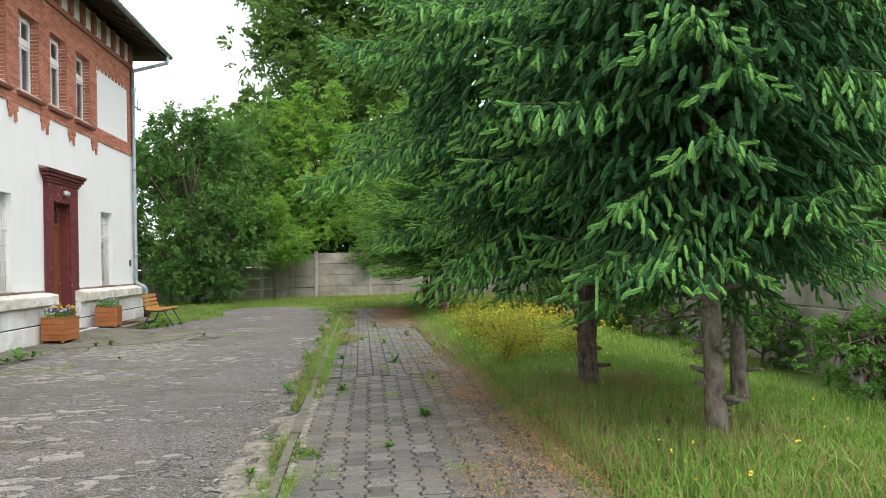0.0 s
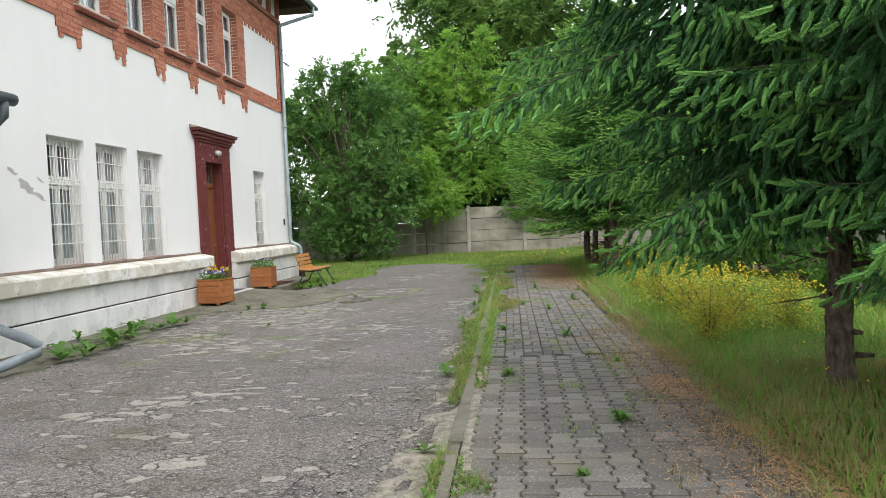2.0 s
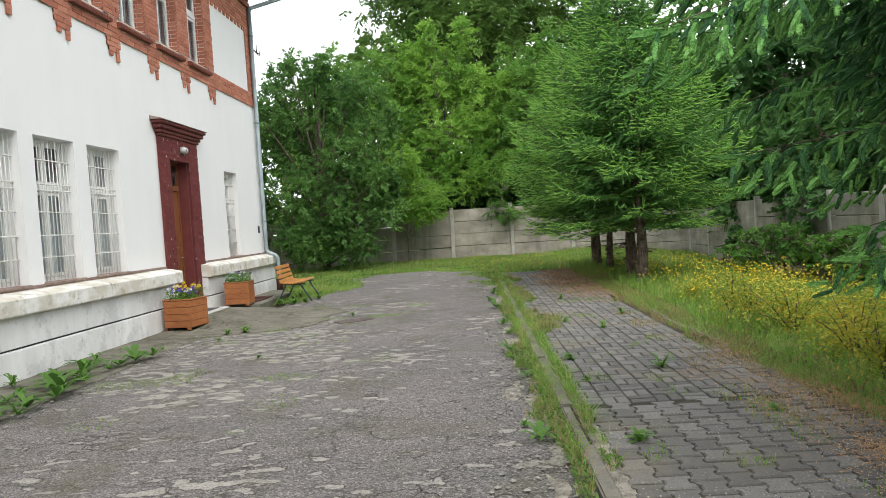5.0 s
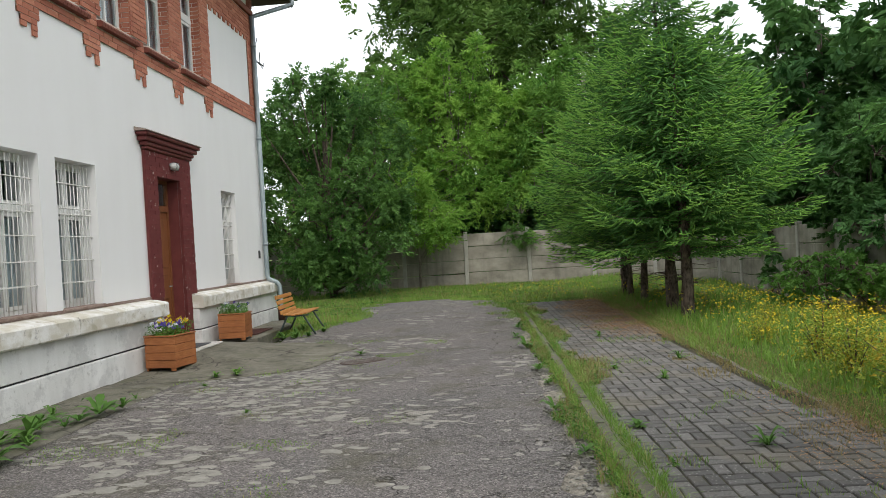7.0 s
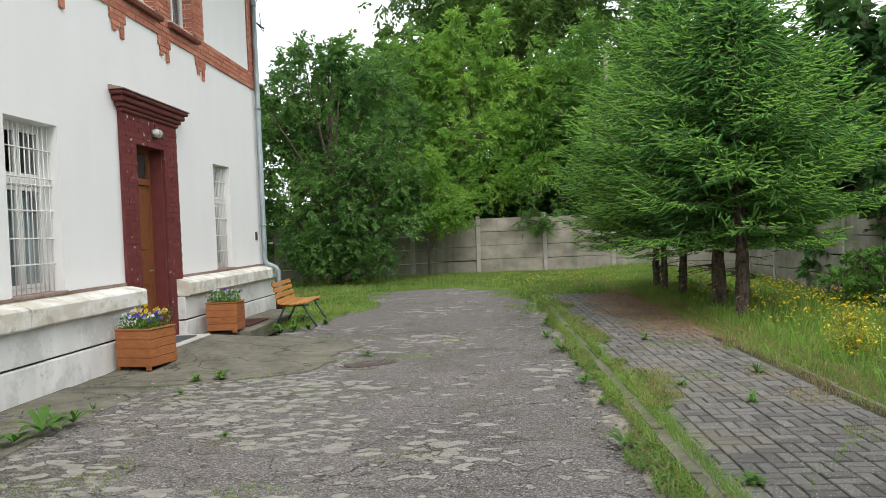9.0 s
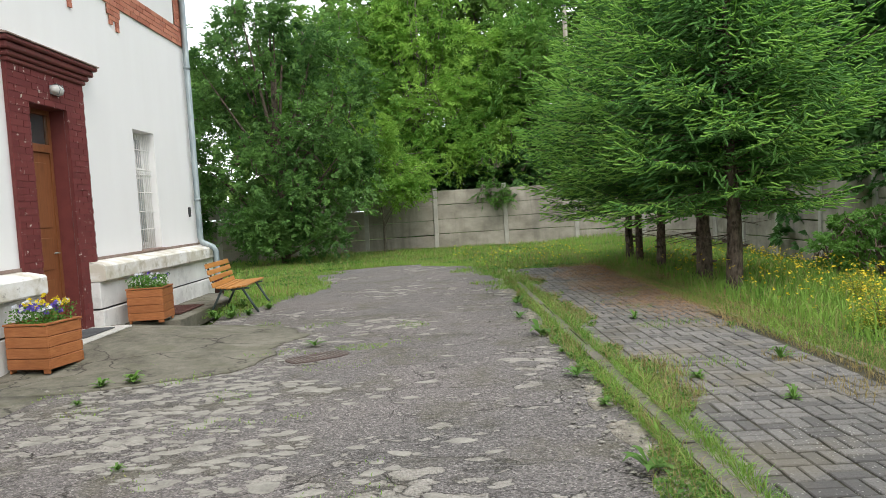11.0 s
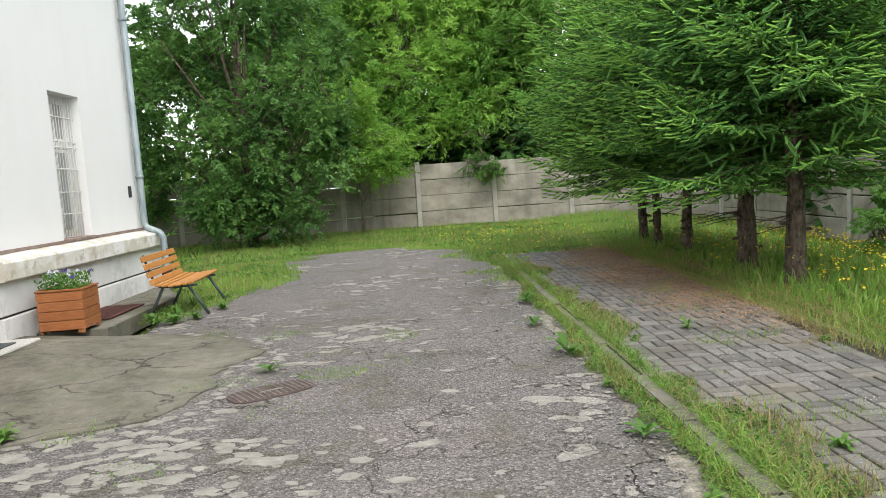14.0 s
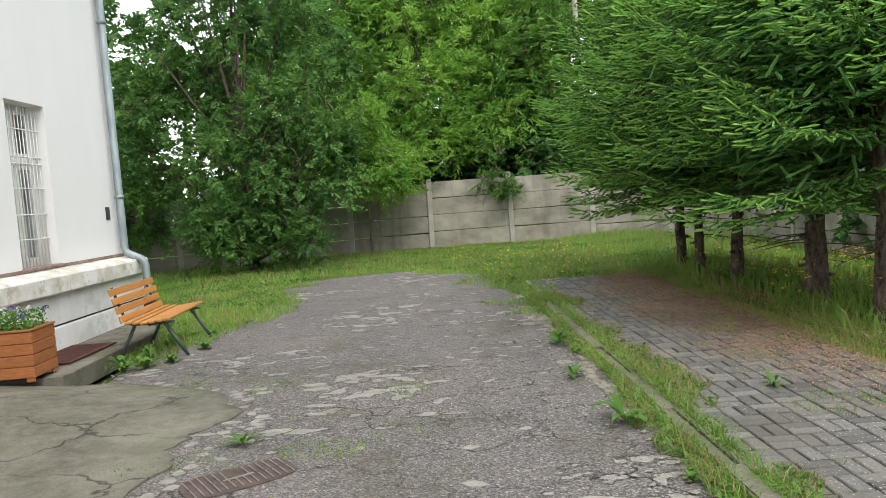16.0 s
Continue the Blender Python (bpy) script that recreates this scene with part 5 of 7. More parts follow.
def lobes_tree(name, at, lobes, leaves, leaf, mat, bark, label, seed, trunk_r=0.14, clump=26, spread=0.30, slim=0.5, start=0.25, shell=0.5, category="tree"):
    """A broadleaved tree: trunk, limbs into every lobe, twigs, and leaves in clumps about the lobes."""
    t = empty(name, label, category, at=at)
    g = np.random.default_rng(seed)
    r = random.Random(seed)
    bm = bmesh.new()
    top = max(c[2] for c, _ in lobes)
    tube(bm, [(0, 0, -0.2), (0.03, 0.02, top * 0.25), (-0.04, 0.03, top * 0.55), (0.02, 0, top)], [trunk_r * 1.2, trunk_r, trunk_r * 0.7, trunk_r * 0.2], 8)
    part("trunk", bm, bark, t)
    vols = np.maximum(np.array([a * b * c for _, (a, b, c) in lobes]) ** 0.75, 0.45)
    n = leaves // clump
    subs = []
    for (c, s), v in zip(lobes, vols):
        for _ in range(12):
            e = unit(g.normal(size=3))
            e[2] = abs(e[2]) * 0.8 if r.random() < 0.75 else e[2]
            f = r.uniform(0.32, 0.52)
            subs.append((np.array(c) + e * np.array(s) * 0.72, np.array(s) * f, v))
    weight = np.array([q[2] for q in subs])
    pick = g.choice(len(subs), n, p=weight / weight.sum())
    cen, rad = np.array([q[0] for q in subs])[pick], np.array([q[1] for q in subs])[pick]
    d = unit(g.normal(size=(n, 3)))
    f = shell + (1.04 - shell) * g.random(n) ** 0.6
    centres = cen + d * rad * f[:, None]
    centres[:, 2] = np.maximum(centres[:, 2], start)
    limbs = bmesh.new()
    for c, s in lobes:
        c = Vector(c)
        root = Vector((0, 0, max(0.3, min(c.z * 0.45, top * 0.6))))
        tube(limbs, [root, root.lerp(c, 0.5) + Vector((0, 0, 0.15 * s[2])), c + Vector((0, 0, 0.5 * s[2]))], [trunk_r * 0.55, trunk_r * 0.3, trunk_r * 0.06], 5, False)
    for i in r.sample(range(n), min(n, 140)):
        c, e = Vector(cen[i]), Vector(centres[i])
        tube(limbs, [c, c.lerp(e, 0.5) + Vector((0, 0, 0.1)), e], [0.022, 0.013, 0.005], 3, False)
    tagged(part("limb", limbs, bark, t), kind="stuff")
    out = unit(d * 0.8 + g.normal(size=(n, 3)) * 0.4 + np.array([0, 0, 0.35]))
    me = sprays_mesh("crown", centres, out, spread * g.uniform(0.8, 1.9, n), clump, leaf, slim, seed + 1)
    part("crown", me, mat, t)
    return t


def sprays_mesh(name, roots, out, lengths, count, leaf, slim, seed):
    """Leafy shoots: each a drooping axis with leaves to both sides and one at its tip."""
    g = np.random.default_rng(seed)
    n = len(roots)
    up = unit(np.array([0, 0, 1.0]) + g.normal(size=(n, 3)) * 0.45)
    side = unit(np.cross(out, up))
    top = np.cross(side, out)
    k = np.repeat(np.arange(n), count)
    j = np.tile(np.arange(count), n)
    u = ((j // 2) + 1.0) / (count / 2) * g.uniform(0.9, 1.1, len(k))
    sign = np.where(j % 2 == 0, 1.0, -1.0)[:, None]
    sag = np.zeros((len(k), 3))
    sag[:, 2] = -0.30 * u * u * lengths[k]
    base = roots[k] + out[k] * (u * lengths[k])[:, None] + sag
    along = unit(out[k] * g.uniform(0.3, 0.9, len(k))[:, None] + side[k] * sign * 0.8 + g.normal(size=(len(k), 3)) * 0.22 + np.array([0, 0, -0.22]))
    normal = unit(top[k] + g.normal(size=(len(k), 3)) * 0.32)
    across = unit(np.cross(normal, along))
    ln = (leaf * g.uniform(0.7, 1.3, len(k)) * (1.1 - 0.35 * u))[:, None]
    mid = base + along * ln * 0.45
    lift = np.cross(along, across) * ln * 0.10
    v = np.stack([base, mid - across * ln * slim * 0.5 + lift, base + along * ln - np.array([0, 0, 0.08]) * ln, mid + across * ln * slim * 0.5 + lift], 1).reshape(-1, 3)
    i = np.arange(len(k))[:, None] * 4
    return array_mesh(name, v, np.concatenate([i + np.array([[0, 1, 2]]), i + np.array([[0, 2, 3]])], 1).reshape(-1, 3))


def spires(lobes, count, height, thick, seed):
    """Adds upright leafy leaders above a crown."""
    r = random.Random(seed)
    base = list(lobes)
    for _ in range(count):
        c, s = base[r.randrange(len(base))]
        base_x, base_y = c[0] + r.uniform(-0.8, 0.8) * s[0], c[1] + r.uniform(-0.8, 0.8) * s[1]
        lobes = lobes + [((base_x, base_y, c[2] + s[2] * r.uniform(0.75, 1.05)), (thick, thick, height * r.uniform(0.6, 1.1)))]
    return lobes


plum = [((0, 0, 2.6), (2.0, 1.7, 1.8)), ((-1.6, 0.3, 4.0), (1.5, 1.6, 1.7)), ((1.6, 0.2, 3.6), (1.8, 1.5, 1.7)), ((-0.9, 0.3, 5.6), (1.6, 1.6, 1.5)), ((1.1, 0.5, 5.4), (1.5, 1.5, 1.6)), ((-1.7, 0, 2.1), (1.1, 1.2, 1.0)), ((1.9, -0.3, 2.0), (1.3, 1.2, 1.0)), ((-0.2, -0.7, 1.2), (1.3, 1.0, 0.8)), ((1.0, -0.6, 1.3), (1.2, 1.0, 0.8)), ((0.1, -0.8, 0.6), (1.1, 0.7, 0.5)), ((-1.0, -0.5, 0.8), (0.9, 0.8, 0.6)), ((1.3, -0.6, 0.65), (0.9, 0.8, 0.5)), ((0.2, 0.2, 0.9), (1.6, 0.8, 0.8)), ((-0.5, 0.3, 7.0), (1.2, 1.2, 0.9)), ((1.4, 0.4, 6.6), (0.9, 1.0, 0.9))]
lobes_tree("plum_tree", pose(-7.35, 30.6, 0), spires(plum, 24, 0.85, 0.22, 3), 66000, 0.125, M_LEAF_DARK, M_BARK, "dense dark green plum tree reaching down to the grass", 101, 0.13, 14, 0.24, 0.55, shell=0.55, start=0.15)
lobes_tree("plum_tree", pose(-11.6, 31.8, 0, 0, 0, 140), spires(plum, 8, 0.8, 0.25, 4), 22000, 0.17, M_LEAF_DARK, M_BARK, "dark green plum tree behind the house corner", 102, 0.13, 14, 0.28, 0.55, shell=0.5, start=1.2)
ash = [((0, 0, 4.4), (2.3, 2.1, 2.0)), ((-1.9, 0.2, 5.4), (1.5, 1.5, 1.6)), ((1.8, 0.2, 5.2), (1.6, 1.5, 1.7)), ((0.1, 0.4, 6.9), (1.5, 1.5, 1.5)), ((-1.2, 0.3, 7.6), (0.9, 0.9, 1.1)), ((1.1, 0.2, 7.5), (0.9, 0.9, 1.2)), ((-2.0, -1.2, 3.2), (1.4, 1.2, 1.0)), ((0.6, -1.4, 3.2), (1.7, 1.1, 1.0)), ((2.6, -0.8, 3.6), (1.4, 1.3, 1.2))]
leaders = [((-0.3, 0.0, 9.2), (0.30, 0.30, 1.2)), ((1.25, 0.2, 9.3), (0.30, 0.30, 1.2)), ((-2.1, 0.2, 8.0), (0.35, 0.35, 1.0)), ((0.5, 0.3, 8.6), (0.4, 0.4, 0.9)), ((-1.0, 0.2, 8.8), (0.3, 0.3, 0.8))]
lobes_tree("ash_tree", pose(-3.2, 36.7, 0), spires(ash, 10, 1.0, 0.3, 5) + leaders, 46000, 0.215, M_LEAF_LIGHT, M_BARK_PALE, "bright yellow-green ash tree leaning over the fence", 111, 0.12, 14, 0.36, 0.34, shell=0.55, start=2.2)
lobes_tree("ash_tree", pose(0.9, 38.0, 0, 0, 0, 100), spires(ash, 8, 1.1, 0.4, 6), 28000, 0.25, M_LEAF_MID, M_BARK_PALE, "mid-green ash tree behind the fence", 112, 0.12, 14, 0.40, 0.36, shell=0.55, start=2.0)
lobes_tree("ash_tree", pose(-6.6, 36.4, 0, 0, 0, 200), spires(ash, 9, 1.0, 0.3, 9), 24000, 0.22, M_LEAF_MID, M_BARK_PALE, "slender green ash tree behind the plum", 115, 0.12, 14, 0.38, 0.34, shell=0.55, start=2.0)
lobes_tree("ash_sapling", pose(-4.6, 33.2, 0), [((0, 0, 2.4), (1.2, 0.9, 1.1)), ((0.7, -0.4, 1.9), (0.9, 0.7, 0.5)), ((-0.4, 0, 3.7), (0.9, 0.8, 1.0)), ((1.2, -0.1, 2.5), (0.7, 0.6, 0.6)), ((-0.9, -0.2, 3.0), (0.8, 0.6, 0.7))], 12000, 0.16, M_LEAF_LIGHT, M_BARK_PALE, "young light green ash in front of the fence", 113, 0.045, 14, 0.30, 0.34, category="tree", start=1.0)
lobes_tree("ash_sapling", pose(-0.95, 34.9, 0), [((0.0, -0.5, 1.95), (0.42, 0.3, 0.35)), ((0.45, -0.75, 1.6), (0.35, 0.25, 0.25)), ((0, 0, 2.7), (0.6, 0.5, 0.7))], 1800, 0.13, M_LEAF_HEDGE, M_BARK_PALE, "leafy ash shoots hanging over the fence", 114, 0.03, 12, 0.22, 0.34, category="tree")
chestnut = [((0, 0, 11.5), (5.2, 4.5, 4.2)), ((-4.0, 0, 10.5), (3.0, 3.2, 2.6)), ((-5.4, 0, 14.6), (2.6, 2.8, 2.8)), ((4.2, 0, 10.8), (3.4, 3.2, 3.2)), ((-1.5, 0, 15.5), (4.2, 4, 3.6)), ((-4.2, 0, 18.2), (3.0, 3, 2.6)), ((3.0, 0, 15.0), (3.4, 3.4, 3.2)), ((0.5, 0, 18.8), (3.6, 3.4, 3.0)), ((-2.5, -1.5, 8.0), (3.0, 2.4, 1.8)), ((2.5, -1.5, 8.0), (3.0, 2.4, 1.8))]
lobes_tree("chestnut_tree", pose(-0.6, 46.5, 0), chestnut, 58000, 0.40, M_LEAF_CHESTNUT, M_BARK, "tall old chestnut with a broad dark crown", 121, 0.45, 14, 0.62, 0.42, shell=0.6, start=5.0)
maple = [((0, 0, 3.4), (2.8, 2.6, 2.6)), ((-1.8, 0, 5.4), (2.2, 2.2, 2.2)), ((1.8, 0.2, 5.6), (2.2, 2.2, 2.2)), ((0, 0, 7.3), (2.3, 2.3, 2.0)), ((-1.5, -1.5, 2.3), (1.6, 1.4, 1.3)), ((1.6, -1.2, 2.4), (1.7, 1.4, 1.4))]
first = lobes_tree("maple_tree", pose(9.6, 31.5, -0.4), spires(maple, 6, 1.0, 0.5, 8), 12000, 0.38, M_LEAF_BACK, M_BARK_PALE, "dark green maple behind the side fence", 131, 0.16, 14, 0.50, 0.6, shell=0.55, start=0.6)
first["group"] = "maples behind the side fence"
for x, y, turn, s in ((11.2, 26.0, 60, 1.05), (12.8, 20.0, 170, 0.95), (6.6, 37.5, 220, 1.1), (13.5, 13.0, 290, 1.0), (-16.5, 38.0, 20, 1.0)):
    copy_thing(first, pose(x, y, -0.4, 0, 0, turn) @ Matrix.Scale(s, 4))
far = lobes_tree("distant_tree", pose(-9.0, 50.0, 0), [((c[0] * 2.3, c[1] * 2.0, c[2] * 1.25), (s[0] * 2.0, s[1] * 1.7, s[2] * 1.3)) for c, s in maple], 8000, 0.72, M_LEAF_CHESTNUT, M_BARK, "far dark tree beyond the fence", 141, 0.3, 22, 0.75, 0.5, shell=0.6, start=0.5)
far["group"] = "trees beyond the fence"
for x, y, turn in ((10.5, 49.0, 90), (20.0, 42.0, 30), (-22.0, 48.0, 200), (24.0, 28.0, 300)):
    copy_thing(far, pose(x, y, -0.3, 0, 0, turn))

under = [((0, 0, 1.5), (1.6, 1.0, 1.4)), ((1.0, 0.3, 2.6), (1.3, 1.0, 1.1)), ((-1.0, 0.2, 2.5), (1.3, 1.0, 1.2)), ((0, 0.4, 3.6), (1.2, 1.0, 1.0))]
elder = lobes_tree("elder_bush", pose(-1.2, 36.6, 0), under, 4200, 0.31, M_LEAF_BACK, M_BARK, "dark leafy elder behind the fence", 145, 0.05, 20, 0.3, 0.5, start=0.4, category="bush")
elder["group"] = "elders behind the fence"
for x, y, turn in ((1.6, 36.4, 40), (4.2, 36.2, 120), (-4.4, 37.2, 200), (-8.0, 37.5, 260), (7.9, 33.0, 310), (8.2, 28.6, 20), (8.0, 24.6, 170), (8.3, 20.5, 250), (8.2, 16.0, 80), (8.4, 11.5, 130), (0.2, 37.0, 90), (-2.7, 36.8, 15), (7.3, 30.6, 200), (7.2, 27.6, 100)):
    copy_thing(elder, pose(x, y, -0.3, 0, 0, turn))
ivy = lobes_tree("elder_bush", pose(7.0, 23.4, -0.4), [((0, 0, 2.0), (0.7, 1.4, 0.9)), ((-0.4, -0.9, 1.7), (0.6, 1.0, 0.7)), ((0.2, 0.3, 3.4), (1.0, 1.6, 1.2))], 9000, 0.17, M_LEAF_BACK, M_BARK, "dark leafy elder hanging over the side fence", 146, 0.05, 20, 0.25, 0.5, start=0.5, category="bush")

pole = empty("utility_pole", "grey concrete utility pole behind the fence", "pole", at=pose(2.45, 37.3, -0.1))
part("shaft", pipe([(0, 0, 0), (0, 0, 4.5), (0, 0, 8.9)], [0.14, 0.11, 0.085], 10), M_FENCE, pole)
part("cap", pipe([(0, 0, 8.9), (0, 0, 8.95)], [0.10, 0.08], 10), M_GUTTER_DARK, pole)

# hedge bushes by the side fence
bush = lobes_tree("hedge_bush", pose(4.9, 21.2, -0.30), [((0, 0, 0.62), (1.05, 0.95, 0.62)), ((-0.7, 0.1, 0.5), (0.7, 0.7, 0.5)), ((0.75, -0.1, 0.55), (0.7, 0.7, 0.52)), ((0.1, 0.0, 1.0), (0.7, 0.6, 0.25))], 9000, 0.085, M_LEAF_HEDGE, M_BARK, "rounded green hedge bush on the lawn", 151, 0.03, 22, 0.11, 0.5, start=0.05, category="bush")
bush["group"] = "hedge bushes on the lawn"
for x, y, turn, s in ((6.0, 20.2, 80, 1.0), (5.6, 16.4, 150, 0.95), (5.9, 11.9, 200, 0.9), (5.7, 9.0, 40, 0.95), (5.8, 22.8, 10, 1.1)):
    copy_thing(bush, pose(x, y, ground_z(x, y) - 0.02, 0, 0, turn) @ Matrix.Scale(s, 4))

# ---- grass, weeds, flowers ----


def blades(name, spots, heights, seed, lean=0.35, width=0.009):
    """Grass blades: bent triangles, two each."""
    g = np.random.default_rng(seed)
    n = len(spots)
    a = g.uniform(0, 2 * np.pi, n)
    side = np.stack([np.cos(a), np.sin(a), np.zeros(n)], 1)
    tilt = g.normal(size=(n, 2)) * lean
    mid = spots + np.stack([tilt[:, 0] * heights * 0.3, tilt[:, 1] * heights * 0.3, heights * 0.6], 1)
    tip = spots + np.stack([tilt[:, 0] * heights, tilt[:, 1] * heights, heights * (1 - 0.3 * np.abs(tilt[:, 0]))], 1)
    w = (width * g.uniform(0.6, 1.4, n))[:, None]
    v = np.stack([spots - side * w * 0.5, spots + side * w * 0.5, mid + side * w * 0.35, mid - side * w * 0.35, tip], 1).reshape(-1, 3)
    i = np.arange(n)[:, None] * 5
    f = np.concatenate([i + np.array([[0, 1, 2]]), i + np.array([[0, 2, 3]]), i + np.array([[3, 2, 4]])], 1).reshape(-1, 3)
    return array_mesh(name, v, f)


def surface_z(x, y):
    """The height of whatever lies on the ground there."""
    if not paved(x, y):
        return ground_z(x, y)
    return 0.045 if kerb_x(y) + 0.03 < x < path_right(y) - 0.02 else 0.01


def scatter(count, x0, x1, y0, y1, keep, seed, near=0.0):
    """Places on the ground where keep says so, thicker in some spots."""
    r = random.Random(seed)
    out = []
    while len(out) < count:
        x, y = r.uniform(x0, x1), y0 + (y1 - y0) * r.random() ** (1 + near)
        if keep(x, y) and noise.noise((x * 0.8, y * 0.8, seed)) + 0.8 > r.random() * 1.3:
            out.append((x, y, surface_z(x, y)))
    return np.array(out)


def grass(name, spots, low, high, seed, mat, label, **more):
    g = np.random.default_rng(seed)
    tall = np.array([0.5 + 0.5 * noise.noise((p[0] * 0.7, p[1] * 0.7, 11.0)) for p in spots])
    h = low + (high - low) * g.random(len(spots)) * (0.35 + 0.9 * tall)
    return solid(name, blades(name, spots, h, seed, **more), mat, label, "grass", "stuff")


free = lambda x, y: not paved(x, y)
grass("lawn_grass", scatter(60000, 0.95, 5.6, 3.0, 20.0, free, 1, 0.6), 0.035, 0.20, 201, M_GRASS, "uncut green lawn grass with seed heads", width=0.009, lean=0.6)
grass("lawn_grass", scatter(20000, 0.95, 6.3, 12.0, 34.0, free, 2, 0.2), 0.07, 0.30, 202, M_GRASS, "uncut green lawn grass under the spruces", width=0.016)
grass("back_grass", scatter(26000, -11.0, 2.0, 21.0, 34.3, lambda x, y: free(x, y) and (x > -6.6 or y > 23.6), 3, 0.1), 0.04, 0.22, 203, M_GRASS, "green grass along the fence", width=0.016, lean=0.6)
grass("bench_grass", scatter(8000, -7.0, -4.9, 19.6, 28.0, lambda x, y: x < road_left(y) + 0.02 and (x > -6.25 or y > 22.5), 4), 0.015, 0.10, 204, M_GRASS, "short grass beside the bench", width=0.011)
def strip(x, y):
    """Thick along the kerb's outer foot, thinner on its inner side, in tufts."""
    tuft = noise.noise((x * 1.6, y * 0.8, 21.0)) + 0.6 * noise.noise((x * 5, y * 3.2, 23.0))
    x -= kerb_x(y) + 1.03
    if x < -1.08:
        return tuft > 0.10 + (4.4 + 2.0 * ease(13, 15, y) * (1 - ease(17, 19, y))) * abs(x + 1.12) - 0.66 * ease(7.5, 10.5, y)
    return x > -0.99 and tuft > 0.24 + 1.6 * (x + 0.95) - 0.34 * ease(9, 14, y)


def seam(x, y):
    """Both feet of the kerb stones, in runs."""
    x -= kerb_x(y) + 1.01
    run = noise.noise((3.0, y * 0.9, 25.0)) + 0.5 * noise.noise((x * 6, y * 4.5, 27.0))
    return (x < -1.055 or x > -0.965) and run > 0.25 - 0.78 * ease(7.5, 12, y)


grass("kerb_grass", scatter(11500, -1.75, -0.55, 4.0, 24.0, strip, 5), 0.012, 0.11, 205, M_GRASS, "grass and weeds in the gap along the kerb", width=0.006, lean=0.9)
grass("kerb_grass", scatter(13000, -1.42, -0.92, 4.0, 24.0, lambda x, y: abs(x - kerb_x(y)) < 0.13 and seam(x, y), 25), 0.03, 0.16, 225, M_GRASS, "grass leaning over both sides of the kerb", width=0.006, lean=1.0)
grass("kerb_straw", scatter(5000, -1.75, -0.55, 4.0, 24.0, strip, 15), 0.03, 0.20, 215, M_GRASS_DRY, "dry stalks in the gap along the kerb", width=0.005, lean=0.6)
grass("back_straw", scatter(9000, -8.0, 5.5, 20.0, 34.2, lambda x, y: free(x, y) and (x > -6.6 or y > 23.6), 16), 0.04, 0.26, 216, M_GRASS_DRY, "dry stalks in the grass along the fence", width=0.009)
grass("dry_grass", scatter(6500, 0.15, 0.95, 4.0, 18.0, lambda x, y: x > 0.55 or noise.noise((x * 2, y * 1.5, 31.0)) > 0.1, 6), 0.02, 0.10, 206, M_GRASS_DRY, "dry grass tufts on the paving's edge", width=0.006)
grass("dry_grass", scatter(7000, 0.95, 2.6, 3.6, 8.5, free, 7), 0.05, 0.18, 207, M_GRASS_DRY, "dry straw among the lawn grass", width=0.007)
grass("lawn_edge_grass", scatter(9000, 0.50, 1.10, 4.0, 24.0, lambda x, y: -0.10 - 0.10 * noise.noise((x * 3, y * 2, 35.0)) < x - path_right(y) < 0.16, 26), 0.03, 0.17, 226, M_GRASS, "grass growing over the lawn's edging", width=0.006, lean=0.9)
grass("lawn_edge_straw", scatter(5000, 0.50, 1.10, 4.0, 24.0, lambda x, y: -0.16 < x - path_right(y) < 0.14, 27), 0.03, 0.15, 227, M_GRASS_DRY, "dry stalks along the lawn's edging", width=0.005, lean=0.9)
grass("paving_grass", scatter(2600, -0.95, 0.6, 4.5, 22.0, lambda x, y: noise.noise((x * 2.2, y * 1.6, 41.0)) > 0.28, 8), 0.02, 0.09, 208, M_GRASS, "small grass tufts between paving blocks", width=0.006)


def frayed(x, y):
    """A broken fringe over the asphalt's rim."""
    ragged = noise.noise((x * 1.3, y * 1.3, 81.0)) + 0.5 * noise.noise((x * 5, y * 5, 83.0))
    near = min(abs(x - road_left(y)), abs(x - road_right(y)) if y > 21 else 9, abs(y - 28.1) if -5 < x < -2.6 else 9)
    return ragged > -0.38 + 1.25 * near


grass("edge_grass", scatter(13000, -6.6, -0.9, 19.6, 28.6, frayed, 17), 0.015, 0.10, 217, M_GRASS, "ragged grass fringe on the asphalt's edge", width=0.010, lean=0.7)
grass("moss_tufts", scatter(2600, -6.1, -2.6, 9.5, 19.5, lambda x, y: noise.noise((x * 1.5, y * 1.5, 87.0)) > 0.30, 18), 0.006, 0.035, 218, M_GRASS, "low moss and grass in the lane's cracks", width=0.007, lean=0.8)


grass("moss_tufts", scatter(450, -3.75, -3.15, 16.30, 16.75, lambda x, y: ((x + 3.45) / 0.3) ** 2 + ((y - 16.52) / 0.2) ** 2 < 1, 28), 0.005, 0.03, 228, M_GRASS, "yellow-green moss beside the drain cover", width=0.007, lean=0.9)


def litter(name, count, x0, x1, y0, y1, keep, seed, mat, label, z, size=1.0):
    r = random.Random(seed)
    pts = []
    while len(pts) < count:
        x, y = r.uniform(x0, x1), r.uniform(y0, y1)
        if keep(x, y) > r.random():
            pts.append((x, y, z(x, y) + 0.004 + 0.006 * r.random()))
    return solid(name, leaves_mesh(name, np.array(pts), size * np.random.default_rng(seed).uniform(0.012, 0.034, len(pts)), seed, 4.0, 0.22, 0.1), mat, label, "litter", "stuff")


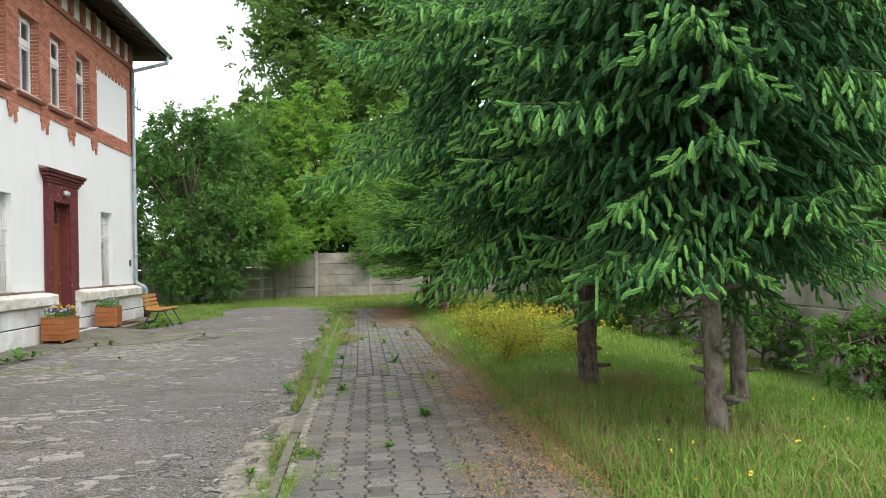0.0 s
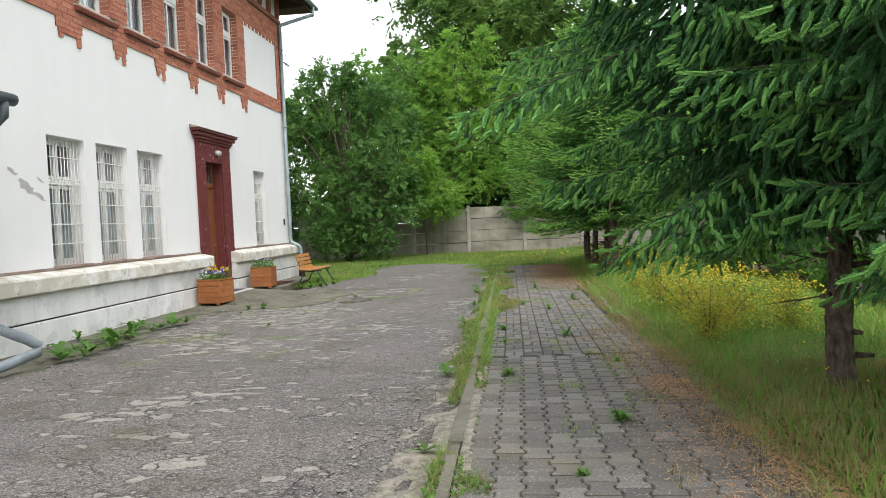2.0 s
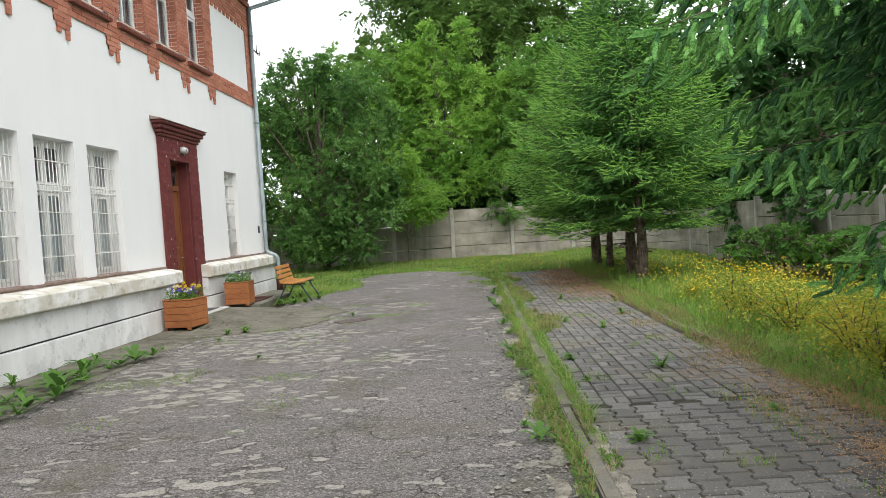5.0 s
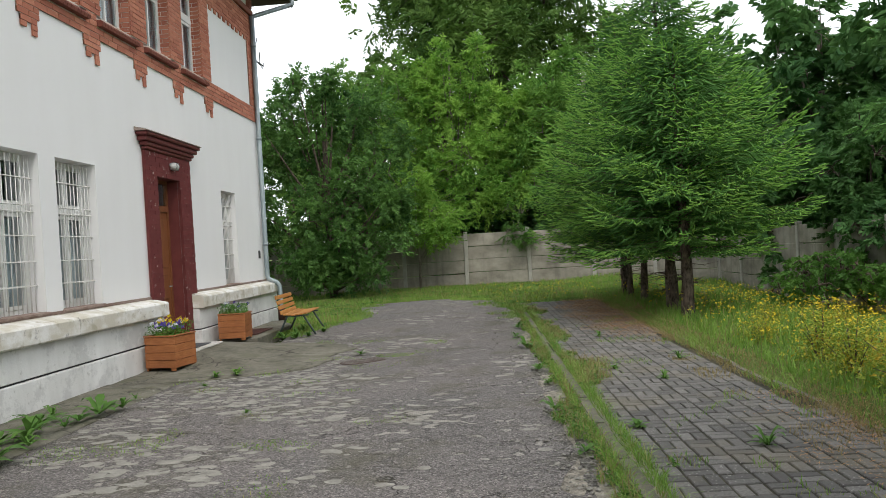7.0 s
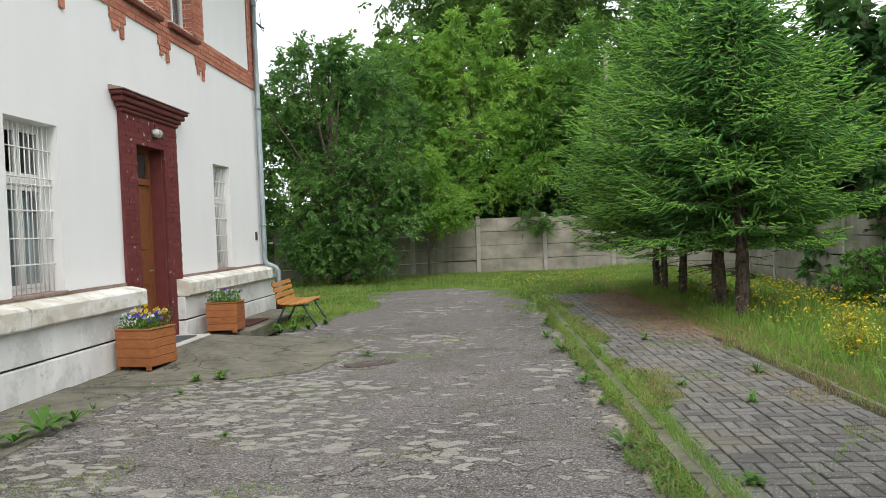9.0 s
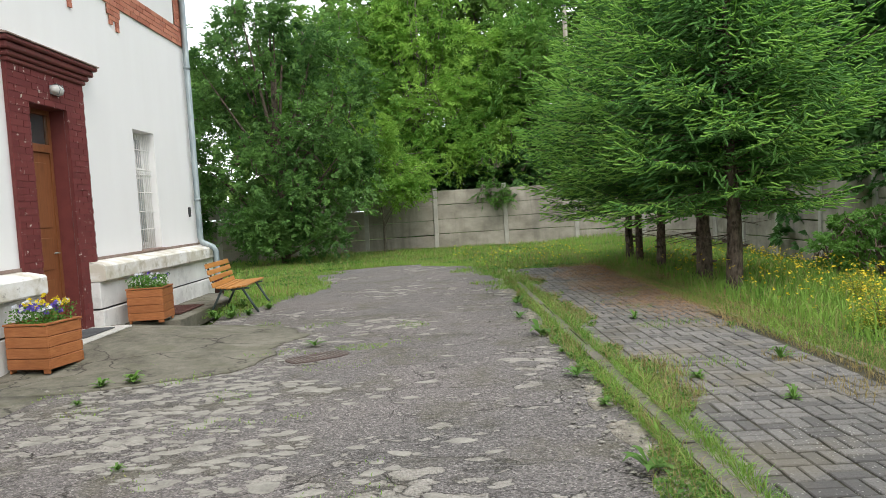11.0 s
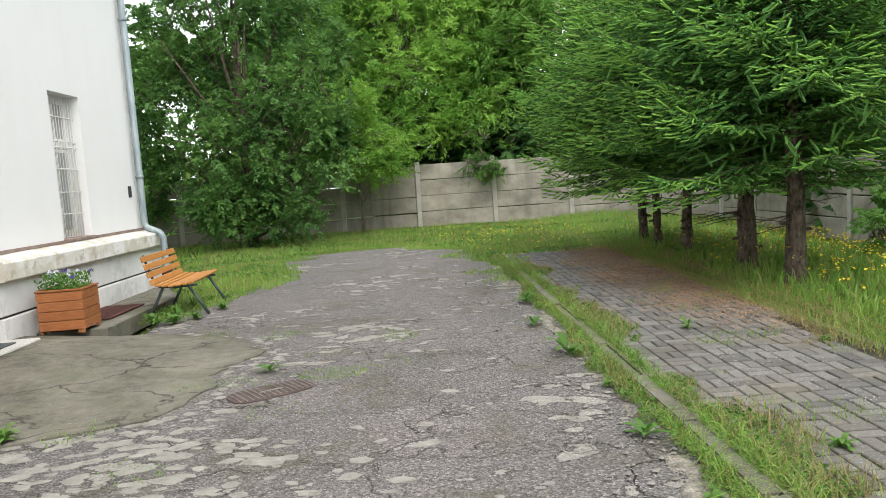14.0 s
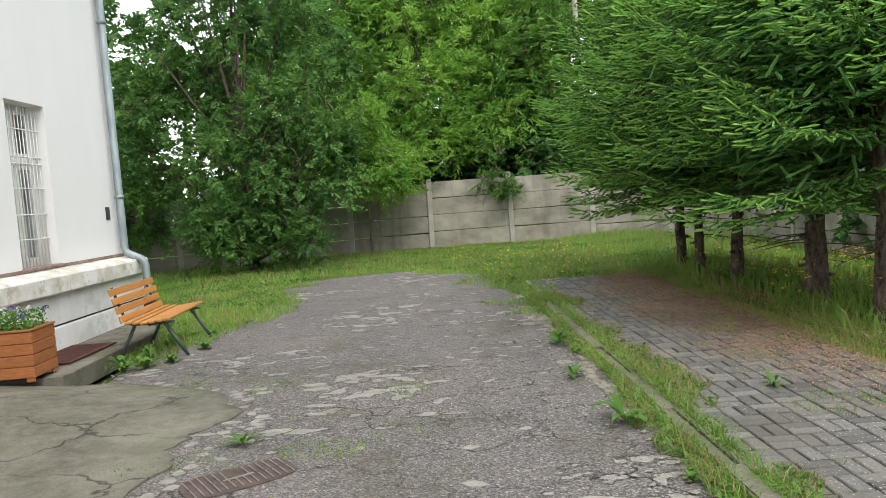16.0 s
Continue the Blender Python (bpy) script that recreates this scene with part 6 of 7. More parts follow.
top = lambda x, y: 0.073 if x < path_right(y) - 0.04 else max(ground_z(x, y), 0.075)
brown = lambda x, y: ease(0.0, 0.65, x + 0.25 * noise.noise((x * 1.5, y * 1.1, 51.0))) * (0.30 + 0.70 * ease(-0.10, 0.25, noise.noise((x * 1.4, y * 1.2, 61.0)))) * (1 - 0.85 * ease(9.5, 12, y) * (1 - ease(16, 17.5, y)))
litter("needle_litter", 24000, -0.2, 1.25, 4.0, 12.5, brown, 301, M_NEEDLE_LITTER, "rust-brown fallen needles over the paving", top, 1.2)
litter("needle_litter", 42000, -0.6, 1.3, 16.0, 24.5, lambda x, y: ease(-0.6, 0.3, x + 0.4 * noise.noise((x, y, 71.0))) * ease(16.0, 18.5, y), 302, M_NEEDLE_LITTER, "rust-brown fallen needles under the spruces", top, 1.15)

solid("kerb_weeds", leaves_mesh("kerb_weeds", scatter(9000, -1.60, -0.80, 5.0, 24.0, strip, 304) + np.array([0, 0, 0.03]) * np.random.default_rng(5).uniform(0.2, 1.8, (9000, 1)), np.random.default_rng(9).uniform(0.018, 0.050, 9000), 304, 0.9, 0.6), M_WEED, "low broad-leaved weeds among the kerb's grass", "weeds", "stuff")
clover = lambda x, y: 0.9 * ease(-0.1, 0.25, noise.noise((x * 0.8, y * 0.8, 15.0))) if free(x, y) and (x > -6.6 or y > 23.6) else 0.0
solid("clover", leaves_mesh("clover", scatter(15000, -8.5, 2.5, 21.0, 34.2, lambda x, y: clover(x, y) > 0.3, 303) + np.array([0, 0, 0.055]), np.random.default_rng(8).uniform(0.03, 0.075, 15000), 303, 1.2, 0.8), M_WEED, "low dark green clover and weeds in the grass", "clover", "stuff")


def weed_mesh(seed, count, length, width):
    """A rosette of broad bent leaves."""
    r = random.Random(seed)
    v, f = [], []
    for k in range(count):
        a, ln, w, rise = k * 2.4 + r.uniform(-0.3, 0.3), length * r.uniform(0.6, 1.15), width * r.uniform(0.7, 1.2), r.uniform(0.4, 2.2)
        c, s = math.cos(a), math.sin(a)
        for i in range(6):
            t = i / 5
            out, up = ln * t * (1 - 0.15 * rise), ln * rise * (t - 0.75 * t * t)
            hw = w * math.sin(math.pi * min(1.0, 0.12 + 0.88 * t)) ** 0.7 * (0.8 + 0.25 * math.sin(i * 2.6 + k)) * 0.5
            for q in (-1, 0, 1):
                v.append((0.0, 0.0, 0.004) if i == 0 else (c * out - s * hw * q, s * out + c * hw * q, 0.004 + up + 0.12 * hw * abs(q)))
        b = k * 18
        for i in range(5):
            for q in (0, 1):
                p = b + i * 3 + q
                f.append((p, p + 1, p + 4, p + 3))
    bm = bmesh.new()
    bm.from_mesh(array_mesh("weed", v, f, smooth=True))
    bmesh.ops.remove_doubles(bm, verts=bm.verts[:], dist=0.0004)
    return to_mesh("weed", bm)


kinds = [weed_mesh(1, 11, 0.20, 0.055), weed_mesh(2, 9, 0.26, 0.075), weed_mesh(3, 14, 0.14, 0.03), weed_mesh(4, 16, 0.11, 0.04)]
for me in kinds:
    me.materials.append(M_WEED)


def weed(x, y, z, kind, s, label):
    ob = new("weed", kinds[kind])
    ob.matrix_basis = pose(x, y, z, 0, 0, (x * 977 + y * 353) % 360) @ Matrix.Scale(s, 4)
    return tagged(ob, label, "weed", "weeds in the cracks")


for i, (x, y, s) in enumerate(((-6.15, 10.25, 1.1), (-6.05, 10.7, 1.2), (-6.25, 10.95, 0.9), (-6.10, 11.35, 1.3), (-6.5, 11.3, 0.8), (-6.12, 11.85, 1.2), (-6.35, 12.2, 1.2), (-6.55, 12.7, 1.5), (-6.2, 12.55, 0.9), (-6.15, 13.1, 1.1), (-6.3, 13.5, 0.8), (-6.9, 11.8, 1.2), (-6.35, 11.6, 1.0), (-6.25, 12.0, 0.9), (-6.4, 12.45, 1.1), (-6.0, 11.1, 0.9), (-6.2, 12.8, 1.0), (-6.6, 13.0, 1.1), (-6.3, 10.5, 1.0), (-6.45, 11.0, 0.8), (-5.95, 10.4, 0.9), (-6.05, 13.4, 0.7), (-6.5, 12.0, 1.2), (-6.15, 13.9, 0.6))):
    weed(x, y, 0.03, (1, 0, 2)[i % 3], 1.15 * s, "broad-leaved green weed in the crack by the wall")
for i, (x, y, s) in enumerate(((-1.27, 8.95, 1.0), (-1.35, 9.3, 0.9), (-1.22, 11.0, 1.0), (-1.3, 12.4, 1.1), (-1.25, 13.7, 1.1), (-1.28, 14.6, 1.2), (-1.31, 16.6, 1.5), (-1.24, 15.6, 0.9), (-1.4, 17.9, 1.2), (-1.3, 19.2, 1.1), (-1.22, 5.6, 1.1), (-1.2, 6.6, 0.8))):
    weed(x - 0.05 - 0.012 * (y - 6), y, 0.01, (1, 3, 0)[i % 3], 0.72 * s, "leafy green weed against the kerb")
for x, y, k, s in ((-0.10, 10.8, 2, 1.3), (0.05, 7.1, 3, 1.3), (-0.86, 11.45, 3, 1.1), (-0.75, 8.65, 3, 1.2), (-0.2, 13.4, 2, 0.9), (0.25, 14.6, 2, 1.1), (-0.35, 17.0, 2, 1.0), (0.45, 16.2, 3, 0.9), (-0.6, 14.1, 3, 1.0), (-0.3, 6.0, 3, 0.7), (0.3, 9.2, 3, 0.8)):
    weed(x, y, 0.05, k, s, "small green weed between paving blocks")
for x, y, k, s in ((-5.75, 19.55, 3, 1.8), (-5.95, 19.45, 2, 1.6), (-5.55, 19.75, 3, 1.5), (-6.1, 19.75, 3, 1.6), (-5.85, 19.95, 2, 1.5), (-5.4, 20.4, 3, 1.4), (-5.9, 20.7, 2, 1.5), (-5.6, 21.3, 3, 1.5)):
    weed(x, y, 0.0, k, s, "low green weeds around the bench")
for x, y, k, s in ((-5.45, 15.35, 3, 1.5), (-5.7, 15.25, 3, 1.2), (-4.0, 16.75, 0, 0.8), (-4.5, 12.9, 3, 0.6), (-6.35, 17.15, 2, 0.6), (-5.6, 14.6, 3, 0.7)):
    weed(x, y, 0.01, k, s, "small weed growing from a crack in the lane")

# yellowing bushy plants along the lawn edge
def gold_plant(seed, tall, wide):
    r = random.Random(seed)
    bm = bmesh.new()
    pts = []
    for k in range(330):
        a, d = r.uniform(0, 6.28), wide * r.random() ** 0.6
        pts.append((math.cos(a) * d, math.sin(a) * d, 0.03 + tall * 0.4 * r.random()))
    for k in range(15):
        a, lean = r.uniform(0, 6.28), r.uniform(0.1, 0.9) * wide
        tip = Vector((math.cos(a) * lean, math.sin(a) * lean, tall * r.uniform(0.45, 1.1) * (1 - 0.25 * lean / wide)))
        mid = tip * 0.5 + Vector((0, 0, 0.1 * tall))
        tube(bm, [(0, 0, 0), mid, tip], [0.007, 0.005, 0.002], 4, False)
        for j in range(75):
            t = r.random() ** 0.75
            p = (mid * 2 * t if t < 0.5 else mid.lerp(tip, t * 2 - 1)) + Vector((r.gauss(0, 0.10), r.gauss(0, 0.10), r.gauss(0, 0.07))) * wide * 2
            pts.append(tuple(p))
    return to_mesh("stems", bm), leaves_mesh("foliage", np.array(pts), np.random.default_rng(seed).uniform(0.028, 0.060, len(pts)), seed, 0.6, 0.5)


forms = [gold_plant(5, 0.62, 0.48), gold_plant(6, 0.48, 0.55), gold_plant(7, 0.74, 0.46)]
for stems, foliage in forms:
    stems.materials.append(M_BARK)
    foliage.materials.append(M_GOLD)
r = random.Random(77)
for i, (x, y, s) in enumerate(((1.45, 10.4, 1.0), (1.75, 10.9, 1.05), (1.35, 11.2, 0.9), (2.1, 11.6, 1.0), (1.55, 11.9, 1.1), (1.3, 12.5, 0.85), (2.3, 12.5, 0.95), (1.8, 12.9, 1.0), (1.4, 13.4, 0.9), (2.5, 13.6, 0.9), (1.6, 14.2, 1.0), (2.1, 14.5, 0.9), (1.35, 15.0, 0.7), (2.8, 15.0, 0.9), (1.8, 15.6, 0.7), (2.5, 16.2, 0.7), (3.1, 16.8, 0.8), (1.25, 9.6, 0.7), (1.8, 9.9, 0.75), (2.4, 10.6, 0.8), (2.8, 11.8, 0.75), (3.1, 13.0, 0.8), (1.2, 13.9, 0.65), (3.0, 14.2, 0.7), (2.2, 17.0, 0.6), (3.6, 15.6, 0.7))):
    if i % 4 == 2 or (i % 2 and y > 13.2):
        continue
    p = empty("flowering_shrub", "yellowing bushy plant with thin dark stems", "shrub", group="yellow plants along the lawn edge", at=pose(x, y, ground_z(x, y) - 0.02, 0, 0, 61 * i) @ Matrix.Scale(s, 4))
    share("stem", forms[i % 3][0], p, Matrix(), "stuff")
    share("foliage", forms[i % 3][1], p, Matrix())


def blooms(name, count, x0, x1, y0, y1, seed, z0, z1, size):
    g = np.random.default_rng(seed)
    spots = scatter(count, x0, x1, y0, y1, free, seed)
    spots[:, 2] += g.uniform(z0, z1, count)
    three = np.repeat(spots, 3, axis=0) + g.normal(size=(count * 3, 3)) * 0.010
    return solid(name, leaves_mesh(name, three, g.uniform(size * 0.7, size * 1.3, count * 3), seed, 2.0, 0.9), M_FLOWER, "small yellow meadow flowers in the grass", "flowers", "stuff")


blooms("yellow_flowers", 900, 1.0, 4.5, 13.5, 24.0, 401, 0.14, 0.42, 0.032)
blooms("yellow_flowers", 380, 1.05, 3.4, 9.3, 16.5, 404, 0.25, 0.62, 0.024)
blooms("yellow_flowers", 160, -2.5, 1.0, 22.0, 31.0, 402, 0.12, 0.28, 0.036)
blooms("yellow_flowers", 60, 1.0, 4.0, 4.0, 12.0, 403, 0.10, 0.2, 0.022)

# ---- stones, bricks and paving blocks, last ----


def worn_stone(seed):
    """A flat stone with an uneven outline, worn level with the lane."""
    bm = bmesh.new()
    n = 11
    ring = []
    for k in range(n):
        a = 2 * math.pi * k / n
        q = 0.5 * (0.78 + 0.45 * noise.noise((math.cos(a) * 1.4 + seed * 7.0, math.sin(a) * 1.4, 0.0)))
        ring.append((q * math.cos(a), q * math.sin(a)))
    lo, hi = [bm.verts.new((x, y, -0.02)) for x, y in ring], [bm.verts.new((x * 0.9, y * 0.9, 0.010)) for x, y in ring]
    top = bm.verts.new((0, 0, 0.013))
    for k in range(n):
        bm.faces.new((lo[k], lo[(k + 1) % n], hi[(k + 1) % n], hi[k]))
        bm.faces.new((hi[k], hi[(k + 1) % n], top))
    me = to_mesh("stone", bm)
    me.materials.append(M_COBBLE)
    return me


cobbles = empty("worn_stones", "pale flat stones worn bare in the asphalt", "stones", "structure")
stone_shapes = [worn_stone(s) for s in range(7)]
r = random.Random(31)
done = 0
loose = []
while done < 720:
    if done < 220 or 240 < done < 690:
        x, y = r.gauss(-4.6, 0.8), r.uniform(10.0, 18.8) if r.random() < 0.3 else r.uniform(10.5, 15.6)
    else:
        x, y = r.uniform(-3.6, -1.5), r.uniform(9.0, 24.0)
    if not road_left(y) + 0.2 < x < road_right(y) - 0.15 or (x < ramp_edge(y) + 0.1 and 15.0 < y < 19.0):
        continue
    if noise.noise((x * 0.7, y * 0.7, 91.0)) < -0.28 or math.hypot(x + 3.86, y - 16.14) < 0.45:
        continue
    s = r.uniform(0.045, 0.14) * (1.4 if r.random() < 0.2 else 1.0)
    m = pose(x, y, road_z(x, y) - 0.0075, 0, 0, r.uniform(-25, 25)) @ Matrix.Diagonal((s * r.uniform(1.1, 2.0), s * r.uniform(0.7, 1.1), 1, 1))
    if done < 240:
        share("stone", stone_shapes[done % 7], cobbles, m)
    else:
        loose.append((stone_shapes[done % 7], m))
    done += 1
bm = bmesh.new()
for me, m in loose:
    old = len(bm.verts)
    bm.from_mesh(me)
    bm.verts.ensure_lookup_table()
    for v in bm.verts[old:]:
        v.co = m @ v.co
tagged(part("stones", bm, M_COBBLE, cobbles), kind="stuff")
for k in range(34):
    y = 15.2 + 3.6 * k / 33
    x = ramp_edge(y) + r.uniform(0.03, 0.34)
    s = r.uniform(0.06, 0.15)
    share("stone", stone_shapes[k % 7], cobbles, pose(x, y, road_z(x, y) - 0.005, 0, 0, r.uniform(0, 90)) @ Matrix.Diagonal((s * r.uniform(0.8, 1.3), s, 1, 1)))

# loose pebbles on the grit strip and the lane's rim
v, f = [], []
for _ in range(3600):
    y = r.uniform(4.0, 23.0)
    x = road_right(y) + abs(r.gauss(0, 0.28)) * r.choice((-1, -1, 1)) - 0.05 if r.random() < 0.75 else r.gauss(-5.9, 0.35)
    if x > kerb_x(y) - 0.07 or x < -6.4:
        continue
    s, b = 0.006 + 0.016 * r.random() ** 3, len(v)
    z = max(road_z(x, y), 0.0) + 0.3 * s + 0.004
    for dx, dy, dz in ((1, 0, 0), (0, 1, 0), (-1, 0, 0), (0, -1, 0), (0, 0, 0.8), (0, 0, -0.8)):
        v.append((x + s * (dx + r.uniform(-0.3, 0.3)), y + s * (dy + r.uniform(-0.3, 0.3)), z + s * 0.8 * dz))
    for k in range(4):
        f += [(b + k, b + (k + 1) % 4, b + 4), (b + (k + 1) % 4, b + k, b + 5)]
solid("pebbles", array_mesh("pebbles", v, f), M_COBBLE, "small loose pale pebbles on the lane's rim", "gravel", "stuff")


def unit_brick(name, mat):
    bm = bmesh.new()
    box(bm, 0, 1, 0, 1, 0, 1)
    me = to_mesh(name, bm)
    me.materials.append(mat)
    return me


def courses(y0, y1, z0, z1, inside, length=0.25, high=0.077, joint=0.011):
    """Rectangles of bricks in running bond, cut to where inside(y0, y1, z0, z1) lets them be."""
    out = []
    n = round((z1 - z0) / high)
    high = (z1 - z0) / n
    for j in range(n):
        a, b = z0 + high * j, z0 + high * (j + 1) - joint
        y = y0 - (length / 2 if j % 2 else 0)
        while y < y1:
            p, q = max(y, y0), min(y + length, y1) - joint
            for s, e in inside(p, q, a, b):
                if e - s > 0.012:
                    out.append((s, e, a, b))
            y += length
    return out


def cut(holes):
    def inside(p, q, a, b):
        runs = [(p, q)]
        for h0, h1, h2, h3 in holes:
            if h2 < (a + b) / 2 < h3:
                runs = [s for u, v in runs for s in ((u, min(v, h0)), (max(u, h1), v)) if s[1] - s[0] > 0.005]
        return runs
    return inside


def lay(parent, rects, x_back, proud, me, mat, limit, pick):
    """The picked bricks as parts of their own, the others joined."""
    r = random.Random(len(rects))
    singles, rest = [], []
    for q in rects:
        (singles if pick(q) and len(singles) < limit else rest).append(q)
    for y0, y1, z0, z1 in singles:
        d = proud + r.uniform(-0.003, 0.003)
        share("brick", me, parent, Matrix.Translation((x_back, y0, z0)) @ Matrix.Diagonal((d, y1 - y0, z1 - z0, 1)))
    if rest:
        v, f = [], []
        for y0, y1, z0, z1 in rest:
            x1, b = x_back + proud + r.uniform(-0.003, 0.003), len(v)
            v += [(x, y, z) for z in (z0, z1) for y in (y0, y1) for x in (x_back, x1)]
            f += [tuple(b + i for i in q) for q in ((4, 5, 7, 6), (0, 1, 5, 4), (2, 6, 7, 3), (1, 3, 7, 5), (0, 2, 3, 1))]
        ob = part("brickwork", array_mesh("brickwork", v, f), mat, parent)
        tagged(ob, kind="stuff")


red = unit_brick("brick", M_BRICK)
oxblood = unit_brick("brick", M_PAINTED)
trim = empty("brick_trim", "red brick bands, piers and corbels on the upper facade", "brickwork", "structure")
upper_holes = [(a, b, UP_LOW, UP_HIGH) for a, b in UPPER]
P0, P1 = PIERS[0] - 0.36, PIERS[-1] + 0.20
PANEL = (P1, 22.48, 5.16, 6.74)
rects = courses(P0, P1, 5.16, 7.31, cut(upper_holes))
rects += courses(8.0, END + 0.02, 4.80, 5.145, cut([(a - 0.13, b + 0.13, 4.985, 5.2) for a, b in UPPER]))
rects += courses(PANEL[1], END + 0.02, 5.16, 6.74, cut([]))
rects += courses(P1 + 0.01, END + 0.02, 6.74, 7.31, cut([]))
rects += courses(-6.0, P0 - 0.01, 6.74, 7.31, cut([]))
for c in PIERS:
    w = 0.34 if c == PIERS[0] else 0.22
    rects += courses(c - w, c + w, 4.645, 4.798, cut([]), 0.22)
    rects += courses(c - w + 0.055, c + w - 0.055, 4.57, 4.644, cut([]), 0.22)
    rects += [(c - w + 0.06, c - w + 0.165, 4.50, 4.563), (c + w - 0.165, c + w - 0.06, 4.50, 4.563), (c + w - 0.16, c + w - 0.065, 4.43, 4.495)]
for k in range(9):
    y = PANEL[0] + 0.10 + 0.265 * k
    rects += [(y, y + 0.12, 6.655, 6.733)]
lay(trim, rects, FX + 0.006, 0.022, red, M_BRICK, 300, lambda q: 15.4 < q[0] < 20.2 and q[2] < 5.9)
bm = pierced(bmesh.new(), FX + 0.017, FX + 0.002, P0, P1, 5.146, 7.31, [(a - 0.001, b + 0.001, UP_LOW, UP_HIGH) for a, b in UPPER])
for a, b, c, d in ((P1 + 0.002, END, 6.745, 7.31), (PANEL[1], END, 5.16, 6.742), (8.0, END, 4.80, 5.144), (-6, P0 - 0.002, 6.745, 7.31)):
    box(bm, FX + 0.002, FX + 0.017, a, b, c, d)
for c in PIERS:
    w = 0.34 if c == PIERS[0] else 0.22
    box(bm, FX + 0.002, FX + 0.017, c - w, c + w, 4.645, 4.799)
    box(bm, FX + 0.002, FX + 0.017, c - w + 0.055, c + w - 0.055, 4.57, 4.644)
part("mortar", bm, M_MORTAR, trim)
# window reveals and the corner's return are brick too
bm = bmesh.new()
for a, b in UPPER:
    box(bm, FX - 0.149, FX + 0.012, a + 0.0005, a + 0.010, UP_LOW + 0.003, UP_HIGH)
    for j in range(21):
        z = UP_LOW + 0.004 + 0.0775 * j
        for x0, x1 in ((FX - 0.149, FX + 0.012),) if j % 2 else ((FX - 0.149, FX - 0.115), (FX - 0.104, FX + 0.012)):
            box(bm, x0, x1, b - 0.010, b - 0.0005, z, min(z + 0.066, UP_HIGH))
    box(bm, FX - 0.149, FX + 0.012, a + 0.011, b - 0.011, UP_HIGH - 0.010, UP_HIGH - 0.0005)
part("brick_reveal", bm, M_BRICK, trim)
bm = bmesh.new()
for j in range(78):
    w = 0.36 if j % 2 else 0.24
    box(bm, FX - w, FX + 0.01, END + 0.003, END + 0.02, 1.1 + 0.078 * j, 1.1 + 0.078 * j + 0.066)
part("corner_bricks", bm, M_BRICK, trim)

door_hole = (DOOR[0] + 0.01, DOOR[1] - 0.01, 0.0, DOOR[3] - 0.01)
rects = courses(SUR0, SUR1, 0.03, SUR_TOP - 0.002, cut([door_hole]), 0.25, 0.078, 0.008)
rects = [q for q in rects if not (q[3] < 1.05 and q[1] < DOOR[0] + 0.02)]
lay(surround, rects, FX + 0.045, 0.015, oxblood, M_PAINTED, 300, lambda q: True)


# paving: interlocking blocks in the near part, oblong ones further on
def interlock():
    """A block 0.165 x 0.20 waisted like a double T."""
    bm = bmesh.new()
    w, d, n = 0.0770, 0.0895, 0.013
    p, q, a, b = w + n, w - n, d * 0.64, d * 0.36
    ring = [(-p, -d), (p, -d), (p, -a), (q, -b), (q, b), (p, a), (p, d), (-p, d), (-p, a), (-q, b), (-q, -b), (-p, -a)]
    lo = [bm.verts.new((x, y, 0.0)) for x, y in ring]
    mid = [bm.verts.new((x, y, 0.041)) for x, y in ring]
    hi = [bm.verts.new((x - math.copysign(0.007, x), y - math.copysign(0.008, y), 0.05)) for x, y in ring]
    for a, b in ((lo, mid), (mid, hi)):
        for k in range(12):
            bm.faces.new((a[k], a[(k + 1) % 12], b[(k + 1) % 12], b[k]))
    bm.faces.new(hi)
    return to_mesh("paving_block", bm)


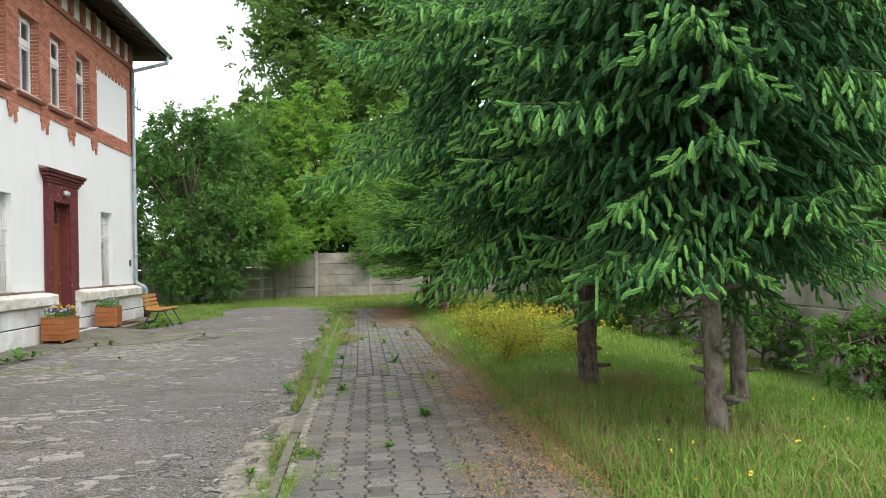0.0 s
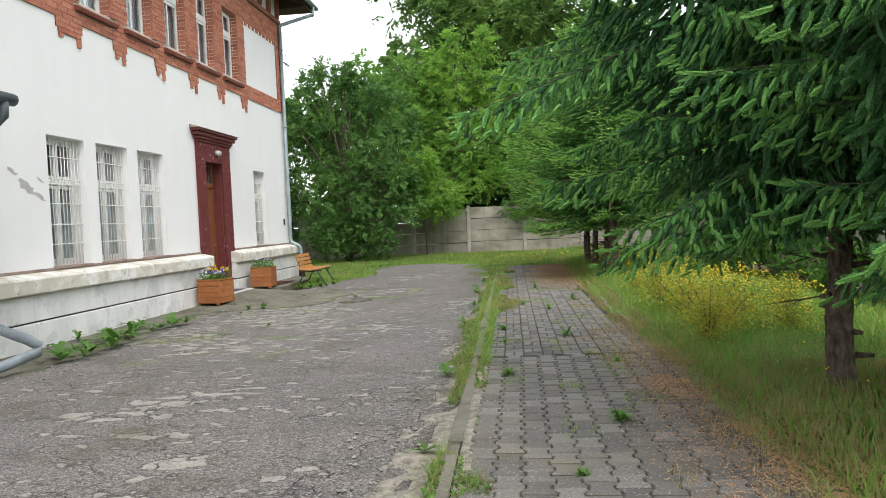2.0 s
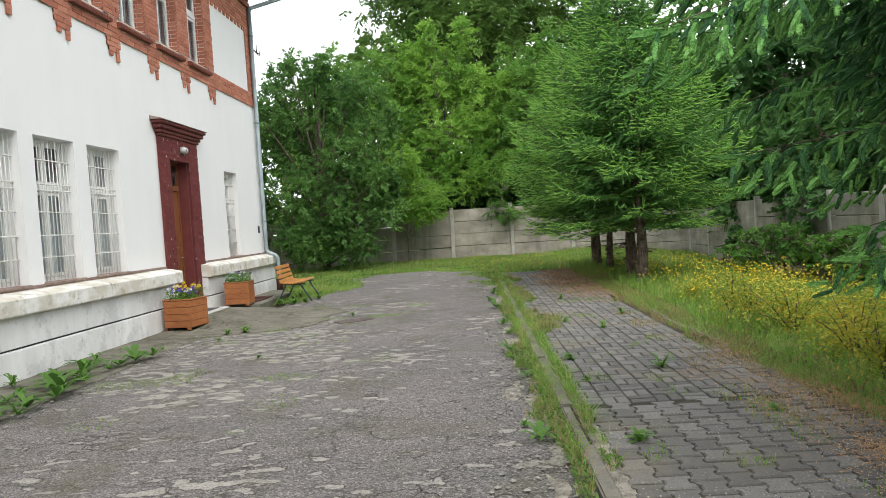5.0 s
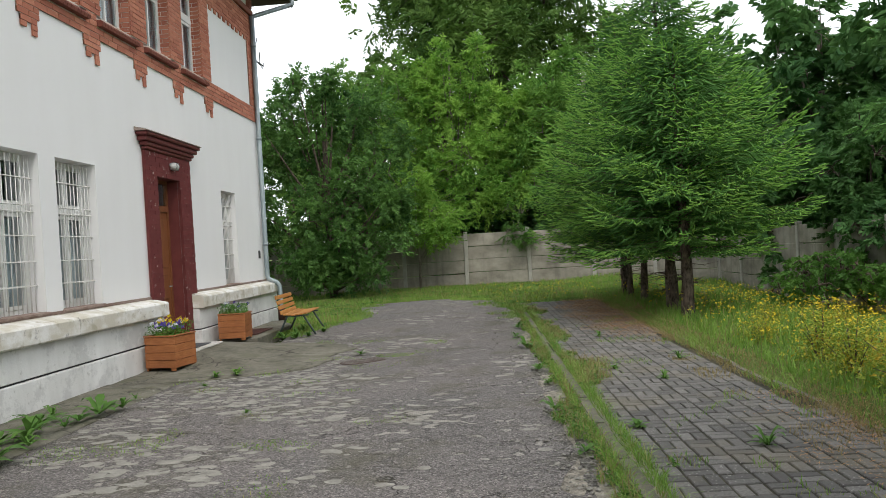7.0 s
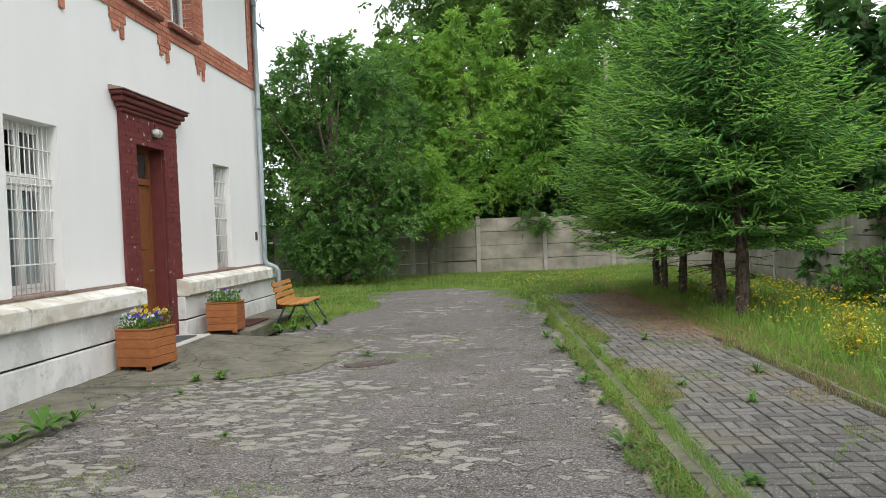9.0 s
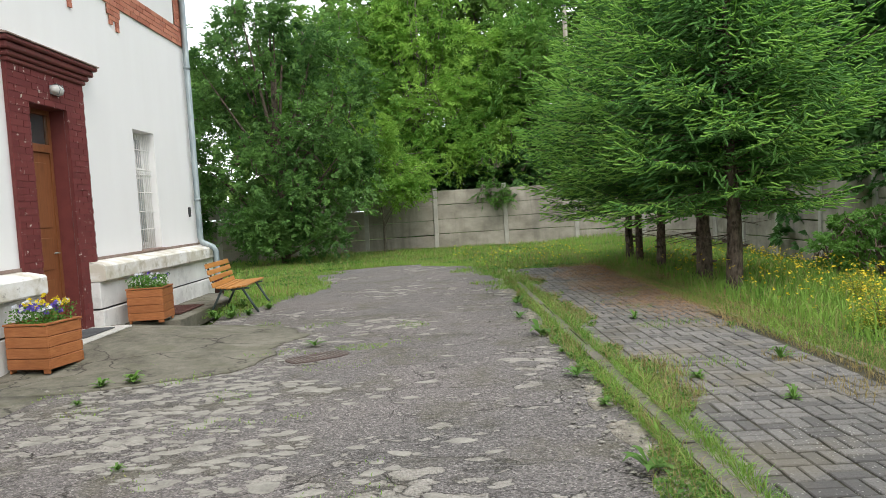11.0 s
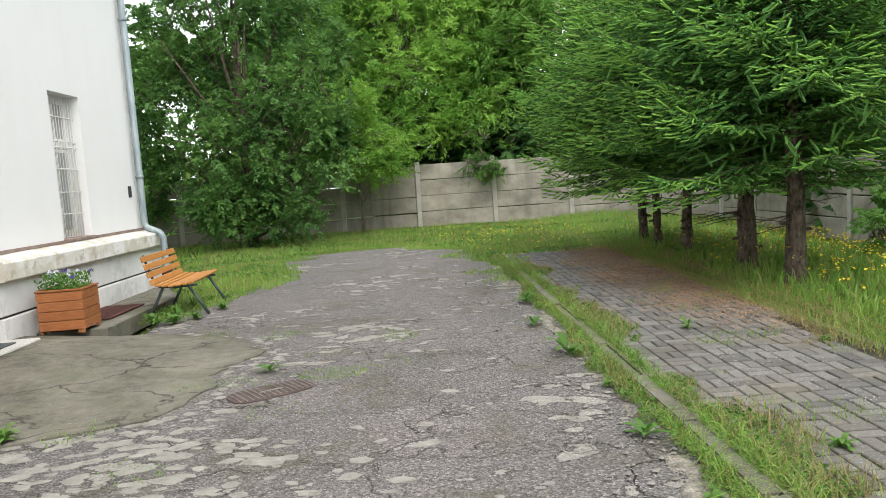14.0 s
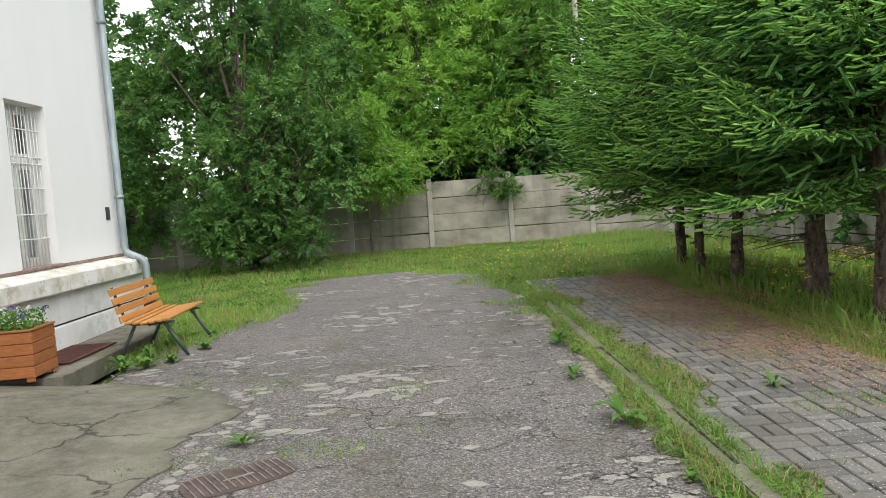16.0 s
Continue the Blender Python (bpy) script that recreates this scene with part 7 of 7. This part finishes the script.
def oblong():
    bm = bmesh.new()
    ring = [(-0.0935, -0.0435), (0.0935, -0.0435), (0.0935, 0.0435), (-0.0935, 0.0435)]
    lo, mid = [bm.verts.new((x, y, 0.0)) for x, y in ring], [bm.verts.new((x, y, 0.044)) for x, y in ring]
    hi = [bm.verts.new((x - math.copysign(0.006, x), y - math.copysign(0.006, y), 0.05)) for x, y in ring]
    for a, b in ((lo, mid), (mid, hi)):
        for k in range(4):
            bm.faces.new((a[k], a[(k + 1) % 4], b[(k + 1) % 4], b[k]))
    bm.faces.new(hi)
    return to_mesh("paving_block", bm)


paving = empty("footpath", "grey interlocking concrete block footpath with weeds", "footpath", "structure")
shapes = [interlock(), oblong()]
for me in shapes:
    me.materials.append(M_PAVER)
r = random.Random(9)
spots = []
SWITCH = 9.6
y = 2.0
while y < SWITCH:
    for k in range(11):
        spots.append((0, -0.875 + 0.165 * k, y + (0.1 if k % 2 else 0.0), 0))
    y += 0.2
y = SWITCH + 0.06
row = 0
while y < 24.2:
    for k in range(10):
        x = kerb_x(y) + 0.185 + 0.2 * k
        if x > path_right(y) - 0.13:
            continue
        if (k + row) % 2:
            spots += [(1, x - 0.05, y + 0.05, 90), (1, x + 0.05, y + 0.05, 90)]
        else:
            spots += [(1, x, y, 0), (1, x, y + 0.1, 0)]
    y += 0.2
    row += 1
near_spots = [s for s in spots if 4.6 < s[2] < 12.3]
r.shuffle(near_spots)
single = set(near_spots[:300])
groups = {0: [], 1: []}
for s in spots:
    kind, x, y, turn = s
    z = 0.014 + 0.004 * noise.noise((x * 1.3, y * 1.1, 13.0)) + r.uniform(-0.004, 0.004)
    m = pose(x + r.uniform(-0.002, 0.002), y, z, r.uniform(-1.3, 1.3), r.uniform(-1.3, 1.3), turn + r.uniform(-0.8, 0.8))
    if s in single:
        share("paving_block", shapes[kind], paving, m)
    else:
        groups[kind].append(m)
for kind, ms in groups.items():
    me = shapes[kind]
    co = np.zeros(len(me.vertices) * 3)
    me.vertices.foreach_get("co", co)
    co = np.c_[co.reshape(-1, 3), np.ones(len(me.vertices))]
    V = [co @ np.array(m).T for m in ms]
    polys = [list(p.vertices) for p in me.polygons]
    bmj = bpy.data.meshes.new("paving_blocks")
    nv = len(co)
    bmj.from_pydata(np.concatenate(V)[:, :3].tolist(), [], [[i + nv * k for i in p] for k in range(len(ms)) for p in polys])
    tagged(part("paving_blocks", bmj, M_PAVER, paving), kind="stuff")
